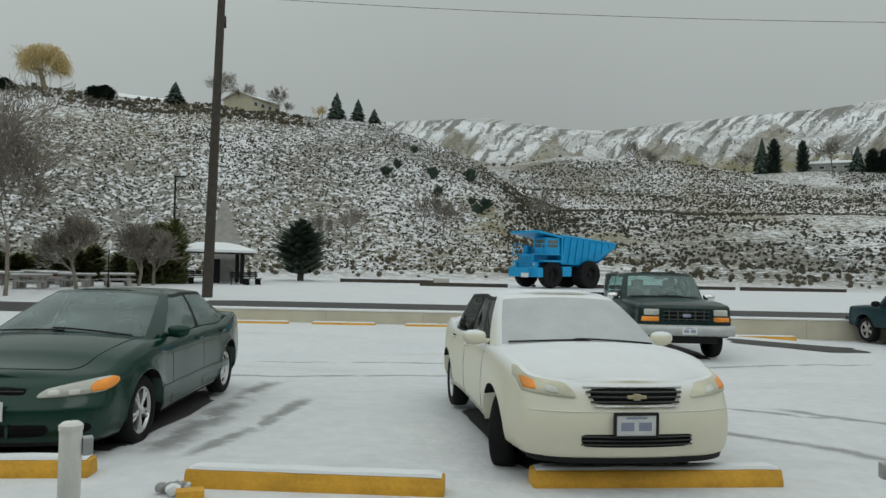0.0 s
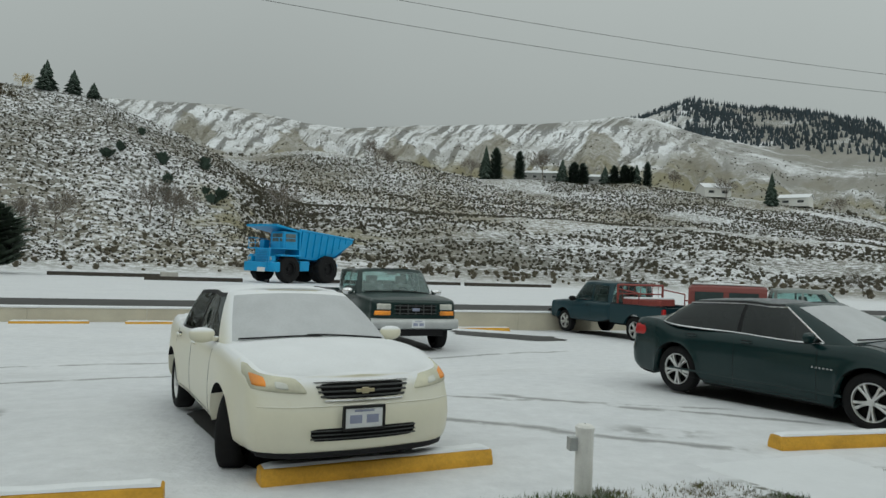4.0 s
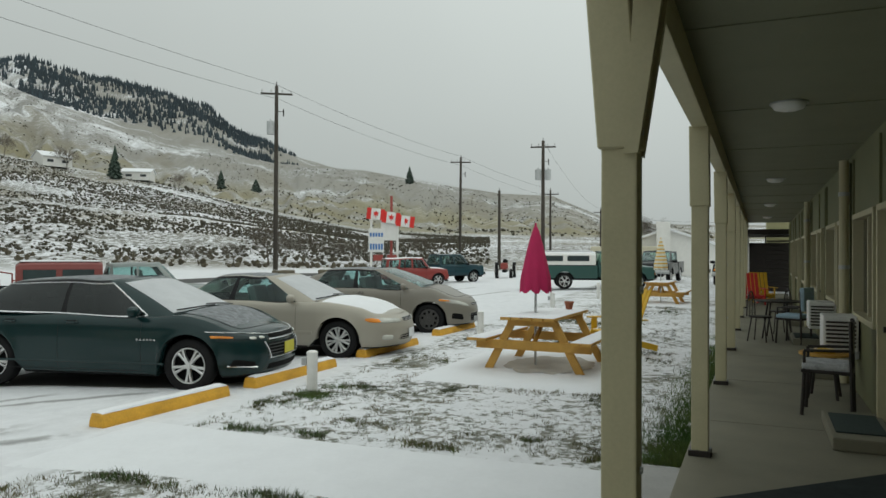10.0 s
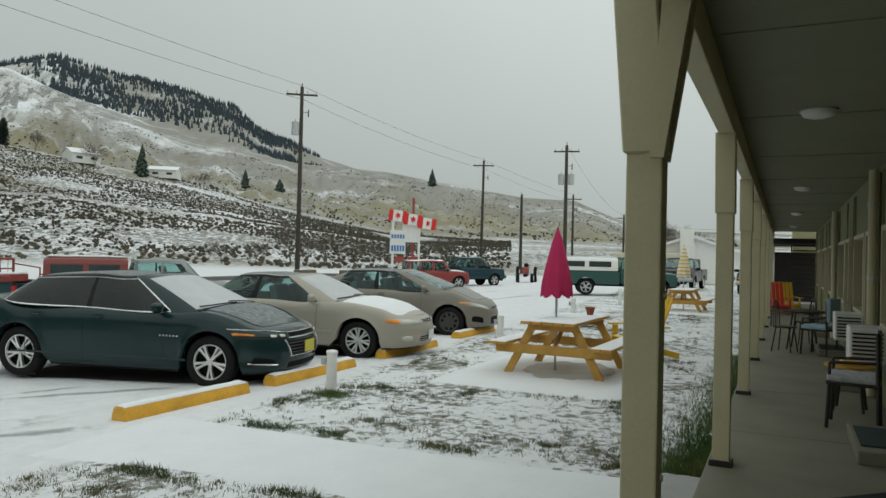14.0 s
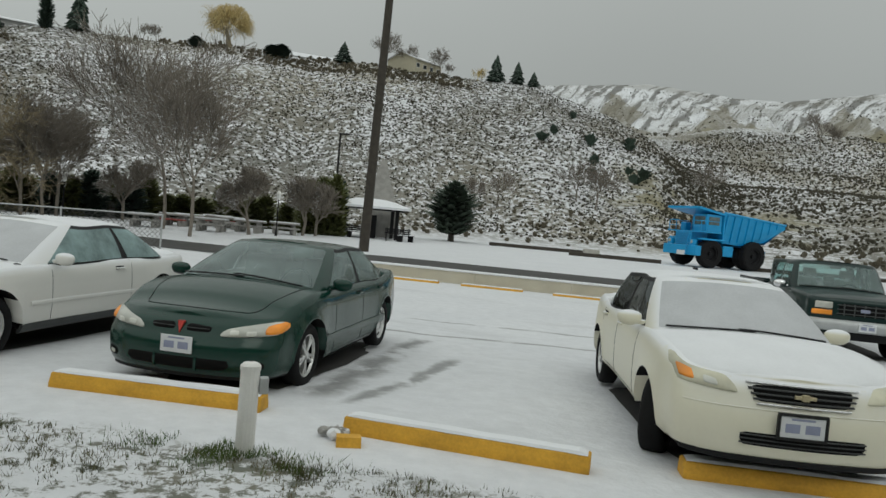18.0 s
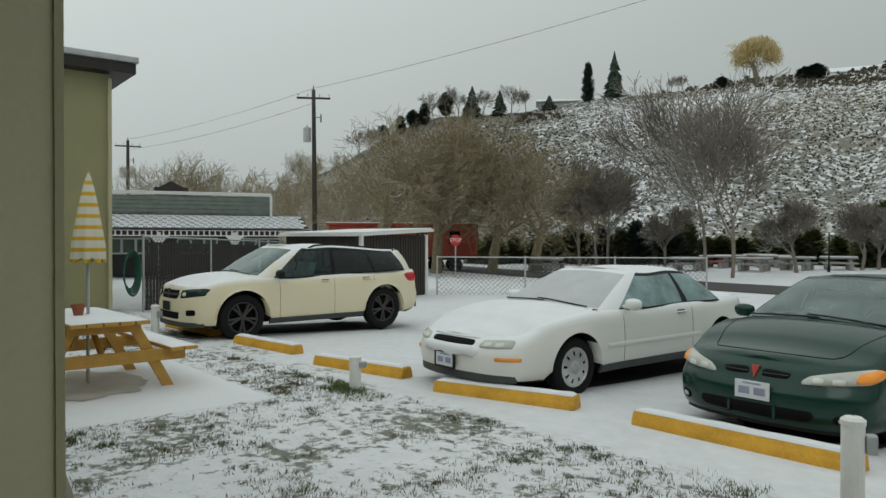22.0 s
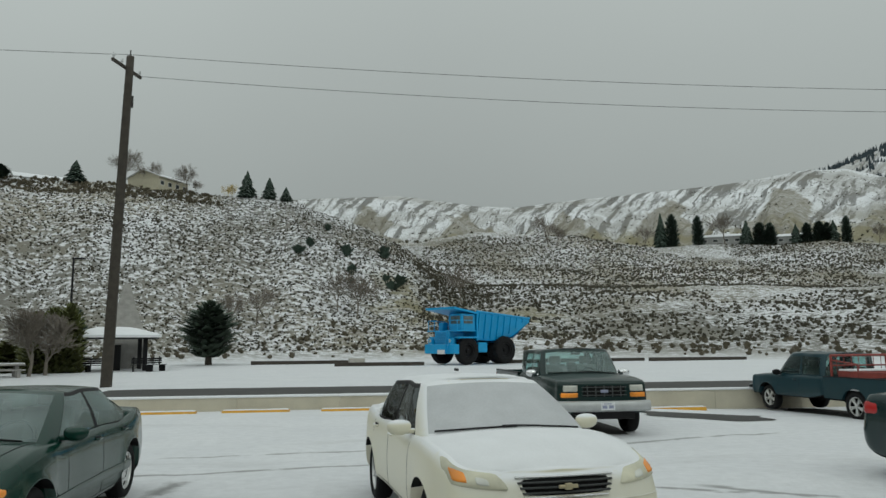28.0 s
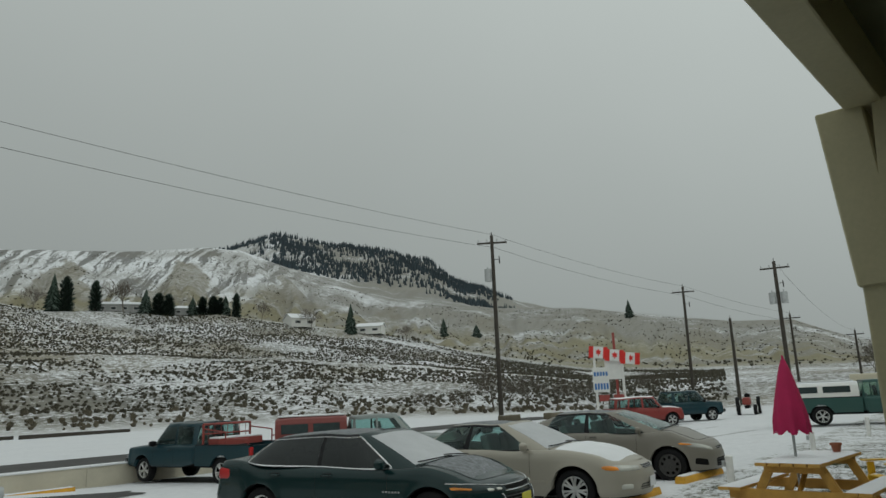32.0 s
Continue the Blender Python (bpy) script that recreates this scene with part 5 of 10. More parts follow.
    box(bm, (-0.85, 0.02, 1.50), (0.12, 0.03, 0.03), bevel=0.008)
    part("aerial", bm, M_BLACK, c)
    end_patch(c, sh, "tail_lamp", ((0.80, 0.72), (0.52, 0.72), (0.52, 0.92), (0.80, 0.92)), M_REDLENS, 0.01, rnd=0.3, rear=True)


def green_sedan():
    sh = sedan_shell(4.73, 1.83, 2.72, 0.98, 0.32, 0.73, 0.94, 0.94, 1.02, 1.15, -1.8, 0.065, nose=[(0, 0), (0.025, 0.36), (0.09, 0.67), (0.23, 0.885), (0.55, 0.97)],
                     nose_in=[(0.15, 0.12), (0.24, 0.03), (0.34, 0.0), (0.48, 0.0), (0.53, 0.015), (0.56, 0.05), (0.66, 0.09), (0.72, 0.16), (0.80, 0.24)])
    cab = Cab(sh, 1.18, 0.15, -0.85, -1.8, 1.40, -0.34, -1.25, roof_c=-0.92, yr=0.66)
    c = vehicle("green_sedan", seat(-3.43, 8.42, -90), "dirty dark green sedan facing the lawn", P_GREEN, sh, cab, [(0, 0.95), (2.0, 2.95), (3.05, 4.0), (5.15, 6)],
                screen=M_PANESHEEN, glass=M_PANESHEEN, seams=(0.66, -0.36, -1.2), handles=(-0.2, -1.05), spokes=5, steel_rear=True, mirror_mat=P_GREEN)
    f = sh.f
    end_patch(c, sh, "headlamp", ((0.865, 0.605), (0.34, 0.57), (0.42, 0.655), (0.86, 0.745)), M_LAMP, 0.012, rnd=0.5, nu=18, nv=10, dome=0.014)
    end_patch(c, sh, "turn_signal", ((0.868, 0.615), (0.73, 0.60), (0.73, 0.71), (0.866, 0.735)), M_AMBER, 0.026, rnd=0.9)
    for y in (0.50, 0.64):
        end_patch(c, sh, "lamp_reflector", ((y + 0.05, 0.595), (y - 0.05, 0.592), (y - 0.05, 0.652), (y + 0.05, 0.66)), M_REFLECT, 0.026, rnd=0.95)
    for sd in (1, -1):
        end_patch(c, sh, "nostril", ((0.045 * sd, 0.60), (0.29 * sd, 0.60), (0.31 * sd, 0.66), (0.05 * sd, 0.675)), M_SHADEBLACK, 0.006, both=False, rnd=0.45)
        end_bar(c, sh, "nostril_bar", 0.06 * sd, 0.28 * sd, 0.635, 0.008, M_GREYTRIM, 0.014, 6)
    bm = bmesh.new()
    x = sh.end_x(0, 0.63) + 0.02
    bm_v = [(x - 0.02, -0.032, 0.685), (x - 0.02, 0.032, 0.685), (x + 0.006, 0.0, 0.58)]
    vs = [bm.verts.new(v) for v in bm_v] + [bm.verts.new((v[0] - 0.03, v[1], v[2])) for v in bm_v]
    for q in ((0, 1, 2), (3, 5, 4), (0, 3, 4, 1), (1, 4, 5, 2), (2, 5, 3, 0)):
        bm.faces.new([vs[i] for i in q])
    part("badge", bm, M_REDBADGE, c, "red front badge")
    end_patch(c, sh, "lower_intake", ((-0.50, 0.27), (0.50, 0.27), (0.55, 0.39), (-0.55, 0.39)), M_SHADEBLACK, 0.004, both=False, rnd=0.3, nu=16)
    for y in (-0.2, 0.2):
        end_bar(c, sh, "intake_bar", y - 0.012, y + 0.012, 0.33, 0.12, P_GREEN, 0.014, 2)
    end_patch(c, sh, "fog_recess", ((0.78, 0.29), (0.62, 0.28), (0.62, 0.37), (0.78, 0.39)), M_SHADEBLACK, 0.004, rnd=0.9)
    end_patch(c, sh, "fog_lamp", ((0.735, 0.305), (0.655, 0.30), (0.655, 0.35), (0.735, 0.36)), M_LAMP, 0.010, rnd=0.95)
    end_bar(c, sh, "front_lip", -0.74, 0.74, 0.215, 0.03, M_BLACK, 0.015, 30)
    plate(c, sh.end_x(0.02, 0.47) + 0.016, 0.02, 0.49)
    wipers(c, cab)
    bonnet_seam(c, sh, 1.05, f - 0.36, 0.86, 0.72)
    side_strip(c, sh, "side_moulding", -1.28, -1.0, 0.42, 0.10, P_GREEN, 0.014)
    side_strip(c, sh, "side_moulding", -0.98, 0.98, 0.42, 0.10, P_GREEN, 0.014)
    end_patch(c, sh, "tail_lamp", ((0.84, 0.76), (0.42, 0.76), (0.42, 0.92), (0.82, 0.93)), M_REDLENS, 0.01, rnd=0.3, rear=True)


def grey_sedan():
    sh = sedan_shell(4.92, 1.85, 2.83, 0.95, 0.34, 0.74, 0.97, 0.96, 1.06, 1.28, -1.95, 0.055, nose=NOSE_ROUND,
                     nose_in=[(0.15, 0.10), (0.24, 0.03), (0.36, 0.0), (0.50, 0.0), (0.62, 0.03), (0.70, 0.06), (0.76, 0.13), (0.84, 0.22)])
    cab = Cab(sh, 1.30, 0.25, -1.15, -2.0, 1.455, -0.40, -1.72, roof_c=-1.28, yr=0.66, door=0.45, low=0.03)
    c = vehicle("grey_sedan", seat(8.5, 7.6, -81.5), "glossy dark teal-grey sedan with snow on its windscreen", P_GREY, sh, cab, [(0, 0.95), (2.0, 2.97), (3.03, 3.98), (5.15, 6)],
                screen=M_FROST, glass=M_PANEDARK, trim=M_CHROME, seams=(0.78, -0.42, -1.28), handles=(-0.22, -1.12), handle_mat=P_GREY, screen_label="windscreen covered by snow", spokes=5, mirror_x=0.70, t1=0.88)
    f = sh.f
    end_patch(c, sh, "headlamp", ((0.89, 0.65), (0.42, 0.655), (0.44, 0.705), (0.90, 0.765)), M_GLASS, 0.008, nu=18, rnd=0.15)
    end_patch(c, sh, "turn_signal", ((0.895, 0.69), (0.80, 0.68), (0.80, 0.715), (0.895, 0.735)), M_AMBER, 0.018, nu=5, nv=3)
    for y in (0.52, 0.64):
        end_patch(c, sh, "lamp_lens", ((y + 0.045, 0.662), (y - 0.045, 0.66), (y - 0.045, 0.70), (y + 0.045, 0.708)), M_REFLECT, 0.018, rnd=0.95)
    for sd in (1, -1):
        end_bar(c, sh, "lamp_line", sd * 0.42, sd * 0.90, 0.715, 0.012, M_CHROME, 0.014, 16, z1=0.772)
    end_patch(c, sh, "upper_grille", ((-0.40, 0.655), (0.40, 0.655), (0.43, 0.71), (-0.43, 0.71)), M_SHADEBLACK, 0.004, both=False, nu=16)
    end_bar(c, sh, "grille_trim", -0.42, 0.42, 0.645, 0.018, M_CHROME, 0.02, 18)
    end_bar(c, sh, "grille_trim", -0.43, 0.43, 0.715, 0.010, M_CHROME, 0.016, 18)
    end_patch(c, sh, "main_grille", ((-0.42, 0.42), (0.42, 0.42), (0.50, 0.615), (-0.50, 0.615)), M_SHADEBLACK, 0.006, both=False, nu=16)
    for z in (0.455, 0.495, 0.535, 0.575):
        end_bar(c, sh, "grille_bar", -0.44, 0.44, z, 0.012, M_GREYTRIM, 0.022)
    for sd in (1, -1):
        end_bar(c, sh, "grille_trim", sd * 0.42, sd * 0.50, 0.415, 0.016, M_CHROME, 0.024, 4, z1=0.615)
    end_bar(c, sh, "grille_trim", -0.43, 0.43, 0.41, 0.014, M_CHROME, 0.024)
    end_patch(c, sh, "fog_recess", ((0.86, 0.33), (0.62, 0.30), (0.64, 0.38), (0.84, 0.44)), M_SHADEBLACK, 0.004)
    for sd in (1, -1):
        end_bar(c, sh, "fog_trim", sd * 0.62, sd * 0.85, 0.31, 0.016, M_CHROME, 0.014, 6, z1=0.34)
    end_patch(c, sh, "lower_intake", ((-0.52, 0.25), (0.52, 0.25), (0.5, 0.34), (-0.5, 0.34)), M_SHADEBLACK, 0.004, both=False)
    plate(c, sh.end_x(0, 0.52) + 0.035, 0.0, 0.51, mat=M_PLATEYEL, chars=False)
    wipers(c, cab)
    bonnet_seam(c, sh, 1.15, f - 0.38, 0.88, 0.80)
    for sd in (1, -1):
        for k in range(6):
            bm = bmesh.new()
            x = 0.98 - 0.05 * k
            box(bm, (x, sd * (sh.side(x, 0.66) + 0.002), 0.66), (0.026, 0.008, 0.022))
            part("badge_bar", bm, M_CHROME, c)
    side_strip(c, sh, "body_crease", -1.5, 1.1, 0.36, 0.025, P_GREY, 0.010)
    roof_patch(c, cab, M_FROSTDARK, 0.004, "patchy frost on the roof", name="roof_frost")
    top_patch(c, sh, "bonnet_frost", 1.22, f - 0.42, 0.85, M_FROSTDARK, 0.004, "patchy frost on the bonnet", rag=0.03)
    end_patch(c, sh, "tail_lamp", ((0.90, 0.78), (0.50, 0.78), (0.50, 0.92), (0.88, 0.97)), M_REDLENS, 0.01, rnd=0.3, rear=True, nu=16)


def champagne_coupe():
    sh = sedan_shell(4.83, 1.81, 2.67, 1.0, 0.32, 0.72, 0.93, 0.94, 0.99, 1.02, -1.75, 0.06, nose=NOSE_ROUND)
    cab = Cab(sh, 1.02, 0.05, -0.85, -1.75, 1.40, -0.62, -1.45, roof_c=-0.98, roof_b=-0.55, yr=0.66)
    c = vehicle("champagne_coupe", seat(11.6, 6.95, -84), "champagne coupe with snow on bonnet and windscreen", P_CHAMP, sh, cab, [(0, 0.95), (2.0, 2.95), (3.06, 3.95), (5.15, 6)], screen=M_FROST, glass=M_PANE,
                seams=(0.6, -0.66), handles=(-0.46,), spokes=7, mirror_mat=P_CHAMP, screen_label="windscreen covered by snow")
    end_patch(c, sh, "headlamp", ((0.82, 0.60), (0.32, 0.59), (0.34, 0.665), (0.82, 0.71)), M_LAMP, 0.01, rnd=0.4, nu=16)
    end_patch(c, sh, "turn_signal", ((0.845, 0.62), (0.74, 0.61), (0.74, 0.685), (0.845, 0.70)), M_AMBER, 0.02, nu=6, rnd=0.6)
    end_patch(c, sh, "grille", ((-0.25, 0.60), (0.25, 0.60), (0.29, 0.675), (-0.29, 0.675)), M_SHADEBLACK, 0.006, both=False, rnd=0.3)
    for z in (0.62, 0.645, 0.67):
        end_bar(c, sh, "grille_bar", -0.26, 0.26, z, 0.009, M_CHROME, 0.016)
    end_patch(c, sh, "lower_intake", ((-0.46, 0.30), (0.46, 0.30), (0.46, 0.40), (-0.46, 0.40)), M_SHADEBLACK, 0.004, both=False, rnd=0.2)
    for z in (0.33, 0.365):
        end_bar(c, sh, "intake_slat", -0.44, 0.44, z, 0.012, P_CHAMP, 0.014)
    end_patch(c, sh, "fog_lamp", ((0.76, 0.33), (0.58, 0.32), (0.58, 0.41), (0.76, 0.42)), M_LAMP, 0.008, rnd=0.5)
    plate(c, sh.end_x(0, 0.40) + 0.02, 0, 0.40, chars=False)
    wipers(c, cab)
    side_strip(c, sh, "side_moulding", -0.9, 0.9, 0.44, 0.06, P_CHAMP, 0.012)
    top_patch(c, sh, "bonnet_snow", 0.98, sh.f - 0.30, 0.95, M_SNOWSOFT, 0.02, "snow on the bonnet", seed=2.0)
    roof_patch(c, cab, M_FROSTDARK, 0.004, "patchy frost on the roof", name="roof_frost")
    end_patch(c, sh, "tail_lamp", ((0.84, 0.72), (0.45, 0.72), (0.45, 0.86), (0.82, 0.88)), M_REDLENS, 0.01, rnd=0.3, rear=True)


def taupe_sedan():
    sh = sedan_shell(4.53, 1.78, 2.70, 0.90, 0.325, 0.76, 0.98, 0.97, 1.08, 1.32, -1.8, 0.06, nose=NOSE_ROUND)
    cab = Cab(sh, 1.34, 0.15, -1.0, -1.85, 1.435, -0.36, -1.35, roof_c=-1.05, yr=0.66, door=0.42)
    c = vehicle("taupe_sedan", seat(15.55, 6.8, -84), "taupe compact sedan parked nose to the lawn", P_TAUPE, sh, cab, [(0, 0.95), (2.0, 2.95), (3.05, 3.98), (5.15, 6)], screen=M_PANESHEEN, glass=M_PANE, rim=M_RIMDARK, steel=True,
                seams=(0.72, -0.36, -1.2), handles=(-0.2, -1.05), mirror_x=0.78)
    end_patch(c, sh, "headlamp", ((0.83, 0.67), (0.44, 0.58), (0.46, 0.655), (0.86, 0.79)), M_LAMP, 0.01, rnd=0.3, nu=16, nv=8)
    end_patch(c, sh, "turn_signal", ((0.865, 0.72), (0.79, 0.70), (0.79, 0.745), (0.865, 0.77)), M_AMBER, 0.02, nu=4, nv=3)
    end_patch(c, sh, "grille", ((-0.3, 0.61), (0.3, 0.61), (0.33, 0.66), (-0.33, 0.66)), M_SHADEBLACK, 0.006, both=False)
    end_bar(c, sh, "grille_trim", -0.32, 0.32, 0.635, 0.014, M_CHROME, 0.016)
    end_patch(c, sh, "lower_intake", ((-0.42, 0.26), (0.42, 0.26), (0.5, 0.46), (-0.5, 0.46)), M_SHADEBLACK, 0.004, both=False, rnd=0.2)
    for z in (0.31, 0.36, 0.41):
        end_bar(c, sh, "intake_slat", -0.42, 0.42, z, 0.01, M_GREYTRIM, 0.012)
    end_patch(c, sh, "fog_recess", ((0.82, 0.34), (0.62, 0.30), (0.66, 0.44), (0.82, 0.48)), M_SHADEBLACK, 0.004, rnd=0.3)
    wipers(c, cab)
    bonnet_seam(c, sh, 1.15, sh.f - 0.34, 0.88, 0.78)
    roof_patch(c, cab, M_FROSTDARK, 0.004, "patchy frost on the roof", name="roof_frost")
    end_patch(c, sh, "tail_lamp", ((0.84, 0.78), (0.50, 0.78), (0.50, 0.94), (0.82, 0.96)), M_REDLENS, 0.01, rnd=0.3, rear=True)


def white_coupe():
    f = 2.89 / 2 + 1.1
    sh = sedan_shell(5.26, 1.90, 2.89, 1.1, 0.33, 0.69, 0.92, 0.93, 0.94, 1.05, -1.85, 0.06, nose=[(0, 0), (0.03, 0.34), (0.10, 0.63), (0.26, 0.86), (0.62, 0.965)], tail=[(0.8, 0.95), (0.38, 0.80), (0.15, 0.58), (0.04, 0.3), (0, 0)], bottom=0.22,
                     nose_in=[(0.15, 0.12), (0.26, 0.05), (0.40, 0.005), (0.50, 0.0), (0.55, 0.02), (0.62, 0.06), (0.70, 0.15), (0.78, 0.24)])
    cab = Cab(sh, 1.06, 0.10, -0.85, -1.85, 1.39, -0.74, -1.55, roof_c=-1.02, roof_b=-0.68, yr=0.64)
    c = vehicle("white_coupe", seat(-6.5, 7.75, -90), "white coupe dusted with snow", P_WHITE2, sh, cab, [(0, 0.95), (2.0, 2.95), (3.06, 3.95), (5.15, 6)], screen=M_FROST, rear_glass=M_FROST, glass=M_PANEFROST, cover=True, spokes=9,
                sill=M_GREYTRIM, seams=(0.62, -0.78), handles=(-0.55,), screen_label="windscreen covered by snow", mirror_x=0.52)
    end_patch(c, sh, "headlamp", ((0.80, 0.585), (0.42, 0.575), (0.44, 0.67), (0.78, 0.685)), M_LAMP, 0.01, rnd=0.3, nu=14)
    for y in (0.53, 0.66):
        end_patch(c, sh, "lamp_reflector", ((y + 0.05, 0.595), (y - 0.05, 0.592), (y - 0.05, 0.655), (y + 0.05, 0.66)), M_REFLECT, 0.018, rnd=0.6)
    end_patch(c, sh, "grille", ((-0.36, 0.57), (0.36, 0.57), (0.40, 0.67), (-0.40, 0.67)), M_SHADEBLACK, 0.006, both=False, rnd=0.6, nu=16)
    end_bar(c, sh, "grille_trim", -0.38, 0.38, 0.676, 0.012, M_CHROME, 0.012)
    end_patch(c, sh, "side_marker", ((0.86, 0.455), (0.64, 0.455), (0.64, 0.50), (0.86, 0.50)), M_AMBER, 0.010)
    end_bar(c, sh, "valance", -0.80, 0.80, 0.27, 0.09, M_GREYTRIM, 0.022, 30)
    plate(c, sh.end_x(0, 0.42) + 0.03, 0.0, 0.42, holder=True)
    bm = bmesh.new()
    rows = []
    for i in range(31):
        y = -0.46 + 0.92 * i / 30
        h = 0.055 + 0.09 * noise.noise((y * 5, 0, 3))
        x = sh.end_x(y, 0.54)
        e = min(1, (1 - abs(y) / 0.46) * 8)
        rows.append([bm.verts.new((x + dx * e - 0.01 * (1 - e), y, 0.545 + dz * e)) for dx, dz in ((-0.06, 0.02), (0.0, 0.06), (0.045, 0.055), (0.07, 0.015), (0.065, -h * 0.7), (0.03, -h), (-0.03, -h * 0.8))])
    grid_faces(bm, rows)
    bmesh.ops.recalc_face_normals(bm, faces=bm.faces)
    part("bumper_snow", bm, M_SNOWSOFT, c, "ragged snow on the bumper", smooth=True)
    wipers(c, cab)
    side_strip(c, sh, "side_moulding", -0.95, 0.95, 0.53, 0.05, P_WHITE2, 0.012)
    top_patch(c, sh, "bonnet_snow", 1.02, f - 0.16, 0.99, M_SNOWSOFT, 0.02, "thin snow on the bonnet", seed=3.0)
    top_patch(c, sh, "boot_snow", sh.b + 0.2, -1.85, 0.9, M_SNOWSOFT, 0.02, "thin snow on the boot", seed=5.0)
    roof_patch(c, cab, M_SNOWSOFT, 0.02, "thin snow on the roof")
    end_patch(c, sh, "tail_lamp", ((0.70, 0.70), (0.30, 0.70), (0.30, 0.80), (0.70, 0.80)), M_REDLENS, 0.01, rnd=0.3, rear=True)


def suv_shell(length, width, wb, front, wheel, nose_z, cowl, belt, rear, xcowl, **kw):
    f = wb / 2 + front
    b = f - length
    d = dict(top=[(b, rear - 0.02), (b + 0.3, rear), (-1.2, belt + 0.03), (0.0, belt), (xcowl - 0.4, belt - 0.015), (xcowl, cowl), (f - 0.5, nose_z + 0.6 * (cowl - nose_z)), (f - 0.2, nose_z + 0.02), (f, nose_z)],
             crown=[(b, 0.0), (0, 0.03), (xcowl, 0.06), (f - 0.5, 0.06), (f - 0.15, 0.02), (f, 0.0)],
             nose_in=[(0.2, 0.10), (0.32, 0.02), (0.48, 0.0), (0.60, 0.0), (0.70, 0.02), (nose_z - 0.03, 0.07), (nose_z + 0.05, 0.14), (nose_z + 0.12, 0.2)],
             tail_in=[(0.3, 0.10), (0.45, 0.0), (0.65, 0.0), (0.75, 0.03), (rear, 0.06)], tail=TAIL_SOFT, bottom=0.26, gap=0.065, well=(xcowl - 0.12, b + 0.3))
    d.update(kw)
    return Shell(length, width, wb, front, wheel, **d)


def fit_wagon(c, sh, cab, nz, paint, rails=True):
    end_patch(c, sh, "headlamp", ((0.88, nz - 0.14), (0.42, nz - 0.20), (0.42, nz - 0.04), (0.88, nz + 0.0)), M_GLASS, 0.01, nu=14, rnd=0.2)
    end_patch(c, sh, "lamp_reflector", ((0.60, nz - 0.15), (0.50, nz - 0.15), (0.50, nz - 0.07), (0.60, nz - 0.07)), M_REFLECT, 0.018, rnd=0.9)
    end_patch(c, sh, "grille", ((-0.38, nz - 0.21), (0.38, nz - 0.21), (0.40, nz - 0.04), (-0.40, nz - 0.04)), M_SHADEBLACK, 0.006, both=False)
    end_bar(c, sh, "grille_cross", -0.39, 0.39, nz - 0.12, 0.035, M_GREYTRIM, 0.022)
    end_bar(c, sh, "grille_cross", -0.025, 0.025, nz - 0.12, 0.17, M_GREYTRIM, 0.024, 2)
    end_patch(c, sh, "lower_intake", ((-0.45, 0.38), (0.45, 0.38), (0.5, 0.52), (-0.5, 0.52)), M_SHADEBLACK, 0.004, both=False)
    end_patch(c, sh, "fog_lamp", ((0.80, 0.46), (0.62, 0.45), (0.62, 0.56), (0.80, 0.57)), M_SHADEBLACK, 0.006, rnd=0.4)
    end_bar(c, sh, "lower_trim", -0.84, 0.84, 0.31, 0.08, M_GREYTRIM, 0.02, 30)
    top_patch(c, sh, "bonnet_snow", cab.x[0] - 0.05, sh.f - 0.2, 0.95, M_SNOWSOFT, 0.018, "thin snow on the bonnet", seed=4.0)
    roof_patch(c, cab, M_SNOWSOFT, 0.03, "snow on the roof", va=0.86)
    if rails:
        for sd in (1, -1):
            bm = bmesh.new()
            pts = [cab.roof_at(s, sd * 0.93, 0.045) for s in np.linspace(2.3, 4.4, 12)]
            pts[0].z -= 0.04
            pts[-1].z -= 0.04
            path_tube(bm, pts, 0.018)
            part("roof_rail", bm, M_BLACK, c)
    end_patch(c, sh, "tail_lamp", ((0.90, 0.88), (0.60, 0.90), (0.62, sh.top(sh.b) - 0.03), (0.90, sh.top(sh.b) - 0.03)), M_REDLENS, 0.012, rnd=0.3, rear=True, nu=14)
    end_bar(c, sh, "rear_trim", -0.82, 0.82, 0.42, 0.12, M_GREYTRIM, 0.012, 30, rear=True)
    plate(c, sh.end_x(0, 0.62) + 0.02, 0.0, 0.60, chars=False, mat=M_HOLDER)
    wipers(c, cab)


def white_suv():
    sh = suv_shell(4.89, 1.88, 2.89, 0.95, 0.395, 0.93, 1.06, 1.06, 1.12, 1.24)
    cab = Cab(sh, 1.28, 0.36, -2.02, -2.32, 1.615, -0.34, -2.05, yr=0.73, roof_c=-1.80, door=0.40, low=0.06, bulge=0.025)
    c = vehicle("white_suv", seat(-12.75, 6.45, -88), "dusty cream-white family car with snow on its roof", P_BEIGE, sh, cab, [(0, 0.95), (2.0, 2.96), (3.03, 3.48), (3.51, 3.97), (5.1, 6)], screen=M_PANESHEEN, glass=M_PANE, rear_sides=M_PANEDARK, rim=M_RIMDARK,
                seams=(0.78, -0.33, -1.2), handles=(-0.14, -1.02), sill=M_GREYTRIM, mirror_mat=M_BLACK, mirror_x=0.80, mirror_big=1.15, wheel_w=0.22)
    fit_wagon(c, sh, cab, 0.92, P_BEIGE)
    for sd in (1, -1):
        for x in (1.445, -1.445):
            bm = bmesh.new()
            pts = []
            for i in range(19):
                a = math.pi * (0.02 + 0.96 * i / 18)
                px, pz = x + (sh.rw + 0.012) * math.cos(a), sh.wheel + (sh.rw + 0.012) * math.sin(a)
                pts.append((px, sd * (sh.side(px, pz) + 0.012), pz))
            path_tube(bm, pts, 0.014)
            part("arch_lip", bm, P_BEIGE, c, smooth=True)


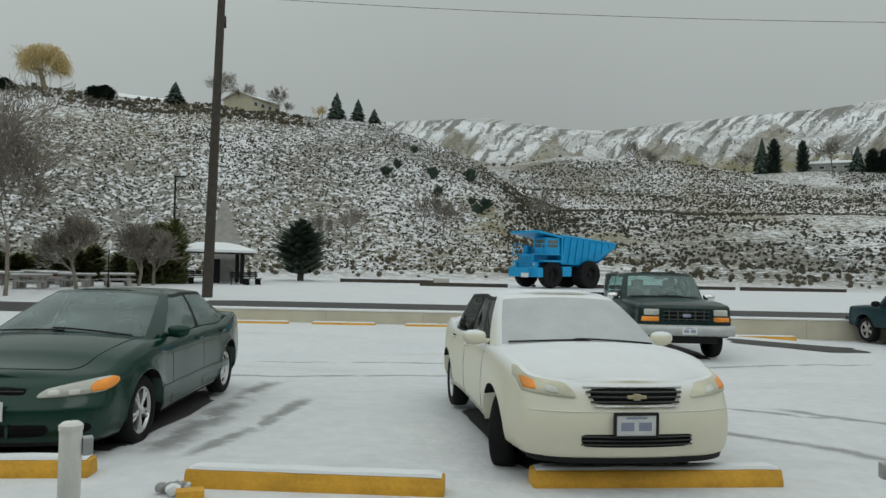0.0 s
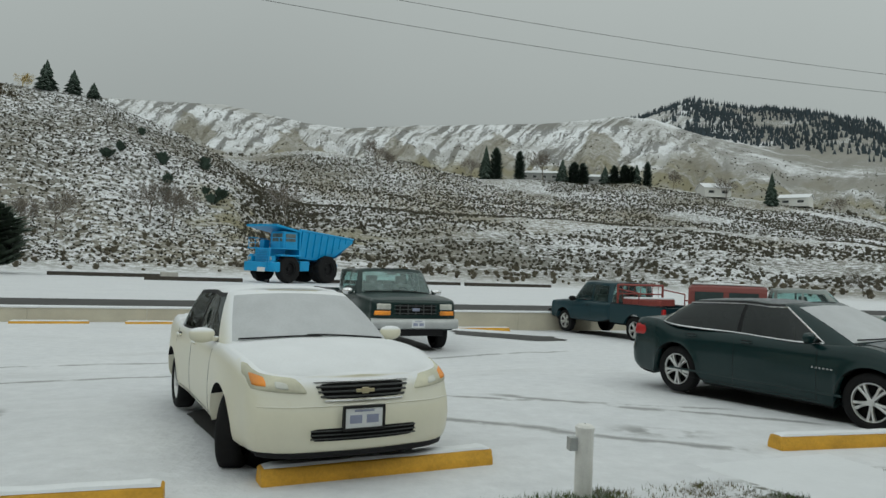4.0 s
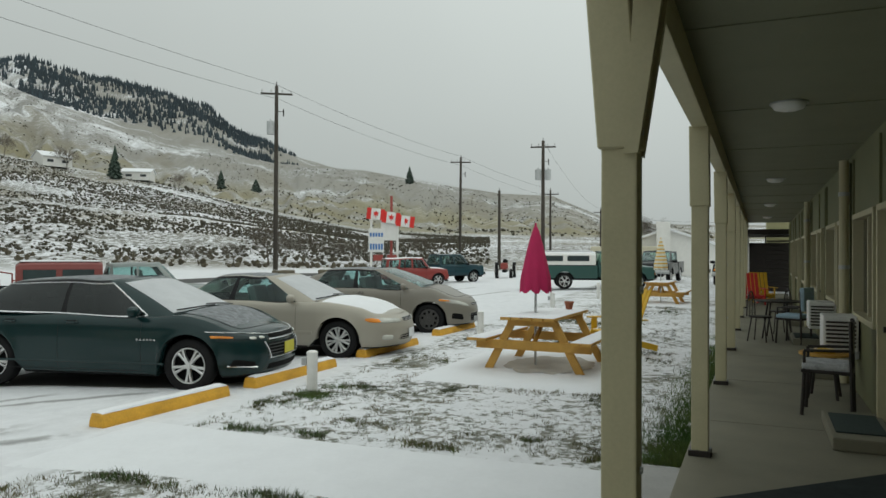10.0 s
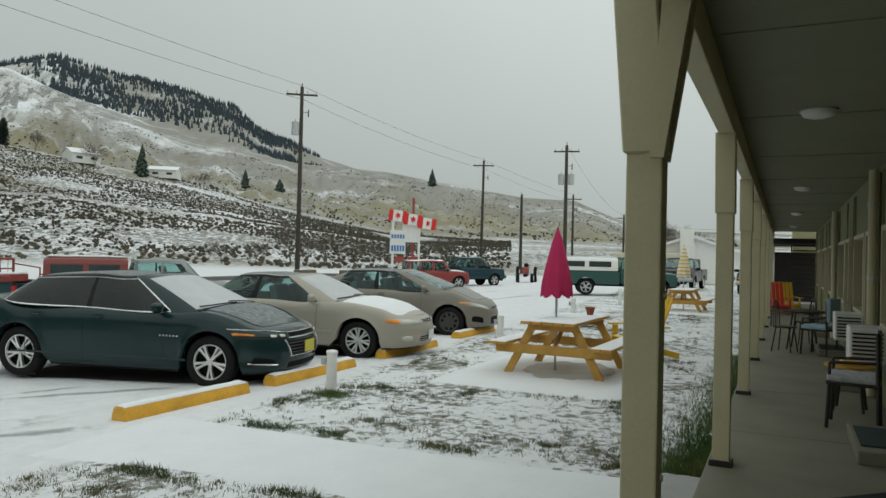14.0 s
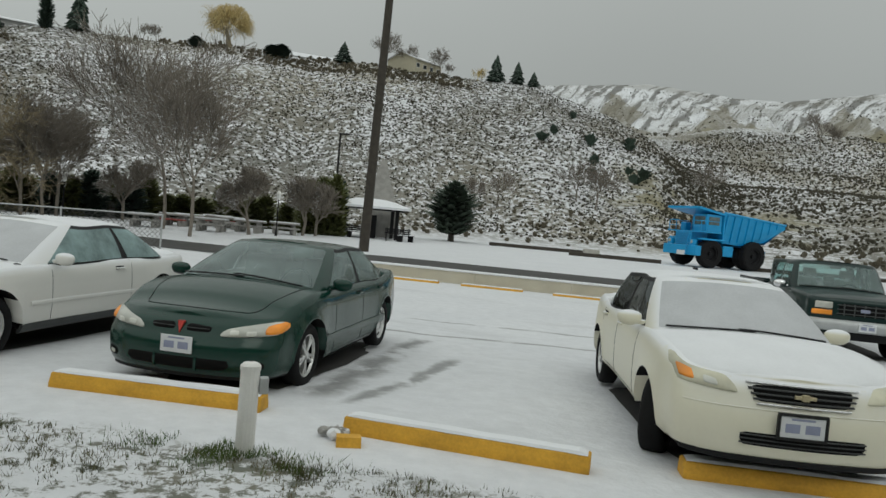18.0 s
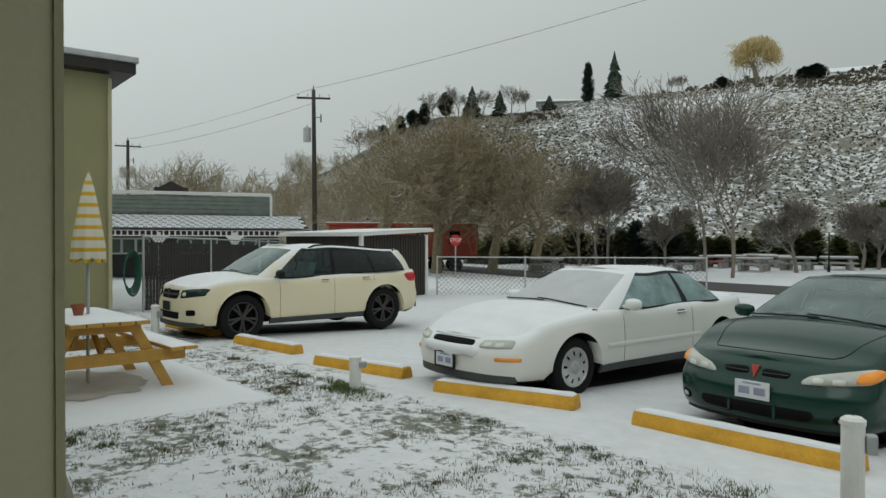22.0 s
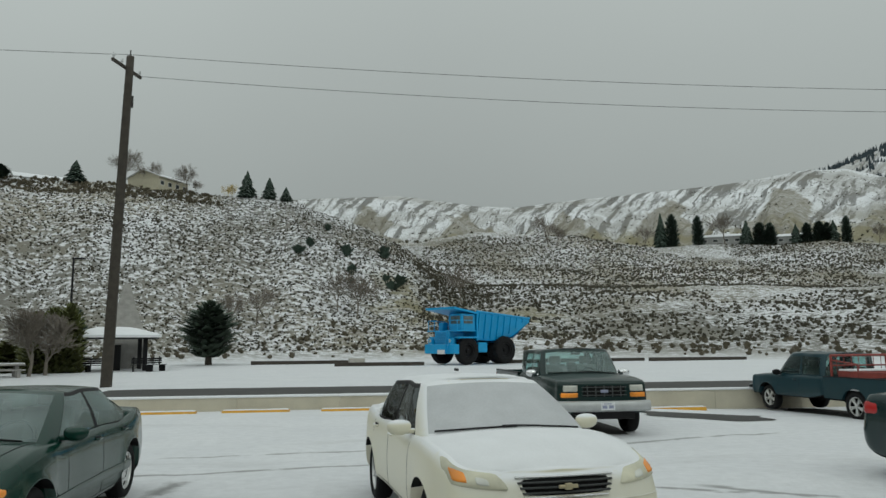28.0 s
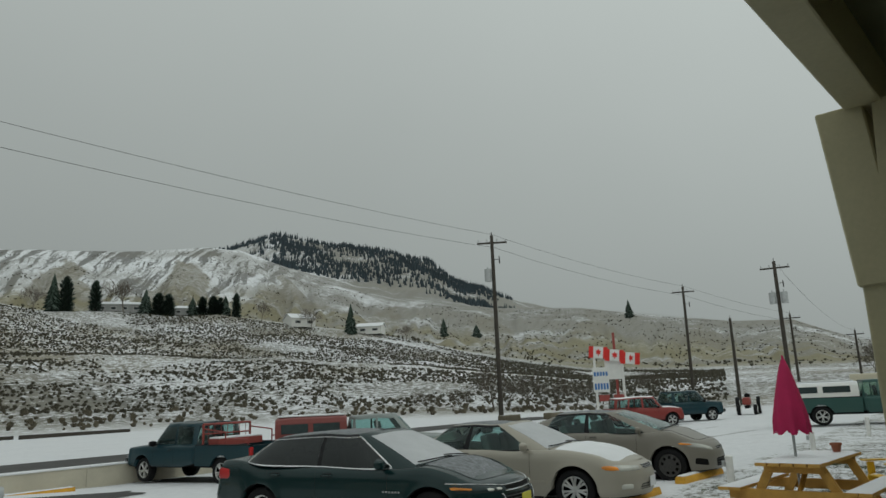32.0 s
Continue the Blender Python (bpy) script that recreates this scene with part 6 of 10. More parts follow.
for maker in (white_sedan, green_sedan, grey_sedan, champagne_coupe, taupe_sedan, white_coupe, white_suv):
    maker()


# ---- pickups ----
SIDE_TRUCK = [(0, 0.05), (0.05, 0.02), (0.15, 0.0), (0.55, 0.0), (0.62, 0.012), (0.85, 0.018), (0.95, 0.03), (1.0, 0.06)]


def pickup_bed(c, sh, xa, xb, paint, floor_mat):
    """Open bed: side panels with wheel arches, front wall, tailgate, floor, rails, lamps, bumper."""
    W, zt, z0 = sh.W, sh.top(xa) - 0.0, 0.52
    xr, rw = -sh.wb / 2, sh.rw
    arc = [(xr + rw * math.cos(a), sh.wheel + rw * math.sin(a)) for a in np.linspace(0, math.pi, 15)]
    arc = [(x, max(z, z0)) for x, z in arc]
    bed = new("bed")
    bed.empty_display_size = 0.2
    bed.parent = c
    for s in (1, -1):
        bm = bmesh.new()
        ya, yb = sorted((s * (W - 0.005), s * (W - 0.075)))
        prism(bm, [(xa, z0)] + arc + [(xb, z0), (xb, zt), (xa, zt)], 'y', ya, yb)
        part("bed_side", bm, paint, bed)
        bm = bmesh.new()
        box(bm, ((xa + xb) / 2, s * (W - 0.05), zt + 0.012), (xa - xb, 0.10, 0.03), bevel=0.01)
        part("bed_rail", bm, M_BLACK, bed)
        bm = bmesh.new()
        box(bm, (xb + 0.02, s * (W - 0.06), zt - 0.20), (0.10, 0.11, 0.32), bevel=0.02)
        part("tail_lamp", bm, M_REDLENS, bed)
        bm = bmesh.new()
        box(bm, (xr, s * (W - 0.22), sh.wheel + 0.22), (2 * rw + 0.1, 0.26, rw * 0.75), bevel=0.08)
        part("wheel_box", bm, M_SHADEBLACK, bed)
    bm = bmesh.new()
    box(bm, ((xa + xb) / 2, 0, zt - 0.30), (xa - xb - 0.06, 2 * W - 0.16, 0.05))
    part("bed_floor", bm, floor_mat, bed, "snow-filled cargo bed")
    bm = bmesh.new()
    box(bm, (xa - 0.02, 0, (zt + z0) / 2), (0.04, 2 * W - 0.15, zt - z0))
    part("bed_wall", bm, paint, bed)
    bm = bmesh.new()
    box(bm, (xb + 0.03, 0, zt - 0.25), (0.06, 2 * W - 0.25, 0.5), bevel=0.012)
    part("tailgate", bm, paint, bed)
    bm = bmesh.new()
    box(bm, (xb - 0.07, 0, 0.55), (0.14, 2 * W - 0.1, 0.16), bevel=0.02)
    part("rear_bumper", bm, M_CHROME, c)
    return bed


def canopy(c, sh, xa, xb, mat, h=0.55):
    bm = bmesh.new()
    W, z = sh.W, sh.top(xa) + 0.03
    rows = []
    for x, k in ((xb + 0.02, 0.88), (xb + 0.10, 0.97), (xb + 0.35, 1.0), (xa - 0.25, 1.0), (xa - 0.04, 0.97)):
        w = W - 0.03
        hh = h * k
        half = [(w, z), (w * 0.985, z + hh * 0.35), (w * 0.95, z + hh * 0.75), (w * 0.89, z + hh * 0.93), (w * 0.78, z + hh), (w * 0.4, z + hh + 0.025), (0, z + hh + 0.03)]
        rows.append([bm.verts.new((x, a, q)) for a, q in half] + [bm.verts.new((x, -a, q)) for a, q in half[-2::-1]])
    grid_faces(bm, rows)
    for r in (rows[0], rows[-1]):
        bm.faces.new(r)
    bmesh.ops.recalc_face_normals(bm, faces=bm.faces)
    k = part("canopy", bm, mat, c, "fibreglass bed canopy")
    L = xa - xb
    for sd in (1, -1):
        for i in range(2):
            bm = bmesh.new()
            box(bm, (0, 0, 0), (L * 0.36, 0.03, h * 0.42), bevel=0.012)
            bmesh.ops.transform(bm, matrix=pose(xb + L * (0.27 + 0.43 * i), sd * (W - 0.045), z + h * 0.50, sd * 5, 0, 0), verts=bm.verts)
            part("canopy_window", bm, M_GLASS, k)
    bm = bmesh.new()
    box(bm, ((xa + xb) / 2, 0, z + h + 0.035), (L * 0.90, W * 1.45, 0.04), bevel=0.018)
    part("canopy_snow", bm, M_SNOWSOFT, k)


def pickup(name, m, label, paint, length, width, height, wb, front, wheel, hood, belt, xcowl, xtop, xback, doors, bed_mat=None, canopy_mat=None, h=0.55, screen=None, glass=None, lamps=True, steel=False):
    f = wb / 2 + front
    b = f - length
    cut = xback - 0.04
    sh = Shell(f - cut, width, wb, front, wheel, top=[(cut, belt), (xcowl - 0.35, belt), (xcowl, hood + 0.0), (f - 0.5, hood - 0.035), (f - 0.12, hood - 0.06), (f, hood - 0.08)],
               crown=[(cut, 0.0), (xcowl - 0.3, 0.02), (xcowl, 0.05), (f - 0.3, 0.05), (f - 0.08, 0.02), (f, 0.0)],
               nose_in=[(0.3, 0.06), (0.5, 0.02), (0.8, 0.0), (hood - 0.12, 0.01), (hood - 0.06, 0.05), (hood + 0.1, 0.12)], tail_in=[(0.3, 0), (2, 0)], nose=NOSE_SQUARE, tail=TAIL_SQUARE, bottom=0.46, side=SIDE_TRUCK, arches=[wb / 2], gap=0.09, well=(xcowl - 0.12, xback + 0.05))
    cab = Cab(sh, xcowl, xtop, xback + 0.06, xback, height, doors[0], doors[1], yr=0.80, screen_in=0.10, door=0.26, rear_in=0.02, roof_c=doors[1], roof_b=doors[0], hood_w=0.88, tail_w=0.9, roof_crown=0.03, bulge=0.015)
    panes = [(0, 0.93), (2.0, 2.96), (3.05, 3.95), (5.05, 6)]
    c = vehicle(name, m, label, paint, sh, cab, panes, glass=glass, screen=screen or M_PANESHEEN, seams=(xcowl - 0.22, doors[0] + 0.02), handles=(doors[0] + 0.2,), category="pickup truck", wheel_w=0.25, band=False, mirror_mat=M_CHROME if steel else M_BLACK, mirror_x=xcowl - 0.33, mirror_big=1.2, t1=0.86, t0=0.07, steel=steel, handle_z=0.13)
    sh.b = b
    bed = pickup_bed(c, sh, xback - 0.06, b, paint, bed_mat or M_SNOWSOFT)
    if canopy_mat:
        canopy(c, sh, xback - 0.08, b, canopy_mat, h)
    bm = bmesh.new()
    box(bm, ((f + b) / 2, 0, 0.50), (f - b - 0.3, 0.9, 0.16))
    part("chassis", bm, M_SHADEBLACK, c)
    if lamps:
        hd = hood - 0.04
        end_patch(c, sh, "grille", ((-0.50, hd - 0.36), (0.50, hd - 0.36), (0.50, hd - 0.10), (-0.50, hd - 0.10)), M_SHADEBLACK, 0.004, both=False)
        for z in (hd - 0.31, hd - 0.23, hd - 0.15):
            end_bar(c, sh, "grille_bar", -0.48, 0.48, z, 0.018, M_GREYTRIM, 0.018)
        for y in (-0.36, -0.18, 0, 0.18, 0.36):
            end_bar(c, sh, "grille_bar", y - 0.01, y + 0.01, hd - 0.23, 0.22, M_GREYTRIM, 0.018, 2)
        end_bar(c, sh, "badge", -0.08, 0.08, hd - 0.23, 0.06, M_PLATEBLUE, 0.024, 4)
        end_patch(c, sh, "headlamp", ((0.87, hd - 0.24), (0.55, hd - 0.24), (0.55, hd - 0.10), (0.87, hd - 0.10)), M_LAMP, 0.010)
        end_patch(c, sh, "turn_signal", ((0.92, hd - 0.36), (0.55, hd - 0.36), (0.55, hd - 0.255), (0.92, hd - 0.255)), M_AMBER, 0.010)
    bm = bmesh.new()
    rows = []
    for i in range(21):
        y = (width / 2 + 0.01) * (2 * i / 20 - 1)
        x = f + 0.10 - 0.10 * abs(2 * i / 20 - 1) ** 4
        rows.append([bm.verts.new((x + dx, y, z)) for dx, z in ((-0.12, 0.52), (-0.02, 0.52), (0.02, 0.56), (0.03, 0.63), (0.02, 0.70), (-0.02, 0.735), (-0.12, 0.735))])
    grid_faces(bm, rows)
    bmesh.ops.recalc_face_normals(bm, faces=bm.faces)
    part("front_bumper", bm, M_STEELWHITE, c, "dull chrome bumper", smooth=True)
    plate(c, f + 0.14, 0.02, 0.63)
    bm = bmesh.new()
    box(bm, (f - 0.15, 0, 0.44), (0.3, 1.3, 0.16), bevel=0.03)
    part("air_dam", bm, M_BLACK, c)
    wipers(c, cab)
    return c, sh, bed


def lumber_rack(c, sh, xa, b, mat):
    W = sh.W - 0.08
    z0, z1 = sh.top(xa) + 0.02, sh.top(xa) + 0.60
    for sd in (1, -1):
        bm = bmesh.new()
        tube(bm, (xa, sd * W, z0), (xa, sd * W, z1), 0.035, n=8)
        part("rack_post", bm, mat, c, "red steel rack")
    bm = bmesh.new()
    tube(bm, (xa, -W, z1), (xa, W, z1), 0.035, n=8)
    tube(bm, (xa, -W, z0 + 0.3), (xa, W, z0 + 0.3), 0.022, n=8)
    for y in np.linspace(-W * 0.8, W * 0.8, 7):
        tube(bm, (xa, y, z0 + 0.05), (xa, y, z1), 0.008, n=5)
    part("headboard", bm, mat, c)
    for sd in (1, -1):
        bm = bmesh.new()
        tube(bm, (xa, sd * W, z0 + 0.45), (b + 1.1, sd * W, z0 + 0.35), 0.02, n=8)
        tube(bm, (b + 1.1, sd * W, z0), (b + 1.1, sd * W, z0 + 0.35), 0.02, n=8)
        tube(bm, (b + 0.15, sd * W, z0 + 0.16), (b + 1.1, sd * W, z0 + 0.16), 0.02, n=8)
        tube(bm, (b + 0.15, sd * W, z0), (b + 0.15, sd * W, z0 + 0.16), 0.02, n=8)
        part("rack_bar", bm, mat, c)
    bm = bmesh.new()
    box(bm, (xa - 0.40, 0, z0 + 0.06), (0.45, 2 * W - 0.1, 0.2), bevel=0.02)
    t = part("toolbox", bm, mat, c, "red toolbox with snow on top")
    bm = bmesh.new()
    box(bm, (xa - 0.40, 0, z0 + 0.185), (0.43, 2 * W - 0.14, 0.05), bevel=0.02)
    part("toolbox_snow", bm, M_SNOWSOFT, t)


P_REDCAN = car_paint("faded_red_paint", (0.17, 0.032, 0.027), 0.5, 0.06, 0.0)
P_SILVER = car_paint("silver_green_paint", (0.22, 0.25, 0.24), 0.4, 0.06, 0.3)
P_REDSUV = car_paint("red_paint", (0.22, 0.026, 0.022), 0.4, 0.05, 0.0)
P_BLACK = car_paint("black_paint", (0.012, 0.014, 0.016), 0.35, 0.03, 0.1)
P_TRUCKGREEN = car_paint("faded_green_paint", (0.03, 0.085, 0.075), 0.45, 0.05, 0.1)
M_RACKRED = plain("red_rack_paint", (0.24, 0.045, 0.035), 0.55, 0.2, 8, 0.1)


def pickups():
    pickup("green_pickup", seat(5.4, 17.4, -90), "dark green square-nosed pickup truck parked facing the motel", P_BOTTLE, 5.9, 1.98, 1.81, 3.5, 0.85, 0.37, 1.20, 1.18, 1.30, 0.85, -0.75, (0.28, -0.62), steel=True)
    c, sh, bed = pickup("teal_pickup", seat(14.35, 19.8, 93), "muddy dark teal pickup truck with a red rack", P_TEAL, 5.75, 1.95, 1.80, 3.6, 0.92, 0.37, 1.10, 1.10, 1.50, 0.90, -0.62, (0.32, -0.50), glass=M_PANE)
    lumber_rack(bed, sh, -0.95, sh.b, M_RACKRED)
    pickup("silver_pickup", seat(16.4, 14.8, -42), "silver-green pickup truck with a faded red canopy", P_SILVER, 5.1, 1.75, 1.70, 3.1, 0.8, 0.33, 1.03, 1.03, 1.25, 0.68, -0.62, (0.12, -0.50), canopy_mat=P_REDCAN, h=0.62)
    pickup("dark_pickup", seat(46.2, 15.6, -40), "dark blue-green lifted pickup truck", P_TEAL, 5.8, 2.0, 1.95, 3.6, 0.9, 0.40, 1.22, 1.2, 1.55, 0.95, -0.85, (0.28, -0.72))
    pickup("canopy_pickup", pose(35.5, 4.1, 0.0, 0, 0, -76), "faded green pickup truck with a white canopy", P_TRUCKGREEN, 5.6, 2.0, 1.85, 3.4, 0.85, 0.38, 1.12, 1.12, 1.50, 0.95, -0.12, (0.45, -0.05), canopy_mat=P_WHITE2, h=0.62)
    pickup("black_pickup", pose(46.5, 1.6, 0.0, 0, 0, 172), "black crew cab pickup truck parked by the house", P_BLACK, 5.8, 2.0, 1.9, 3.6, 0.9, 0.40, 1.2, 1.18, 1.55, 0.95, -0.85, (0.28, -0.72))
    pickup("dark_van_pickup", pose(43.5, -2.6, 0.0, 0, 0, 172), "black pickup truck with a dark canopy", P_BLACK, 5.8, 2.0, 1.85, 3.6, 0.9, 0.40, 1.2, 1.18, 1.55, 0.95, -0.85, (0.28, -0.72), canopy_mat=P_BLACK)
    sh = suv_shell(4.4, 1.83, 2.65, 0.75, 0.37, 0.98, 1.06, 1.06, 1.08, 0.95, nose=NOSE_SQUARE, tail=TAIL_SQUARE, bottom=0.36)
    cab = Cab(sh, 0.92, 0.40, -1.85, -2.0, 1.72, -0.30, -1.85, yr=0.78, roof_c=-1.75, door=0.3, low=0.03)
    c = vehicle("red_suv", seat(41.5, 16.0, -52), "boxy red off-road car with snow on its roof", P_REDSUV, sh, cab, [(0, 0.95), (2.0, 2.95), (3.05, 3.48), (3.54, 3.95), (5.1, 6)], band=False, seams=(0.55, -0.3, -1.1), mirror_mat=M_BLACK, mirror_x=0.55)
    fit_wagon(c, sh, cab, 0.98, P_REDSUV, rails=False)


pickups()



# ---- motel: walkway, posts, soffit, rooms ----
MOTEL = pose(6.4, -0.03, 0, 0, 0, -5.2)
U0, U1 = -26.0, 24.0
PORCH0 = -8.05     # the porch roof ends at a partition here
WALL_V = -1.43
SOFFIT = 2.88


def motel_part(name, fn, mat, label, category, smooth=False):
    bm = bmesh.new()
    fn(bm)
    ob = part(name, bm, mat, None, label, smooth, "structure")
    ob.matrix_world = MOTEL
    ob["category"] = category
    return ob


M_GLASSROOM = glass_mat("room_window_glass", (0.035, 0.04, 0.042), 0.05)
M_FIN = plain("beige_olive_wall", (0.66, 0.61, 0.42), 0.75, 0.06, 1.4, 0.2, fine=70)
M_DOOR = plain("door_paint", (0.36, 0.36, 0.30), 0.5, 0.08, 3, 0.1)
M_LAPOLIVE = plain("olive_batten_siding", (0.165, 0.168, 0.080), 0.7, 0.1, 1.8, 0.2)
M_WHITEPL = plain("white_plastic", (0.7, 0.7, 0.68), 0.45, 0.06, 8, 0.05)
M_MAT = plain("dark_green_mat", (0.02, 0.035, 0.032), 0.95, 0.3, 30, 0.4)
M_BRONZE = plain("dark_metal", (0.035, 0.03, 0.028), 0.45, 0.25, 12, 0.1, metal=0.5)
M_CUSHION = plain("floral_cushion", (0.42, 0.43, 0.44), 0.9, 0.35, 16, 0.2)
M_BLUECLOTH = plain("pale_blue_cloth", (0.33, 0.45, 0.55), 0.9, 0.15, 6, 0.3)


def build_motel():
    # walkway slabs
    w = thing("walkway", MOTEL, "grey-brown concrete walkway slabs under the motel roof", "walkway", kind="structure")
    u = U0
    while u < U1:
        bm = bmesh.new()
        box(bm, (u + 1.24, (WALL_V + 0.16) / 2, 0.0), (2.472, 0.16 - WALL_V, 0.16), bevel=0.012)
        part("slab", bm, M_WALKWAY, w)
        u += 2.48
    # outer walls with openings left for doors and windows
    bays = []
    u = -22.35
    while u < 22:
        bays += [(u + 0.7, u + 1.62, 0.02, 2.1), (u + 2.0, u + 3.7, 0.95, 2.15)]
        u += 3.72
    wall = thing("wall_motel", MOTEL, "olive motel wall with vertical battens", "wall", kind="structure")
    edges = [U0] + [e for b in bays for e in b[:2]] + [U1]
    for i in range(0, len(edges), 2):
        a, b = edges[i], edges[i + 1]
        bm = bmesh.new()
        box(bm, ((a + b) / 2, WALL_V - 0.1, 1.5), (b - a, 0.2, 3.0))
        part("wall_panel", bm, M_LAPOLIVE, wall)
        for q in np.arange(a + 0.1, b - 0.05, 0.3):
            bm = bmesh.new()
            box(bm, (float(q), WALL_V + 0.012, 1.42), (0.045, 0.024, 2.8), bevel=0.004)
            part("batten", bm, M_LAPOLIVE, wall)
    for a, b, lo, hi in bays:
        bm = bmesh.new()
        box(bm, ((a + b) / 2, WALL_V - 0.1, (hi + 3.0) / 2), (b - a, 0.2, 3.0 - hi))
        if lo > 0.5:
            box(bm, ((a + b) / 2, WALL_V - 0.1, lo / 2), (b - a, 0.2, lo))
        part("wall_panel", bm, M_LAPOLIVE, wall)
    for k, (a, b, lo, hi) in enumerate(bays):
        c = (a + b) / 2
        m = MOTEL @ pose(c, WALL_V, 0)
        if lo < 0.5:
            d = thing("door_%d" % (k // 2 + 1), m, "pale painted motel room door with a storm frame", "door", kind="structure")
            bm = bmesh.new()
            box(bm, (0, -0.07, 1.06), (b - a - 0.12, 0.045, 2.02), bevel=0.006)
            part("door_leaf", bm, M_DOOR, d)
            for s in (-1, 1):
                bm = bmesh.new()
                box(bm, (s * ((b - a) / 2 - 0.03), -0.02, 1.06), (0.06, 0.16, 2.08), bevel=0.006)
                part("door_frame", bm, M_CREAM, d)
            bm = bmesh.new()
            box(bm, (0, -0.02, 2.115), (b - a + 0.06, 0.15, 0.06), bevel=0.006)
            part("door_frame", bm, M_CREAM, d)
            bm = bmesh.new()
            box(bm, (0, -0.043, 1.45), (b - a - 0.36, 0.012, 0.95))
            part("pane", bm, M_GLASSROOM, d)
            bm = bmesh.new()
            tube(bm, (0.33, -0.05, 1.0), (0.33, 0.02, 1.0), 0.025, 0.03, 10)
            part("door_handle", bm, M_BRONZE, d)
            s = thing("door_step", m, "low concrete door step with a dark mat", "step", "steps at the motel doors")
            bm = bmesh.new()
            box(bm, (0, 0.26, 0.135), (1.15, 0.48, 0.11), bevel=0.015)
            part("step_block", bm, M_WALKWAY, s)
            bm = bmesh.new()
            box(bm, (0, 0.27, 0.197), (0.78, 0.38, 0.014), bevel=0.004)
            part("mat", bm, M_MAT, s, "dark rubber mat")
        else:
            wn_ = thing("window_%d" % (k // 2 + 1), m, "motel window with cream frame and dark panes", "window", kind="structure")
            for s in (-1, 1):
                bm = bmesh.new()
                box(bm, (s * (b - a) / 4, -0.08, (lo + hi) / 2), ((b - a) / 2 - 0.06, 0.012, hi - lo - 0.1))
                part("pane", bm, M_GLASSROOM, wn_)
                bm = bmesh.new()
                box(bm, (s * ((b - a) / 2 - 0.03), -0.02, (lo + hi) / 2), (0.06, 0.12, hi - lo), bevel=0.006)
                part("window_frame", bm, M_CREAM, wn_)
                bm = bmesh.new()
                box(bm, (0, -0.02, (lo + 0.03) if s < 0 else hi - 0.03), (b - a - 0.12, 0.12, 0.06), bevel=0.006)
                part("window_frame", bm, M_CREAM, wn_)
            bm = bmesh.new()
            box(bm, (0, -0.05, (lo + hi) / 2), (0.05, 0.06, hi - lo - 0.12), bevel=0.004)
            part("mullion", bm, M_CREAM, wn_)
    for q in (3.42, 6.05):
        ac = thing("air_conditioner", MOTEL @ pose(q, WALL_V, 0.08), "white window air conditioner under the window", "air conditioner", "air conditioners along the wall")
        bm = bmesh.new()
        box(bm, (0, 0.20, 0.70), (0.48, 0.36, 0.40), bevel=0.02)
        part("case", bm, M_WHITEPL, ac)
        for z in range(7):
            bm = bmesh.new()
            box(bm, (-0.246, 0.20, 0.56 + 0.045 * z), (0.012, 0.3, 0.022))
            part("grille_slat", bm, M_BRONZE, ac)
        bm = bmesh.new()
        box(bm, (0, 0.10, 0.46), (0.5, 0.16, 0.08))
        part("bracket", bm, M_STEELWHITE, ac)
    # rooms behind, roof slab, soffit and fascia
    def back(bm):
        box(bm, ((U0 + U1) / 2, WALL_V - 6.0, 1.45), (U1 - U0, 0.2, 2.9))
        box(bm, (U0 + 0.1, WALL_V - 3.05, 1.4), (0.2, 5.7, 2.8))
        box(bm, (U1 - 0.1, WALL_V - 3.05, 1.4), (0.2, 5.7, 2.8))
    motel_part("wall_back", back, M_OLIVE, "olive outer walls closing the motel block", "wall")

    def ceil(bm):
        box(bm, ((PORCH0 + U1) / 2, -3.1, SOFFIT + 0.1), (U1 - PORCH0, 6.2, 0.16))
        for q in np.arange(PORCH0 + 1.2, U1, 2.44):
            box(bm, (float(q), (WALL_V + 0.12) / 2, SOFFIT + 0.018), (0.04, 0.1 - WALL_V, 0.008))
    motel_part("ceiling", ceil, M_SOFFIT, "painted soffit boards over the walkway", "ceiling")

    def roof(bm):
        box(bm, ((PORCH0 + U1) / 2, -3.1, SOFFIT + 0.40), (U1 - PORCH0, 6.5, 0.32))
    motel_part("roof", roof, M_SNOW, "flat roof under snow", "roof")

    def beam(bm):
        box(bm, ((PORCH0 + U1) / 2, 0.05, SOFFIT - 0.06), (U1 - PORCH0, 0.12, 0.26), bevel=0.008)
        box(bm, ((PORCH0 + U1) / 2, 0.145, SOFFIT + 0.15), (U1 - PORCH0, 0.05, 0.36), bevel=0.006)
    motel_part("trim_beam", beam, M_CREAM, "cream eaves beam along the posts", "beam")

    # posts with flared heads
    def one_post(m, flare=1.0):
        p = thing("porch_post", m, "cream square porch post with a flared timber head", "post", "posts along the walkway")
        bm = bmesh.new()
        box(bm, (0, 0, 1.1), (0.128, 0.128, 2.12), bevel=0.008)
        part("shaft", bm, M_CREAM, p)
        bm = bmesh.new()
        prism(bm, [(-0.075, 2.06), (0.075, 2.06), (0.075 + 0.05 * flare, 2.70), (-0.075 + 0.045 * flare, 2.70)], 'x', -0.08, 0.08)
        bmesh.ops.bevel(bm, geom=list(bm.edges), offset=0.006, segments=1, affect='EDGES')
        part("head", bm, M_CREAM, p)
        for s in ((1, -1) if flare > 0.5 else ()):
            bm = bmesh.new()
            prism(bm, [(-0.07, 2.04), (-0.02, 2.04), (-0.06, 2.70), (-0.17, 2.70)], 'x', s * 0.085, s * 0.045)
            part("brace", bm, M_CREAM, p)
        bm = bmesh.new()
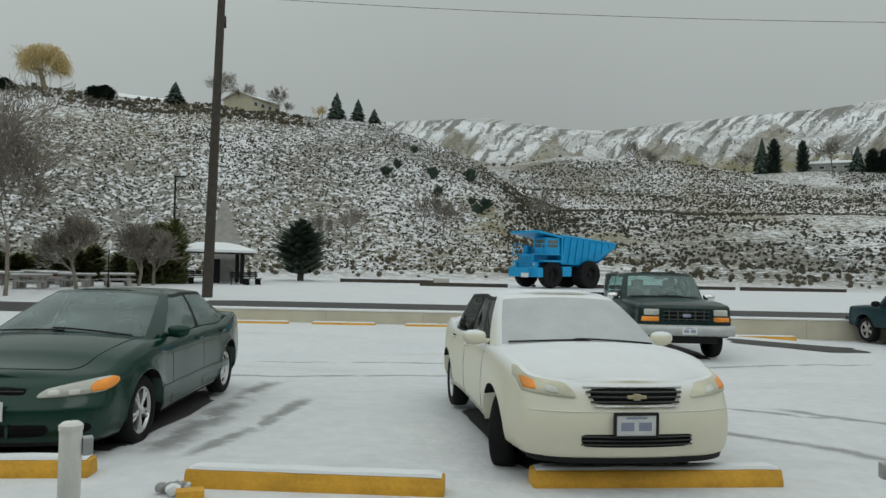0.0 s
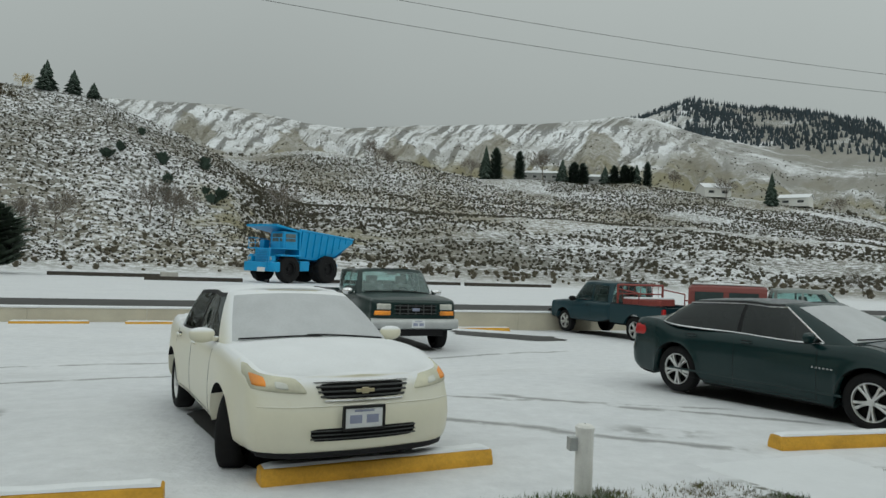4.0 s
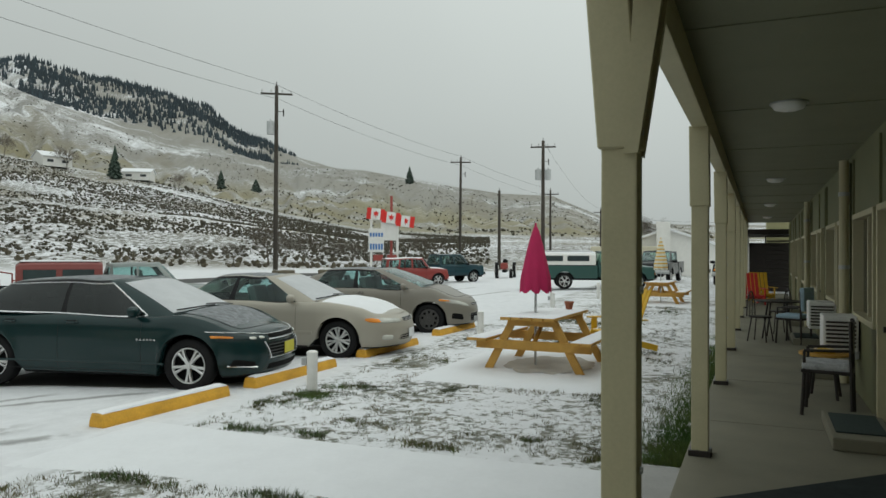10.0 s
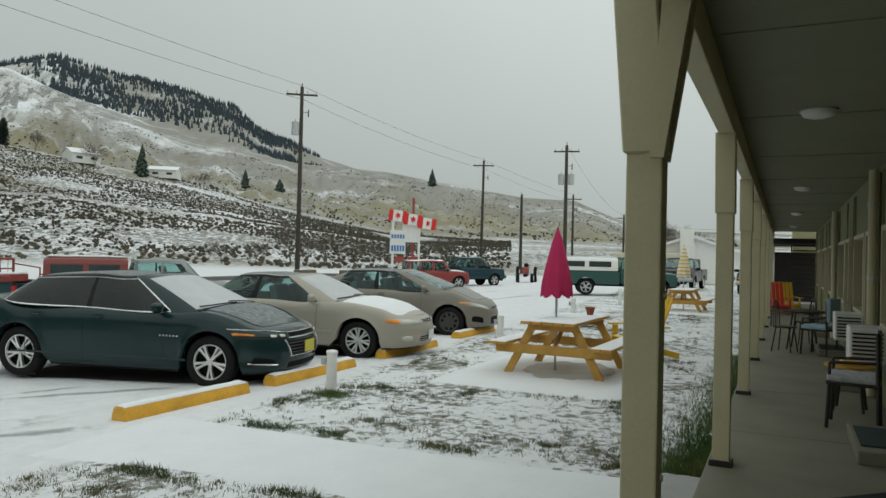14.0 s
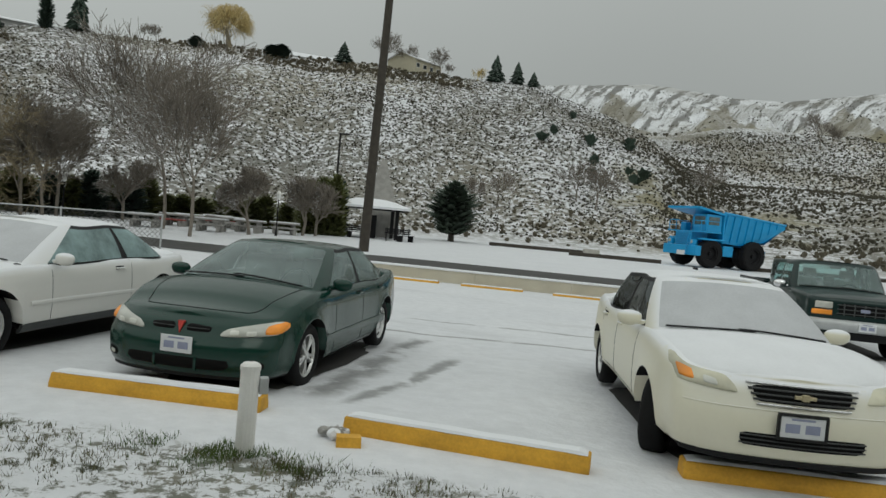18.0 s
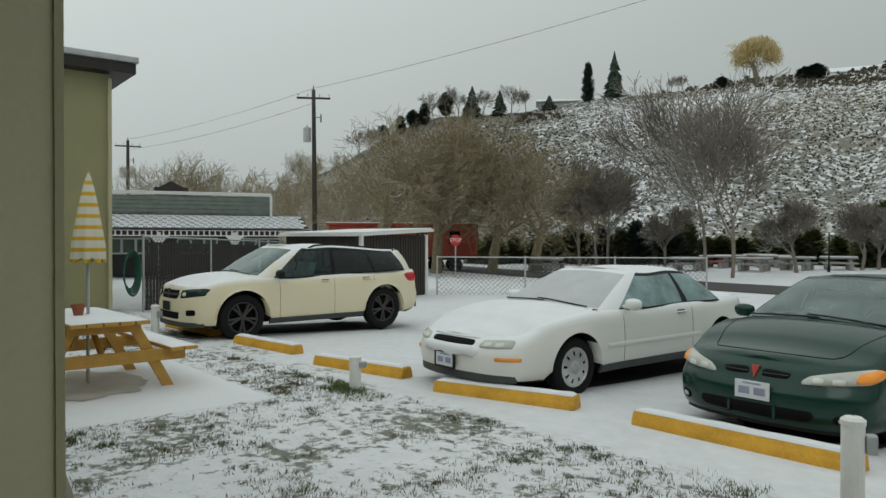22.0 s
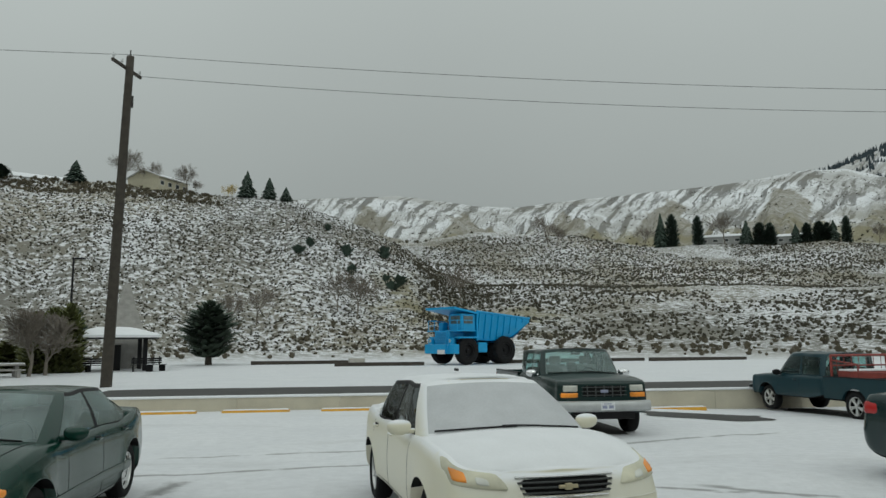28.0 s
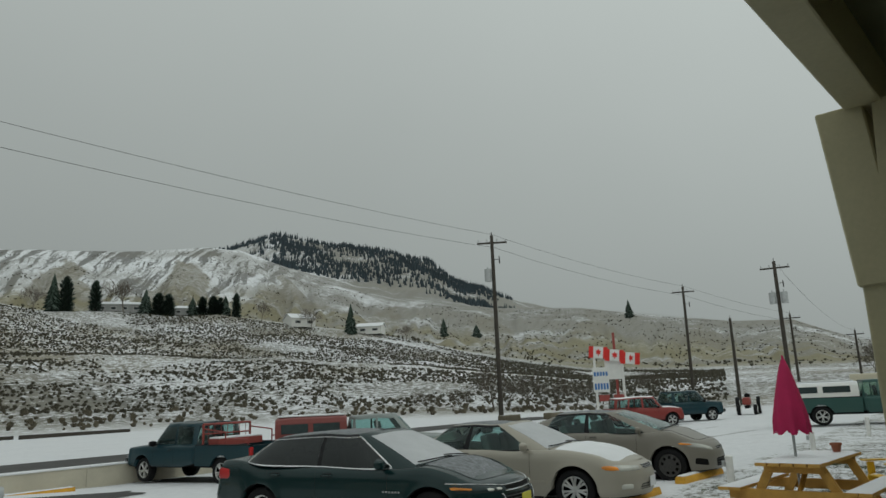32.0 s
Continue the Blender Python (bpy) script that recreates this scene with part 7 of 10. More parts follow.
        box(bm, (0, 0, 0.10), (0.17, 0.17, 0.05), bevel=0.006)
        part("base_plate", bm, M_BRONZE, p)
        for z in (2.12, 1.55, 0.9):
            bm = bmesh.new()
            tube(bm, (-0.02, -0.07, z), (-0.02, -0.08, z), 0.016, 0.012, 8)
            part("bolt", bm, M_STEELWHITE, p)
        return p
    first = None
    for u in (-3.4, 0, 3.4, 6.8, 10.2, 13.6, 17.0, 20.4):
        m = MOTEL @ pose(u, 0.08 if u < -1 else 0.05, 0)
        if u < -1:
            one_post(m)
        elif first is None:
            first = one_post(m, 0.15)
        else:
            copy_thing(first, m)
    fin = thing("wall_partition", pose(0, 0, 0), "olive partition wall closing the end of the porch", "wall", kind="structure")
    bm = bmesh.new()
    box(bm, (-1.64, -0.10, 1.36), (0.14, 1.17, 2.72), bevel=0.006)
    part("wall_panel", bm, M_FIN, fin)
    bm = bmesh.new()
    box(bm, (-1.64, 0.484, 1.36), (0.15, 0.014, 2.72))
    part("edge_trim", bm, M_CREAM, fin)
    def roof_left(bm):
        box(bm, ((U0 + PORCH0) / 2, WALL_V - 3.1, SOFFIT + 0.25), (PORCH0 - U0, 6.0, 0.3))
    motel_part("roof_rooms", roof_left, M_SNOW, "flat roof over the end rooms", "roof")
    # soffit lamps
    def lamp(m):
        p = thing("soffit_lamp", m, "round white flush lamp on the soffit", "ceiling light", "lamps along the walkway")
        bm = bmesh.new()
        rows = [[bm.verts.new((math.cos(2 * math.pi * i / 20) * r, math.sin(2 * math.pi * i / 20) * r, z)) for i in range(20)] for r, z in ((0.13, 0), (0.13, -0.02), (0.11, -0.05), (0.06, -0.065), (0.01, -0.07))]
        grid_faces(bm, rows, True)
        bmesh.ops.recalc_face_normals(bm, faces=bm.faces)
        part("diffuser", bm, M_WHITEPL, p, smooth=True)
        bm = bmesh.new()
        tube(bm, (0, 0, 0.02), (0, 0, -0.012), 0.145, n=20)
        part("rim", bm, M_STEELWHITE, p)
        return p
    l0 = lamp(MOTEL @ pose(0.3, -0.60, SOFFIT + 0.02))
    for u in (6.6, 12.9, 19.2, -6.4):
        copy_thing(l0, MOTEL @ pose(u, -0.62, SOFFIT + 0.02))
    # drain pipes on the wall
    def pipe(m):
        p = thing("drain_pipe", m, "cream drain pipe fixed to the motel wall", "pipe", "drain pipes on the wall")
        bm = bmesh.new()
        tube(bm, (0, 0.07, 0.1), (0, 0.07, 2.84), 0.055, n=12)
        part("tube", bm, M_CREAM, p)
        for z in (0.5, 1.5, 2.4):
            bm = bmesh.new()
            tube(bm, (0, 0.07, z), (0, 0.07, z + 0.05), 0.064, n=12)
            part("clamp", bm, M_STEELWHITE, p)
        return p
    p0 = pipe(MOTEL @ pose(0.35, WALL_V + 0.02, 0))
    for u in (4.0, 11.5):
        copy_thing(p0, MOTEL @ pose(u, WALL_V + 0.02, 0))


build_motel()


def wing():
    """The two-storey end of the motel that stands forward at its far end."""
    w = thing("wall_wing", pose(0, 0, 0), "olive stucco two-storey motel wing with a flat overhanging roof", "building", kind="structure")
    bm = bmesh.new()
    box(bm, (-23.3, -2.0, 2.65), (12.0, 12.5, 5.3), bevel=0.01)
    part("wall_block", bm, M_OLIVE, w)
    bm = bmesh.new()
    box(bm, (-23.3, -1.95, 5.42), (12.8, 13.3, 0.24), bevel=0.01)
    part("roof_slab", bm, M_BRONZE, w, "dark overhanging roof edge")
    bm = bmesh.new()
    box(bm, (-23.3, -1.95, 5.60), (12.9, 13.4, 0.14), bevel=0.03)
    part("roof_cap", bm, M_STEELWHITE, w, "pale metal roof edge")
    bm = bmesh.new()
    box(bm, (-17.26, 4.23, 2.6), (0.10, 0.08, 5.2), bevel=0.01)
    part("corner_trim", bm, M_CREAM, w)


wing()


# ---- poles, wires ----
def utility_pole(x, y, z0, top, label, lean=(0, 0), arm=True, box_at=None, ang=60, r=0.15, second=True):
    p = thing("utility_pole", pose(x, y, z0), label, "utility pole", "utility poles")
    h = top - z0
    bm = bmesh.new()
    n = 10
    rows = [[bm.verts.new((lean[0] * s + math.cos(2 * math.pi * i / n) * r * (1 - 0.32 * s), lean[1] * s + math.sin(2 * math.pi * i / n) * r * (1 - 0.32 * s), h * s - 0.2 * (1 - s))) for i in range(n)] for s in [k / 10 for k in range(11)]]
    grid_faces(bm, rows, True)
    bm.faces.new(rows[-1])
    bmesh.ops.recalc_face_normals(bm, faces=bm.faces)
    part("shaft", bm, M_POLE, p, smooth=True)
    c = Matrix.Rotation(radians(ang), 4, 'Z')
    o = Vector((lean[0], lean[1], 0))
    if arm:
        bm = bmesh.new()
        box(bm, (0, 0.14, h - 0.55), (2.3, 0.11, 0.13), Matrix.Translation(o) @ c, 0.01)
        part("cross_arm", bm, M_POLE, p)
        for k in (-1.05, -0.4, 0.4, 1.05):
            bm = bmesh.new()
            a = o + c @ Vector((k, 0.14, h - 0.49))
            tube(bm, a, a + Vector((0, 0, 0.12)), 0.02, n=6)
            tube(bm, a + Vector((0, 0, 0.1)), a + Vector((0, 0, 0.24)), 0.055, 0.03, 8)
            part("insulator", bm, M_STEELWHITE, p)
        if second:
            bm = bmesh.new()
            a = o + c @ Vector((0.0, 0.0, h - 1.9))
            tube(bm, a, a + c @ Vector((0.55, 0.1, 0.05)), 0.025, n=6)
            tube(bm, a + c @ Vector((0.5, 0.1, -0.3)), a + c @ Vector((0.5, 0.1, 0.25)), 0.05, 0.04, 8)
            part("bracket", bm, M_BRONZE, p)
    if box_at:
        for dx in box_at:
            bm = bmesh.new()
            a = o * 0.8 + c @ Vector((dx, -0.1, h - 3.6))
            tube(bm, a, a + Vector((0, 0, 0.95)), 0.27, n=14)
            tube(bm, a + Vector((0, 0, 0.95)), a + Vector((0, 0, 1.15)), 0.06, 0.04, 8)
            part("transformer", bm, M_STEELWHITE, p, "grey transformer can")
    bm = bmesh.new()
    tube(bm, (lean[0], lean[1], h - 0.05), (lean[0], lean[1], h + 0.3), 0.03, n=6)
    part("top_pin", bm, M_BRONZE, p)
    return Vector((x + lean[0], y + lean[1], top))


def wire(a, b, sag, name="overhead_wire", r=0.011):
    bm = bmesh.new()
    pts = []
    for i in range(25):
        t = i / 24
        pts.append(Vector(a).lerp(Vector(b), t) - Vector((0, 0, sag * 4 * t * (1 - t))))
    side = (Vector(b) - Vector(a)).cross(Vector((0, 0, 1))).normalized() * r
    up_r = Vector((0, 0, r))
    rows = [[bm.verts.new(p + o) for o in (side, up_r, -side, -up_r)] for p in pts]
    grid_faces(bm, rows, True)
    bmesh.ops.recalc_face_normals(bm, faces=bm.faces)
    return tagged(part(name, bm, M_BLACK, None, "thin dark overhead wire between poles"), category="wire", group="overhead wires")


def poles():
    d = "weathered brown timber utility pole with a cross arm"
    m = utility_pole(-9.9, 33.0, flat_z(-9.9, 33), 14.6, "tall dark timber utility pole beside the road", (0.35, -0.2), ang=75, second=True, r=0.25)
    a1 = utility_pole(46.2, 28.7, -0.1, 14.0, "weathered timber utility pole with a transformer can", (0.05, 0), box_at=(-0.42,), ang=-60, r=0.19)
    a2 = utility_pole(76.7, 24.0, 0, 12.5, d, (0.3, 0), ang=-70, r=0.18)
    a3 = utility_pole(65.0, 12.4, 0, 12.0, "weathered timber utility pole with two transformer cans", (0, 0), box_at=(-0.45, 0.45), ang=-80, r=0.2)
    a4 = utility_pole(80.8, 20.5, 0, 9.0, "plain timber pole without a cross arm", arm=False, r=0.2)
    a5 = utility_pole(99.0, 17.8, 0, 10.5, d, ang=-80, r=0.18)
    a6 = utility_pole(119.0, 13.1, 0, 9.0, d, ang=-80, r=0.2)
    l1 = utility_pole(-44.3, 23.7, -0.1, 12.0, "weathered timber utility pole with a transformer can", (-0.25, 0), box_at=(-0.45,), ang=60, r=0.19)
    l2 = utility_pole(-73.0, 18.9, 0, 11.2, "weathered timber utility pole with two transformer cans", box_at=(-0.45, 0.45), ang=75, r=0.2)
    for k, (u, v) in enumerate(((m, a1), (a1, a2), (a2, a5), (m, l1), (l1, l2))):
        long = (v - u).length
        wire(u + Vector((0, 0, 0.1)), v + Vector((0, 0, 0.1)), long * 0.012)
        if k != 3:
            wire(u + Vector((0.3, 0, -0.9)), v + Vector((0.3, 0, -0.9)), long * 0.014)
    wire(a3, a6, 1.2)
    wire(a6 + Vector((0, 0, -1)), Vector((90, -12, 5.5)), 0.6)


poles()


# ---- blue mine dump truck in the park ----
M_BLUE = plain("bright_blue_paint", (0.012, 0.30, 0.60), 0.45, 0.12, 1.5, 0.1, snow=0.12)
# the same blue with shade put into the colour, for radiator and body floor
M_BLUEDARK = plain("shaded_blue_panel", (0.012, 0.18, 0.40), 0.5, 0.15, 2, 0.1)


def big_wheel(t, m, r, w):
    k = new("wheel")
    k.parent = t
    k.matrix_basis = m
    bm = bmesh.new()
    n = 30
    prof = [(r * 0.5, w * 0.30), (r * 0.56, w * 0.46), (r * 0.86, w * 0.5), (r * 0.97, w * 0.42), (r, w * 0.3), (r, -w * 0.3), (r * 0.95, -w * 0.45), (r * 0.5, -w * 0.5)]
    rows = [[bm.verts.new((math.cos(2 * math.pi * i / n) * a * (1.0 if (i % 2 or q not in (3, 4, 5)) else 0.965), b, math.sin(2 * math.pi * i / n) * a * (1.0 if (i % 2 or q not in (3, 4, 5)) else 0.965))) for i in range(n)] for q, (a, b) in enumerate(prof)]
    grid_faces(bm, rows, True)
    bmesh.ops.recalc_face_normals(bm, faces=bm.faces)
    part("tyre", bm, M_RUBBER, k)
    bm = bmesh.new()
    rows = [[bm.verts.new((math.cos(2 * math.pi * i / n) * a, b, math.sin(2 * math.pi * i / n) * a)) for i in range(n)] for a, b in ((r * 0.52, w * 0.36), (r * 0.46, w * 0.38), (r * 0.40, w * 0.1), (r * 0.16, w * 0.12), (r * 0.14, w * 0.3), (0.02, w * 0.32))]
    grid_faces(bm, rows, True)
    bmesh.ops.recalc_face_normals(bm, faces=bm.faces)
    part("rim", bm, M_BLACK, k)


def dump_truck(m):
    t = thing("dump_truck", m, "bright blue mine dump truck with huge black tyres on snow", "dump truck")
    def add(name, c, s, mat=None, bev=0.03, label="", mm=None):
        bm = bmesh.new()
        box(bm, c, s, mm, bev)
        return part(name, bm, mat or M_BLUE, t, label)
    # x forward, y left
    for y in (0.55, -0.55):
        add("chassis_rail", (-0.6, y, 1.35), (7.2, 0.3, 0.5))
    for s in (1, -1):
        big_wheel(t, pose(2.20, s * 1.45, 1.10, 0, 0, 0 if s > 0 else 180), 1.10, 0.66)
        big_wheel(t, pose(-1.95, s * 1.55, 1.14, 0, 0, 0 if s > 0 else 180), 1.14, 0.62)
        big_wheel(t, pose(-1.95, s * 0.88, 1.14, 0, 0, 0 if s > 0 else 180), 1.14, 0.6)
    add("front_axle", (2.20, 0, 1.10), (0.3, 2.4, 0.3), M_BLACK)
    add("rear_axle", (-1.95, 0, 1.14), (0.6, 2.2, 0.6), M_BLACK)
    add("front_bumper", (3.55, 0, 1.25), (0.55, 3.6, 0.75), bev=0.06)
    add("bonnet", (2.75, 0, 2.15), (1.6, 1.7, 1.1), bev=0.06)
    add("radiator_grille", (3.57, 0, 2.1), (0.08, 1.35, 0.95), M_BLUEDARK)
    for k in range(7):
        add("grille_slat", (3.63, 0, 1.72 + 0.13 * k), (0.05, 1.3, 0.05), bev=0.008)
    for s in (1, -1):
        add("lamp_box", (3.6, s * 1.2, 1.85), (0.3, 0.5, 0.45), bev=0.04)
        bm = bmesh.new()
        tube(bm, (3.75, s * 1.2, 1.88), (3.80, s * 1.2, 1.88), 0.13, n=14)
        part("headlamp", bm, M_LAMP, t)
        add("fender", (2.2, s * 1.5, 2.15), (2.1, 0.75, 0.14), bev=0.04)
        add("side_tank", (0.6, s * 1.35, 1.35), (1.0, 0.7, 0.8), bev=0.08)
        add("platform", (2.5, s * 1.25, 2.68), (2.1, 1.1, 0.09), bev=0.01)
        for x in (3.45, 2.8):
            bm = bmesh.new()
            tube(bm, (x, s * 1.75, 2.7), (x, s * 1.75, 3.5), 0.03, n=6)
            part("rail_post", bm, M_BLUE, t)
        bm = bmesh.new()
        tube(bm, (3.45, s * 1.75, 3.5), (1.6, s * 1.75, 3.5), 0.03, n=6)
        tube(bm, (3.45, s * 1.75, 3.5), (3.45, s * 0.7, 3.5), 0.03, n=6)
        tube(bm, (3.45, s * 1.75, 3.1), (3.45, s * 0.7, 3.1), 0.025, n=6)
        part("hand_rail", bm, M_BLUE, t)
    # ladder by the radiator
    for y in (0.85, 1.15):
        bm = bmesh.new()
        tube(bm, (3.95, y, 0.9), (3.72, y, 2.7), 0.03, n=6)
        part("ladder_side", bm, M_BLUE, t)
    for k in range(5):
        bm = bmesh.new()
        tube(bm, (3.92 - 0.045 * k, 0.85, 1.05 + 0.36 * k), (3.92 - 0.045 * k, 1.15, 1.05 + 0.36 * k), 0.025, n=6)
        part("ladder_rung", bm, M_BLUE, t)
    # cab on the left side, with windows
    cab = add("cab", (2.15, 0.95, 3.35), (1.5, 1.35, 1.35), bev=0.05)
    for c, s in (((2.91, 0.95, 3.55), (0.03, 1.1, 0.62)), ((2.15, 1.635, 3.55), (1.0, 0.03, 0.6)), ((2.15, 0.265, 3.55), (1.0, 0.03, 0.6)), ((1.39, 0.95, 3.55), (0.03, 1.0, 0.5))):
        bm = bmesh.new()
        box(bm, c, s, bevel=0.008)
        part("cab_window", bm, M_GLASSLT, cab)
    add("air_cleaner", (2.4, -1.1, 3.05), (0.6, 0.6, 0.7), bev=0.12)
    add("exhaust_box", (1.6, -0.6, 3.0), (0.7, 0.8, 0.6), bev=0.05)
    # dump body: floor rising to the tail, ribbed sides, canopy
    bm = bmesh.new()
    side = [(1.15, 1.95), (1.25, 4.2), (-4.9, 3.75), (-4.95, 3.45), (-3.2, 2.25), (-0.6, 1.85)]
    for s in (1, -1):
        vo = [bm.verts.new((x, s * (1.72 if z > 2.6 else 1.35), z)) for x, z in side]
        vi = [bm.verts.new((x, s * (1.60 if z > 2.6 else 1.25), z)) for x, z in side]
        bm.faces.new(vo)
        bm.faces.new(vi[::-1])
        for i in range(6):
            j = (i + 1) % 6
            bm.faces.new((vo[i], vo[j], vi[j], vi[i]))
    bmesh.ops.recalc_face_normals(bm, faces=bm.faces)
    body = part("dump_body", bm, M_BLUE, t)
    bm = bmesh.new()
    pts = [(1.15, 1.95), (-0.6, 1.85), (-3.2, 2.25), (-4.95, 3.45)]
    rows = [[bm.verts.new((x, y, z)) for y in (-1.5, 1.5)] for x, z in pts] 
    grid_faces(bm, rows)
    rows = [[bm.verts.new((x, y, z - 0.12)) for y in (-1.5, 1.5)] for x, z in pts]
    grid_faces(bm, rows)
    bmesh.ops.recalc_face_normals(bm, faces=bm.faces)
    part("body_floor", bm, M_BLUEDARK, body)
    bm = bmesh.new()
    box(bm, (1.2, 0, 3.05), (0.14, 3.4, 2.3), bevel=0.02)
    part("head_board", bm, M_BLUE, body)
    for s in (1, -1):
        for k in range(8):
            x = 0.95 - 0.72 * k
            zt = 4.15 - 0.073 * (1.25 - x)
            zb = 2.05 if x > -2 else 2.05 + 0.62 * (-2 - x)
            bm = bmesh.new()
            vs = box(bm, (x, s * 1.70, (zt + zb) / 2), (0.13, 0.26, zt - zb), bevel=0.01)
            for v in bm.verts:
                v.co.y += s * (v.co.z - zt) * 0.16
            part("body_rib", bm, M_BLUE, body)
        bm = bmesh.new()
        tube(bm, (1.3, s * 1.74, 4.22), (-4.95, s * 1.74, 3.76), 0.10, 0.09, 8)
        part("top_rail", bm, M_BLUE, body)
    bm = bmesh.new()
    vs = [(1.15, -1.8, 4.15), (1.15, 1.8, 4.15), (3.75, 1.75, 4.55), (3.75, -1.75, 4.55)]
    a = [bm.verts.new(v) for v in vs]
    b = [bm.verts.new((v[0], v[1], v[2] - 0.16)) for v in vs]
    bm.faces.new(a)
    bm.faces.new(b[::-1])
    for i in range(4):
        bm.faces.new((a[i], a[(i + 1) % 4], b[(i + 1) % 4], b[i]))
    bmesh.ops.recalc_face_normals(bm, faces=bm.faces)
    part("canopy", bm, M_BLUE, body, "blue canopy over the cab")
    add("name_board", (3.86, 0.3, 1.02), (0.04, 0.9, 0.34), M_WHITEPL, 0.006, "white sign on the bumper")
    return t


dump_truck(pose(10.9, 59.2, hill_z(10.9, 59.2) + 0.02, 0, 0, -147))


def truck_bed():
    t = thing("track_bed", pose(0, 0, 0), "dark timber edging and rails lying in the snow", "timber")
    for k, (x, y, L, a) in enumerate([(3.0, 57.0, 7, 2), (-3, 63, 9, 4), (16, 60, 6, 2), (22, 61, 9, 1), (31, 60, 9, 0)]):
        bm = bmesh.new()
        box(bm, (0, 0, 0.12), (L, 0.3, 0.34), bevel=0.02)
        o = part("beam", bm, M_POLE, t)
        o.matrix_basis = pose(x, y, hill_z(x, y), 0, 0, a)
    b = thing("concrete_block", pose(1.2, 57.2, hill_z(1.2, 57.2), 0, 0, 8), "squat concrete block in the snow", "block")
    bm = bmesh.new()
    box(bm, (0, 0, 0.3), (1.2, 0.7, 0.62), bevel=0.04)
    part("block", bm, M_CONCRETE, b)


truck_bed()


# ---- trees ----
def branch_tree(seed, height, spread, levels=5, trunk=0.16, droop=0.0, mat=None, up=0.35, fork=3, lean=0.0, rmin=0.013):
    """Trunk and crown of a leafless tree: tapered limbs that fork down to thin twigs. Returns two bmeshes."""
    rnd = random.Random(seed)
    bt, bc = bmesh.new(), bmesh.new()

    def grow(bm, p, d, length, r, level):
        segs = 3 if level < 2 else 2
        for s in range(segs):
            d2 = (d + Vector((rnd.uniform(-1, 1), rnd.uniform(-1, 1), rnd.uniform(-0.4, 0.6))) * 0.16 + Vector((0, 0, up * 0.10 - droop * (0.10 * level)))).normalized()
            q = p + d2 * length / segs
            r2 = max(rmin, r * (0.86 if level < 2 else 0.78))
            tube(bm, p, q, r, r2, 6 if level < 2 else (4 if level < 4 else 3), caps=False)
            if level < levels and (s > 0 or level > 0):
                k = fork if s == segs - 1 else (2 if level > 0 else 1)
                for _ in range(k):
                    ang = rnd.uniform(0, 2 * math.pi)
                    side = d2.orthogonal().normalized()
                    side.rotate(Matrix.Rotation(ang, 3, d2))
                    nd = (d2 * (1 - spread * rnd.uniform(0.55, 1)) + side * spread * rnd.uniform(0.7, 1.1)).normalized()
                    grow(bc if level >= 1 else bm, q, nd, length * rnd.uniform(0.58, 0.8), max(rmin, r2 * rnd.uniform(0.5, 0.68)), level + 1)
            p, d, r = q, d2, r2
    grow(bt, Vector((0, 0, -0.1)), Vector((lean, 0, 1)).normalized(), height * 0.36, trunk, 0)
    top = max((v.co.z for v in bc.verts), default=1)
    k = height / max(top, 0.1)
    for b in (bt, bc):
        bmesh.ops.scale(b, vec=(k, k, k), verts=b.verts)
    return bt, bc


def bare_tree(m, seed, height, label, mat=None, **kw):
    t = thing("bare_tree", m, label, "tree", kw.pop("group", "leafless trees"))
    bt, bc = branch_tree(seed, height, kw.pop("spread", 0.5), **kw)
    part("trunk", bt, mat or M_TWIG, t)
    part("crown", bc, mat or M_TWIG, t, "bare branching twigs")
    return t


def conifer(m, seed, height, radius, label, mat=None, kind="fir", category="tree"):
    rnd = random.Random(seed)
    t = thing("conifer_tree", m, label, category, "evergreen trees")
    bm = bmesh.new()
    tube(bm, (0, 0, -0.3), (0, 0, height * 0.9), radius * 0.11 + 0.04, 0.02, 7)
    part("trunk", bm, M_POLE, t)
    bm = bmesh.new()
    n = 320
    for i in range(n):
        s = (i + rnd.random()) / n
        if kind == "fir":
            z = height * (0.06 + 0.94 * s)
            rr = radius * (1 - s) ** 0.75 * rnd.uniform(0.45, 1.2) + 0.05
        elif kind == "cedar":
            z = height * (0.02 + 0.98 * s)
            rr = radius * (1 - s ** 3) ** 0.5 * rnd.uniform(0.8, 1.1) + 0.03
        else:
            z = height * (0.16 + 0.84 * s)
            rr = radius * math.sin(math.pi * min(1, 0.12 + 0.88 * s)) ** 0.65 * rnd.uniform(0.75, 1.12) + 0.05
        a = rnd.uniform(0, 2 * math.pi)
        w = 0.30 * rr + 0.09 * radius
        d = Vector((math.cos(a), math.sin(a), 0))
        q = Vector((-d.y, d.x, 0))
        o = Vector((0, 0, z))
        dz = height * 0.05 if kind == "fir" else -height * 0.05
        tip = o + d * rr + Vector((0, 0, -dz))
        mid = o + d * rr * 0.55 + Vector((0, 0, dz * 0.35))
        a1, a2 = mid + q * w * 0.5, mid - q * w * 0.5
        up_ = mid + Vector((0, 0, height * 0.035))
        vs = [bm.verts.new(v) for v in (o + Vector((0, 0, height * 0.03)), a1, tip, a2, up_, o - Vector((0, 0, height * 0.04)))]
        for f in ((0, 1, 4), (1, 2, 4), (2, 3, 4), (3, 0, 4), (5, 2, 1), (5, 3, 2)):
            bm.faces.new([vs[k] for k in f])
    part("crown", bm, mat or M_FIR, t, "dense dark needled boughs")
    return t


def on_hill(az, d):
    x, y = -math.sin(radians(az)) * d, math.cos(radians(az)) * d
    return x, y, hill_z(x, y)


def at_hill(az, d, dz=0.0, rz=0.0):
    x, y, z = on_hill(az, d)
    return pose(x, y, z + dz, 0, 0, rz)


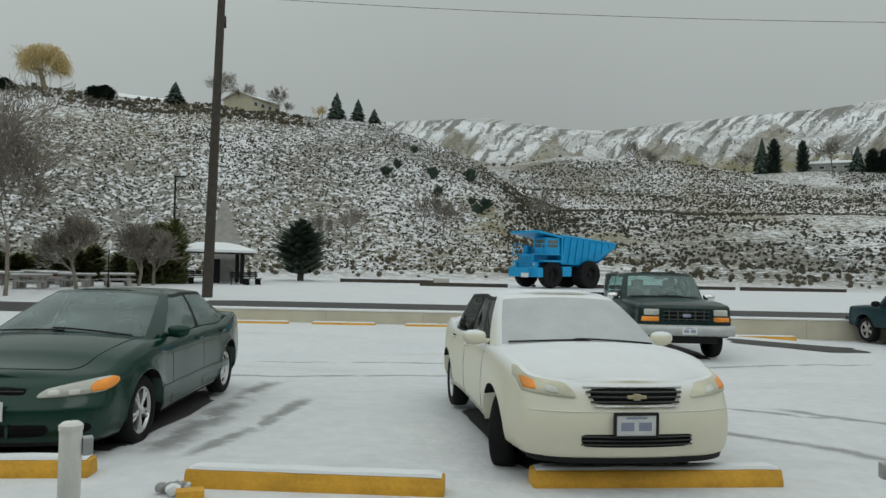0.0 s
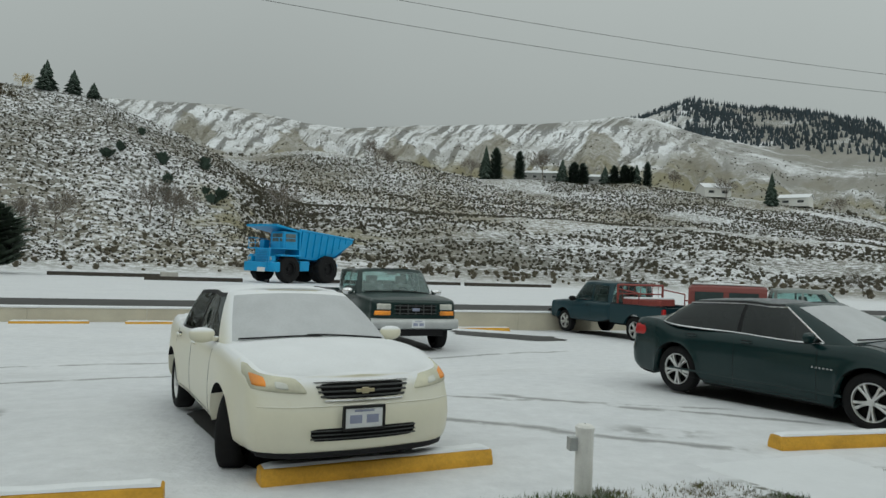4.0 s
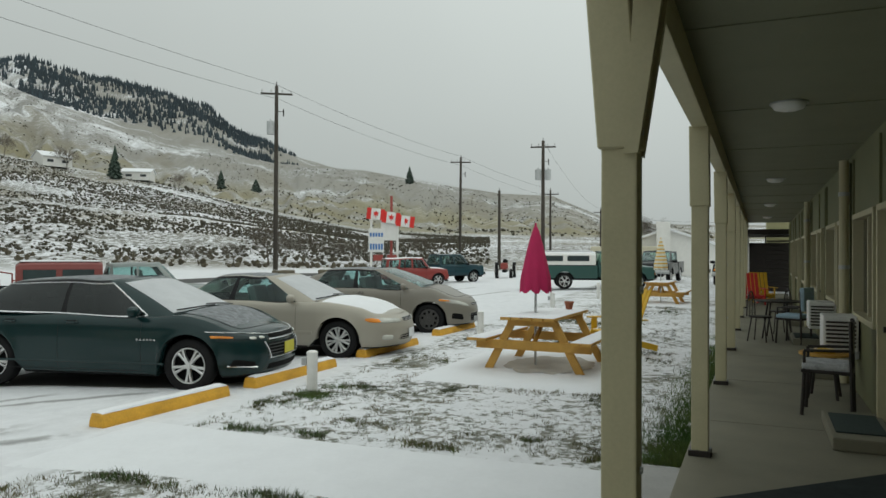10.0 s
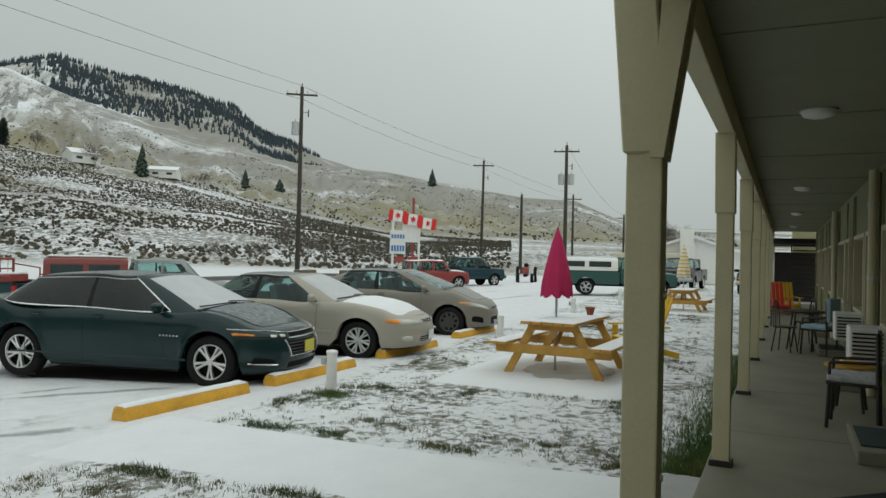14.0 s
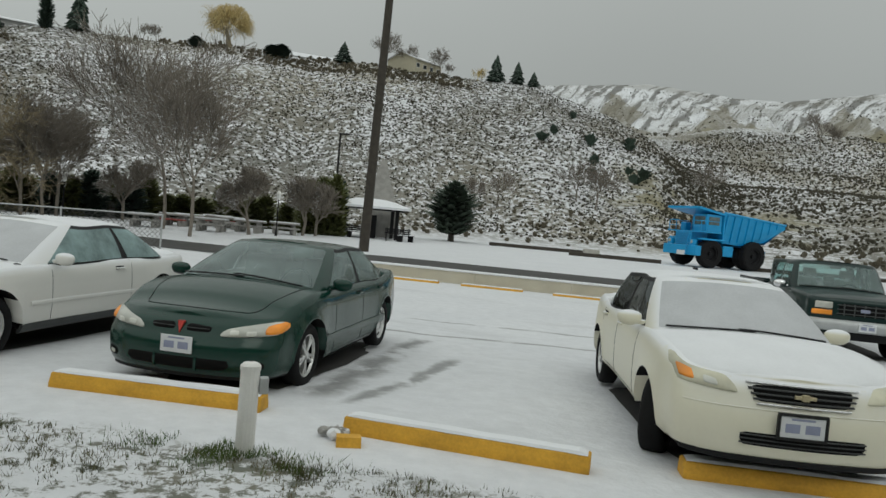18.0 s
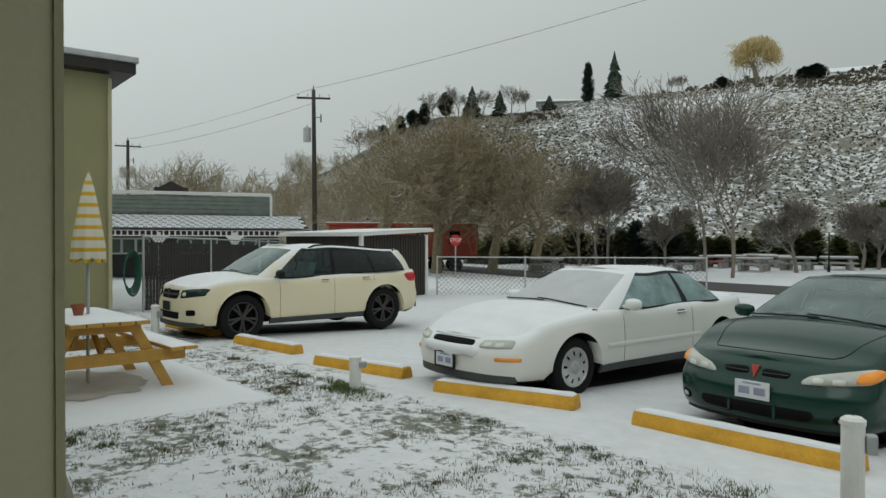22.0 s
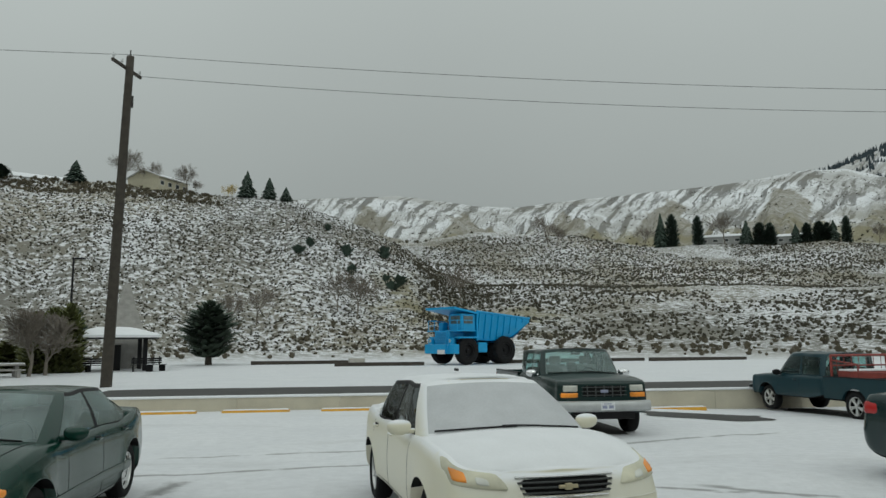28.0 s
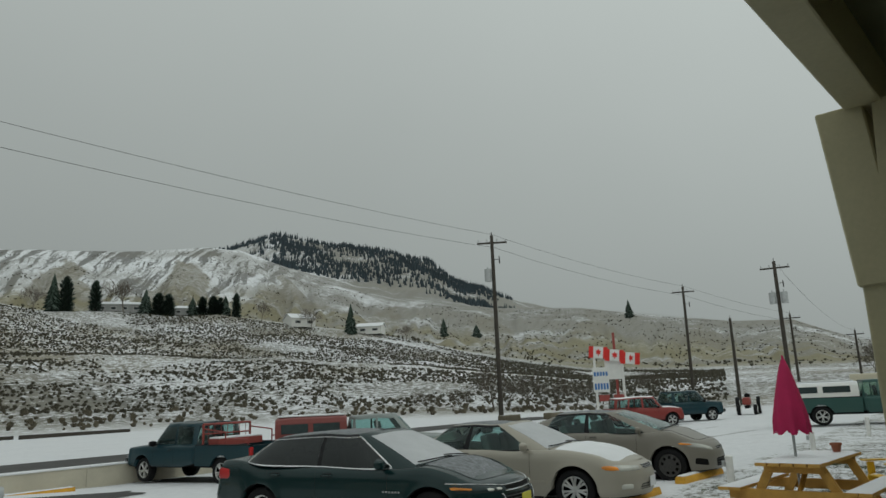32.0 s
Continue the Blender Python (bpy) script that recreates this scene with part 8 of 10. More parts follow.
def hilltop_trees():
    spots = [(7.5, 149, 5.6, 2.2, "fir"), (5.8, 149, 4.6, 1.9, "fir"), (4.5, 149, 3.2, 1.5, "fir"), (38.4, 149, 9.2, 2.3, "fir"), (40.4, 149, 8.0, 1.5, "cedar"), (19.6, 149, 4.4, 2.2, "fir"),
             (24.4, 148, 3.0, 2.3, "round"), (25.1, 148, 2.6, 1.8, "round"), (30.6, 147, 2.4, 1.6, "round"), (43.4, 149, 3.2, 1.6, "fir"), (49.5, 149, 6.5, 2.4, "fir"), (51.6, 149, 5.6, 2.0, "round"), (53.3, 148, 4.6, 1.6, "cedar"),
             (54.2, 148, 4.2, 1.8, "round"), (55.2, 148, 3.6, 1.5, "cedar"), (47.3, 149, 5.2, 1.9, "fir"), (56.6, 148, 3.4, 1.6, "round")]
    for i, (az, d, h, r, k) in enumerate(spots):
        conifer(at_hill(az, d, -0.3), 100 + i, h, r, "dark evergreen standing on the hill crest", None, k)
    # dark trees on the bench
    row = [(-25.2, 12.5, 3.2), (-26.0, 12.0, 3.0), (-27.9, 10.5, 2.4), (-31.3, 8.5, 3.0), (-32.2, 8.0, 3.0), (-32.9, 8.0, 2.6), (-34.6, 6.8, 2.6), (-35.3, 7.0, 2.4), (-36.1, 7.0, 2.6), (-37.0, 7.2, 2.6), (-37.8, 9.0, 1.9), (-36.6, 6.5, 2.4)]
    for i, (az, h, r) in enumerate(row):
        conifer(at_hill(az, 262, -0.5), 200 + i, h, r, "dark spruce in a row on the bench", None, "cedar" if i % 3 else "fir")
    for i, (az, d, h, r) in enumerate([(-46.6, 255, 11, 2.6), (-54.0, 620, 16, 5), (-56.6, 640, 12, 6), (-68.6, 900, 22, 7)]):
        conifer(at_hill(az, d, -0.5), 230 + i, h, r, "lone dark fir on the snowy slope", None, "fir")
    # willow with pale hanging twigs
    x, y, z = on_hill(28.2, 149)
    t = thing("willow_tree", pose(x, y, z - 0.2), "pale golden bare willow with hanging twigs", "tree", "leafless trees")
    bt, bc = branch_tree(31, 8.2, 0.62, levels=4, trunk=0.45)
    rnd = random.Random(5)
    for _ in range(1000):
        a, u = rnd.uniform(0, 2 * math.pi), rnd.uniform(-0.45, 1.0)
        q = math.sqrt(1 - u * u) * rnd.uniform(0.7, 1.02)
        c = Vector((2.2 * q * math.cos(a), 2.2 * q * math.sin(a), 4.6 + 1.7 * u))
        p = Vector((4.4 * q * math.cos(a), 4.4 * q * math.sin(a), 4.9 + 3.7 * u * rnd.uniform(0.85, 1.03)))
        e = p + Vector((0.35 * math.cos(a) + rnd.uniform(-0.2, 0.2), 0.35 * math.sin(a) + rnd.uniform(-0.2, 0.2), -rnd.uniform(0.5, 1.3)))
        tube(bc, c, p, 0.04, 0.035, 3, False)
        tube(bc, p, e, 0.035, 0.015, 3, False)
    part("trunk", bt, M_TWIGWARM, t)
    part("crown", bc, M_WILLOW, t, "hanging golden twigs")
    # bare trees on the crest and the bench
    src = [bare_tree(at_hill(16.4, 149, -0.2), 41, 7.5, "bare grey tree on the hill crest", levels=4, trunk=0.14, rmin=0.02),
           bare_tree(at_hill(11.9, 149, -0.2), 43, 6.2, "bare grey tree on the hill crest", levels=4, trunk=0.12, rmin=0.02)]
    for i, (az, d, s) in enumerate([(14.7, 149, 0.75), (33.3, 149, 0.6), (34.2, 149, 0.5), (45.2, 149, 0.8), (46.4, 149, 0.9), (48.6, 149, 0.95), (50.6, 149, 0.9), (11.4, 149, 0.5), (52.6, 148, 0.8), (57.5, 147, 0.8), (58.5, 146, 0.8),
                                   (-29.8, 262, 1.9), (-24.0, 262, 1.1), (-39.7, 262, 1.2), (-16.5, 240, 1.5), (-17.2, 243, 1.2), (-9.5, 120, 0.9), (-1.2, 96, 1.05), (0.3, 98, 0.8), (8.2, 90, 0.8), (6.5, 92, 0.7), (-51, 255, 1.0), (-43.5, 258, 1.1)]):
        c = copy_thing(src[i % 2], at_hill(az, d, -0.2, 37 * i))
        c.scale = (s, s, s)
    b = bare_tree(at_hill(8.9, 149, -0.2), 47, 3.2, "low golden bushy tree on the crest", M_WILLOW, levels=4, spread=0.7, trunk=0.1)


hilltop_trees()


M_PINE = plain("pine_needles", (0.06, 0.085, 0.058), 0.85, 0.45, 1.5, 0.3, snow=0.1)


M_LIMB = plain("snowy_brown_limbs", (0.25, 0.205, 0.125), 0.9, 0.3, 4, 0.3, snow=0.2)


M_THICKET = plain("dark_thicket_twigs", (0.105, 0.09, 0.068), 0.9, 0.3, 4, 0.3, snow=0.1)


def park_trees():
    big = [(52.3, 44, 10.2, 51, 0.62), (47.9, 44, 10.6, 52, 0.62), (57.5, 42, 9.2, 53, 0.66), (44.6, 47, 9.6, 54, 0.55)]
    for az, d, h, sd, sp in big:
        x, y = -math.sin(radians(az)) * d, math.cos(radians(az)) * d
        bare_tree(pose(x, y, flat_z(x, y) - 0.1), sd, h, "large brown leafless tree with snow along its limbs", M_LIMB, spread=sp, levels=6, trunk=0.36, lean=0.15, fork=2, rmin=0.010)
    tall = [(31.8, 46, 12.6, 61), (29.9, 40, 10.2, 62), (39.7, 49, 8.4, 63), (38.9, 52, 7.6, 64), (41.0, 50, 7.0, 65), (25.6, 46, 4.5, 66), (34.6, 53, 4.6, 67), (21.6, 50, 4.4, 68), (20.6, 51, 4.0, 69)]
    for az, d, h, sd in tall:
        x, y = -math.sin(radians(az)) * d, math.cos(radians(az)) * d
        bare_tree(pose(x, y, flat_z(x, y) - 0.1), sd, h, "slender grey leafless park tree", M_TWIG, spread=0.42, levels=5, trunk=0.13, up=0.6)
    for i, (az, d, h) in enumerate([(62, 60, 9), (64.5, 62, 8.5), (67, 64, 9), (69.5, 66, 9.5), (72, 66, 9.5), (74.5, 66, 9), (60, 58, 9), (58.3, 62, 9.5), (55, 60, 9), (49, 62, 9), (63, 52, 7)]):
        if i == 0:
            x, y = -math.sin(radians(az)) * d, math.cos(radians(az)) * d
            far = bare_tree(pose(x, y, -0.2), 81, 9, "brown leafless tree behind the houses", M_TWIGWARM, spread=0.5, levels=5, trunk=0.16, rmin=0.012, fork=2)
        else:
            c = copy_thing(far, at_hill(az, d, -0.2, 50 * i))
            c.scale = (h / 9,) * 3
    # wooded flank of the hill
    rnd = random.Random(15)
    for i in range(30):
        az, d = rnd.uniform(45, 66), rnd.uniform(70, 135)
        c = copy_thing(far, at_hill(az, d, -0.3, rnd.uniform(0, 360)))
        s = rnd.uniform(0.55, 0.9)
        c.scale = (s, s, s)
        tagged(c, "brown leafless tree on the wooded slope")
    # hedge of dark evergreens along the foot of the hill
    rnd = random.Random(9)
    az = 19.0
    i = 0
    while az < 50:
        h = rnd.uniform(2.0, 3.3)
        if 16 < az < 20.5:
            h = 4.4
        d = 57 + rnd.uniform(-1.5, 1.5)
        c = conifer(at_hill(az, d, -0.1), 300 + i, h, rnd.uniform(1.0, 1.5), "dark evergreen hedge shrub in the park", M_CEDAR if rnd.random() < 0.85 else M_FIR, "cedar", "shrub")
        az += rnd.uniform(1.0, 1.7)
        i += 1
    for k, a in enumerate((19.3, 20.3, 21.2)):
        conifer(at_hill(a, 54, -0.1), 340 + k, 4.6 - 0.3 * k, 1.25, "tall olive-green cedar in the park", M_CEDAR, "cedar")
    conifer(at_hill(9.9, 64, -0.1), 350, 5.4, 2.6, "round dark green pine on the snowy park lawn", M_PINE, "round")
    # right: bare thicket by the river
    t0 = bare_tree(at_hill(-57.6, 82, -0.3), 91, 5.4, "bushy leafless tree on the river bank", M_THICKET, spread=0.6, levels=4, trunk=0.10, fork=3)
    for i, (az, d, s) in enumerate([(-60.4, 84, 0.85), (-62.5, 86, 0.7), (-66, 90, 0.75), (-55, 80, 0.55), (-52.5, 78, 0.5), (-69.5, 100, 0.8), (-64, 88, 0.6), (-84.5, 120, 1.1), (-86, 125, 1.2), (-88, 125, 1.1), (-59, 92, 0.6)]):
        c = copy_thing(t0, at_hill(az, d, -0.3, 70 * i))
        c.scale = (s, s, s)


park_trees()


# ---- brush on the slopes ----
def scatter_brush():
    rnd = random.Random(21)

    def clump(verts, faces, p, r, h):
        """A bush of stiff leaning sprays."""
        for _ in range(9):
            a, t = rnd.uniform(0, 2 * math.pi), rnd.uniform(0.15, 1.0)
            c, s = math.cos(a), math.sin(a)
            w = r * rnd.uniform(0.28, 0.5)
            b = len(verts)
            m = (p[0] + c * r * t * 0.45, p[1] + s * r * t * 0.45, p[2] + h * 0.5)
            verts.extend(((p[0] + c * r * 0.2, p[1] + s * r * 0.2, p[2] - 0.1), (m[0] - s * w, m[1] + c * w, m[2] + h * rnd.uniform(-0.15, 0.25)), (p[0] + c * r * t, p[1] + s * r * t, p[2] + h * (1.1 - 0.5 * t * t)), (m[0] + s * w, m[1] - c * w, m[2] + h * rnd.uniform(-0.15, 0.25))))
            faces.append((b, b + 1, b + 2, b + 3))

    def field(name, count, az, dist, size, label, mat, ok=None):
        verts, faces = [], []
        for _ in range(count):
            a = rnd.uniform(*az)
            d = math.sqrt(rnd.uniform(dist[0] ** 2, dist[1] ** 2))
            x, y = -math.sin(radians(a)) * d, math.cos(radians(a)) * d
            g = noise.noise((x * 0.03, y * 0.03, 4.0))
            if ok and not ok(a, d, g):
                continue
            r = rnd.uniform(*size) * (1 + 0.3 * g)
            clump(verts, faces, (x, y, hill_z(x, y) - 0.05), r, r * rnd.uniform(0.8, 1.25))
        me = bpy.data.meshes.new(name)
        me.from_pydata(verts, [], faces)
        me.materials.append(mat)
        tagged(new(name, me), label, "brush", kind="stuff")
    field("hill_brush", 30000, (-12, 62), (82, 150), (0.10, 0.27), "grey-brown sagebrush dotting the near slope", M_BUSH, lambda a, d, g: g > -0.35)
    field("bench_brush", 38000, (-75, -6), (92, 262), (0.16, 0.46), "grey-brown sagebrush dotting the bench", M_BUSH, lambda a, d, g: g > -0.3 and not (a < -20 and 143 < d < 149) and not (a < -8 and 112 < d < 115))
    field("bank_brush", 520, (-66, 22), (74, 92), (0.25, 0.6), "low brown scrub along the river bank", M_BUSHWARM, lambda a, d, g: g > -0.1)
    field("crest_brush", 1300, (5, 46), (141, 150), (0.25, 0.75), "brown scrub along the crest of the hill", M_BUSHWARM, lambda a, d, g: g > -0.2)
    field("dark_shrubs", 11, (-5, 5), (108, 136), (1.0, 1.9), "dark juniper shrubs on the slope", M_FIR)
    field("far_brush", 13000, (-92, 6), (270, 980), (0.4, 1.1), "dark scrub on the far ridges", M_BUSH, lambda a, d, g: g > 0.05)
    # forest cap of the far mountain
    verts, faces = [], []
    for _ in range(8500):
        a = rnd.uniform(-60, -33)
        d = rnd.uniform(1080, 1720)
        x, y = -math.sin(radians(a)) * d, math.cos(radians(a)) * d
        g = noise.noise((x * 0.006, y * 0.006, 9.0))
        if g + 0.7 * rnd.random() < 0.62 - 0.35 * (d - 1080) / 640:
            continue
        z = hill_z(x, y)
        h, r = rnd.uniform(6, 15), rnd.uniform(1.5, 3.2)
        b = len(verts)
        verts += [(x + r * math.cos(k * 1.2566), y + r * math.sin(k * 1.2566), z) for k in range(5)] + [(x, y, z + h)]
        faces += [(b + k, b + (k + 1) % 5, b + 5) for k in range(5)]
    me = bpy.data.meshes.new("far_forest")
    me.from_pydata(verts, [], faces)
    me.materials.append(M_FORFAR)
    tagged(new("far_forest", me), "dark conifer forest capping the far mountain", "forest", kind="stuff")


M_BUSHWARM = plain("brown_scrub", (0.135, 0.117, 0.082), 0.95, 0.45, 0.4, 0.3, fine=5, snow=0.25)
M_FORFAR = plain("far_conifers", (0.035, 0.05, 0.06), 0.9, 0.4, 0.02, 0.0, fine=0.2, snow=0.04)
scatter_brush()


# ---- picnic tables and umbrellas ----
def picnic_table(m, label):
    t = thing("picnic_table", m, label, "picnic table", "yellow picnic tables")
    for k in range(5):
        bm = bmesh.new()
        box(bm, (0, -0.31 + 0.155 * k, 0.735), (1.82, 0.14, 0.038), bevel=0.006)
        part("top_board", bm, M_WOODY, t)
    bm = bmesh.new()
    rows = [[bm.verts.new((x, y, 0.757 + 0.022 * min(1, 9 * (0.9 - abs(x)), 9 * (0.38 - abs(y))) + 0.004 * noise.noise((x * 4, y * 4, 0)))) for y in np.linspace(-0.375, 0.375, 11)] for x in np.linspace(-0.9, 0.9, 25)]
    grid_faces(bm, rows)
    bmesh.ops.recalc_face_normals(bm, faces=bm.faces)
    part("table_snow", bm, M_SNOWSOFT, t, "snow on the table top", smooth=True)
    for s in (1, -1):
        for k in range(2):
            bm = bmesh.new()
            box(bm, (0, s * (0.66 + 0.15 * k), 0.43), (1.82, 0.14, 0.038), bevel=0.006)
            part("bench_board", bm, M_WOODY, t)
        bm = bmesh.new()
        rows = [[bm.verts.new((x, s * y, 0.451 + 0.02 * min(1, 9 * (0.9 - abs(x)), 12 * (0.15 - abs(y - 0.735))))) for y in np.linspace(0.595, 0.875, 7)] for x in np.linspace(-0.9, 0.9, 25)]
        grid_faces(bm, rows)
        bmesh.ops.recalc_face_normals(bm, faces=bm.faces)
        part("bench_snow", bm, M_SNOWSOFT, t, smooth=True)
    for e in (-0.62, 0.62):
        for s in (1, -1):
            bm = bmesh.new()
            prism(bm, [(s * 0.22, 0.715), (s * 0.34, 0.715), (s * 0.72, 0.0), (s * 0.60, 0.0)], 'x', e - 0.02, e + 0.02)
            part("leg", bm, M_WOODY, t)
        bm = bmesh.new()
        box(bm, (e + 0.042 * (1 if e > 0 else -1), 0, 0.35), (0.04, 1.66, 0.13), bevel=0.006)
        part("seat_beam", bm, M_WOODY, t)
        bm = bmesh.new()
        box(bm, (e + 0.042 * (1 if e > 0 else -1), 0, 0.665), (0.04, 0.72, 0.09), bevel=0.006)
        part("top_beam", bm, M_WOODY, t)
    for s in (1, -1):
        bm = bmesh.new()
        tube(bm, (s * 0.6, 0, 0.36), (s * 0.12, 0, 0.69), 0.035, n=6)
        part("brace", bm, M_WOODY, t)
    return t


def stripe_mat(name, a, b, scale):
    m, n, l, p = nodes_of(name)
    v = coords(n, l)
    s = n.new("ShaderNodeSeparateXYZ")
    l.new(v, s.inputs[0])
    f = math_node(n, l, 'SINE', math_node(n, l, 'MULTIPLY', s.outputs["Z"], scale))
    k = ramp(n, l, f, [(0.45, 0), (0.55, 1)])
    l.new(mix_rgb(n, l, k, mix_rgb(n, l, noise_at(n, l, v, 5), tuple(c * 0.8 for c in a), a), mix_rgb(n, l, noise_at(n, l, v, 5), tuple(c * 0.8 for c in b), b)), p.inputs["Base Color"])
    p.inputs["Roughness"].default_value = 0.85
    return m


M_MAGENTA = plain("magenta_canvas", (0.42, 0.012, 0.085), 0.8, 0.15, 4, 0.3)
M_STRIPE = stripe_mat("yellow_white_canvas", (0.75, 0.72, 0.60), (0.72, 0.42, 0.02), 52)
M_TERRA = plain("terracotta", (0.30, 0.10, 0.05), 0.8, 0.15, 12, 0.2)


def folded_umbrella(m, tip, low, mat, label, wide=0.24, lean=0.0):
    t = thing("umbrella", m, label, "umbrella", "folded umbrellas at the tables")
    bm = bmesh.new()
    tube(bm, (0, 0, 0.02), (lean, 0, tip - 0.02), 0.018, n=8)
    part("pole", bm, M_STEELWHITE, t)
    bm = bmesh.new()
    n = 24
    rows = []
    for j in range(13):
        s = j / 12
        z = tip - (tip - low) * s
        r = 0.02 + wide * s ** 0.8 * (1 - 0.12 * max(0, s - 0.8) * 5)
        rows.append([bm.verts.new((lean * z / tip + math.cos(2 * math.pi * i / n) * r * (1 - 0.28 * s * (i % 3 == 0)), math.sin(2 * math.pi * i / n) * r * (1 - 0.28 * s * (i % 3 == 0)), z - (0.06 * s * (i % 3 != 0)))) for i in range(n)])
    grid_faces(bm, rows, True)
    bmesh.ops.recalc_face_normals(bm, faces=bm.faces)
    part("canopy", bm, mat, t, "folded canvas canopy", smooth=True)
    bm = bmesh.new()
    tube(bm, (lean, 0, tip - 0.03), (lean, 0, tip + 0.05), 0.022, 0.012, 8)
    part("finial", bm, mat, t)
    return t


def flower_pot(m):
    t = thing("flower_pot", m, "small terracotta pot standing on a picnic table", "pot", "pots on the tables")
    bm = bmesh.new()
    rows = [[bm.verts.new((math.cos(2 * math.pi * i / 16) * r, math.sin(2 * math.pi * i / 16) * r, z)) for i in range(16)] for r, z in ((0.045, 0), (0.065, 0.09), (0.075, 0.09), (0.075, 0.12), (0.065, 0.12), (0.06, 0.08), (0.01, 0.08))]
    grid_faces(bm, rows, True)
    bmesh.ops.recalc_face_normals(bm, faces=bm.faces)
    part("pot", bm, M_TERRA, t)


def snow_pad(x, y, sx, sy, rz, label):
    bm = bmesh.new()
    nx, ny = 24, 18
    rows = []
    for i in range(nx + 1):
        row = []
        for j in range(ny + 1):
            u, v = 2 * i / nx - 1, 2 * j / ny - 1
            e = min(1, 10 * (1 - abs(u)), 10 * (1 - abs(v)))
            row.append(bm.verts.new((u * sx / 2, v * sy / 2, -0.03 + 0.085 * e + 0.008 * noise.noise((u * 5, v * 5, x)))))
        rows.append(row)
    grid_faces(bm, rows)
    bmesh.ops.recalc_face_normals(bm, faces=bm.faces)
    o = part("paving_pad", bm, M_SNOW, None, label, True, "structure")
    o["category"] = "paving"
    o.matrix_world = pose(x, y, 0, 0, 0, rz)


def dry_spot(x, y, sx, sy, rz):
    bm = bmesh.new()
    c = [bm.verts.new((math.cos(2 * math.pi * i / 40) ** 1 * sx / 2 * (1 + 0.12 * math.sin(5 * i)), math.sin(2 * math.pi * i / 40) * sy / 2 * (1 + 0.1 * math.cos(3 * i)), 0)) for i in range(40)]
    bm.faces.new(c)
    o = part("bare_paving", bm, M_CONCRETE, None, "bare concrete sheltered from snow under a table", False, "structure")
    o["category"] = "paving"
    o.matrix_world = pose(x, y, 0.064, 0, 0, rz)


def tables():
    T1 = pose(10.72, 2.05, 0.055, 0, 0, -7)
    picnic_table(T1, "yellow-stained picnic table under snow on a paved pad")
    folded_umbrella(T1 @ pose(-0.22, 0.10, 0), 2.02, 1.12, M_MAGENTA, "folded magenta umbrella standing in a picnic table")
    flower_pot(T1 @ pose(0.55, -0.18, 0.778))
    snow_pad(10.75, 2.15, 3.5, 2.7, -6, "snowy paved pad under a picnic table")
    dry_spot(10.72, 2.0, 1.7, 1.25, -7)
    T2 = pose(-8.85, 2.02, 0.055, 0, 0, 3)
    picnic_table(T2, "yellow-stained picnic table beside the motel wing")
    folded_umbrella(T2 @ pose(0.05, 0, 0), 2.28, 1.40, M_STRIPE, "folded yellow and white striped umbrella in a table", 0.18, 0.05)
    flower_pot(T2 @ pose(0.15, -0.12, 0.778))
    snow_pad(-8.9, 2.0, 3.6, 2.9, 2, "snowy paved pad under a picnic table")
    dry_spot(-8.85, 1.95, 1.7, 1.3, 3)
    T3 = pose(25.5, 0.9, 0.0, 0, 0, -7)
    picnic_table(T3, "yellow-stained picnic table far along the lawn")
    folded_umbrella(T3 @ pose(0.0, 0, 0), 2.2, 1.2, M_STRIPE, "folded yellow umbrella far along the lawn")
    snow_pad(25.5, 0.9, 3.2, 2.4, -6, "snowy paved pad far along the lawn")
    # cross path from the lot to the walkway
    bm = bmesh.new()
    rows = [[bm.verts.new((4.62 + 1.45 * u + 0.22 * max(0, v - 0.3) * u, 0.30 + 5.0 * v, (0.022 + 0.006 * noise.noise((u * 3, v * 9, 0))) if 0 < u < 1 and 0.02 < v < 0.98 else -0.03)) for u in np.linspace(0, 1, 9)] for v in np.linspace(0, 1, 30)]
    grid_faces(bm, rows)
    bmesh.ops.recalc_face_normals(bm, faces=bm.faces)
    o = part("path", bm, M_SNOW, None, "snow-covered path from the lot to the walkway", True, "structure")
    o["category"] = "path"
    bm = bmesh.new()
    box(bm, (5.35, 0.32, 0.03), (1.4, 0.3, 0.05), bevel=0.01)
    o = part("path_end", bm, M_WETCON, None, "wet bare concrete at the walkway edge", False, "structure")
    o["category"] = "path"


M_WETCON = plain("wet_concrete", (0.20, 0.195, 0.18), 0.4, 0.2, 4, 0.2)
tables()


# ---- things on the walkway ----
def patio_chair(m, label, cushion):
    t = thing("patio_chair", m, label, "chair", "chairs on the walkway")
    for x in (-0.2, 0.2):
        for y in (-0.2, 0.2):
            bm = bmesh.new()
            tube(bm, (x * 1.1, y * 1.1, 0), (x, y, 0.44 if y > 0 else 0.95), 0.018, n=7)
            part("leg", bm, M_BRONZE, t)
    bm = bmesh.new()
    box(bm, (0, 0, 0.44), (0.46, 0.46, 0.035), bevel=0.012)
    part("seat", bm, M_BRONZE, t)
    bm = bmesh.new()
    box(bm, (0, 0.01, 0.49), (0.44, 0.43, 0.075), bevel=0.03)
    part("cushion", bm, cushion, t, "padded cushion")
    bm = bmesh.new()
    box(bm, (0, -0.21, 0.78), (0.42, 0.03, 0.32), bevel=0.012)
    part("backrest", bm, M_BRONZE, t)
    for x in (-0.2, 0.2):
        bm = bmesh.new()
        tube(bm, (x, -0.2, 0.66), (x, 0.2, 0.64), 0.016, n=6)
        tube(bm, (x, 0.2, 0.44), (x, 0.2, 0.64), 0.016, n=6)
        part("arm", bm, M_BRONZE, t)
    return t


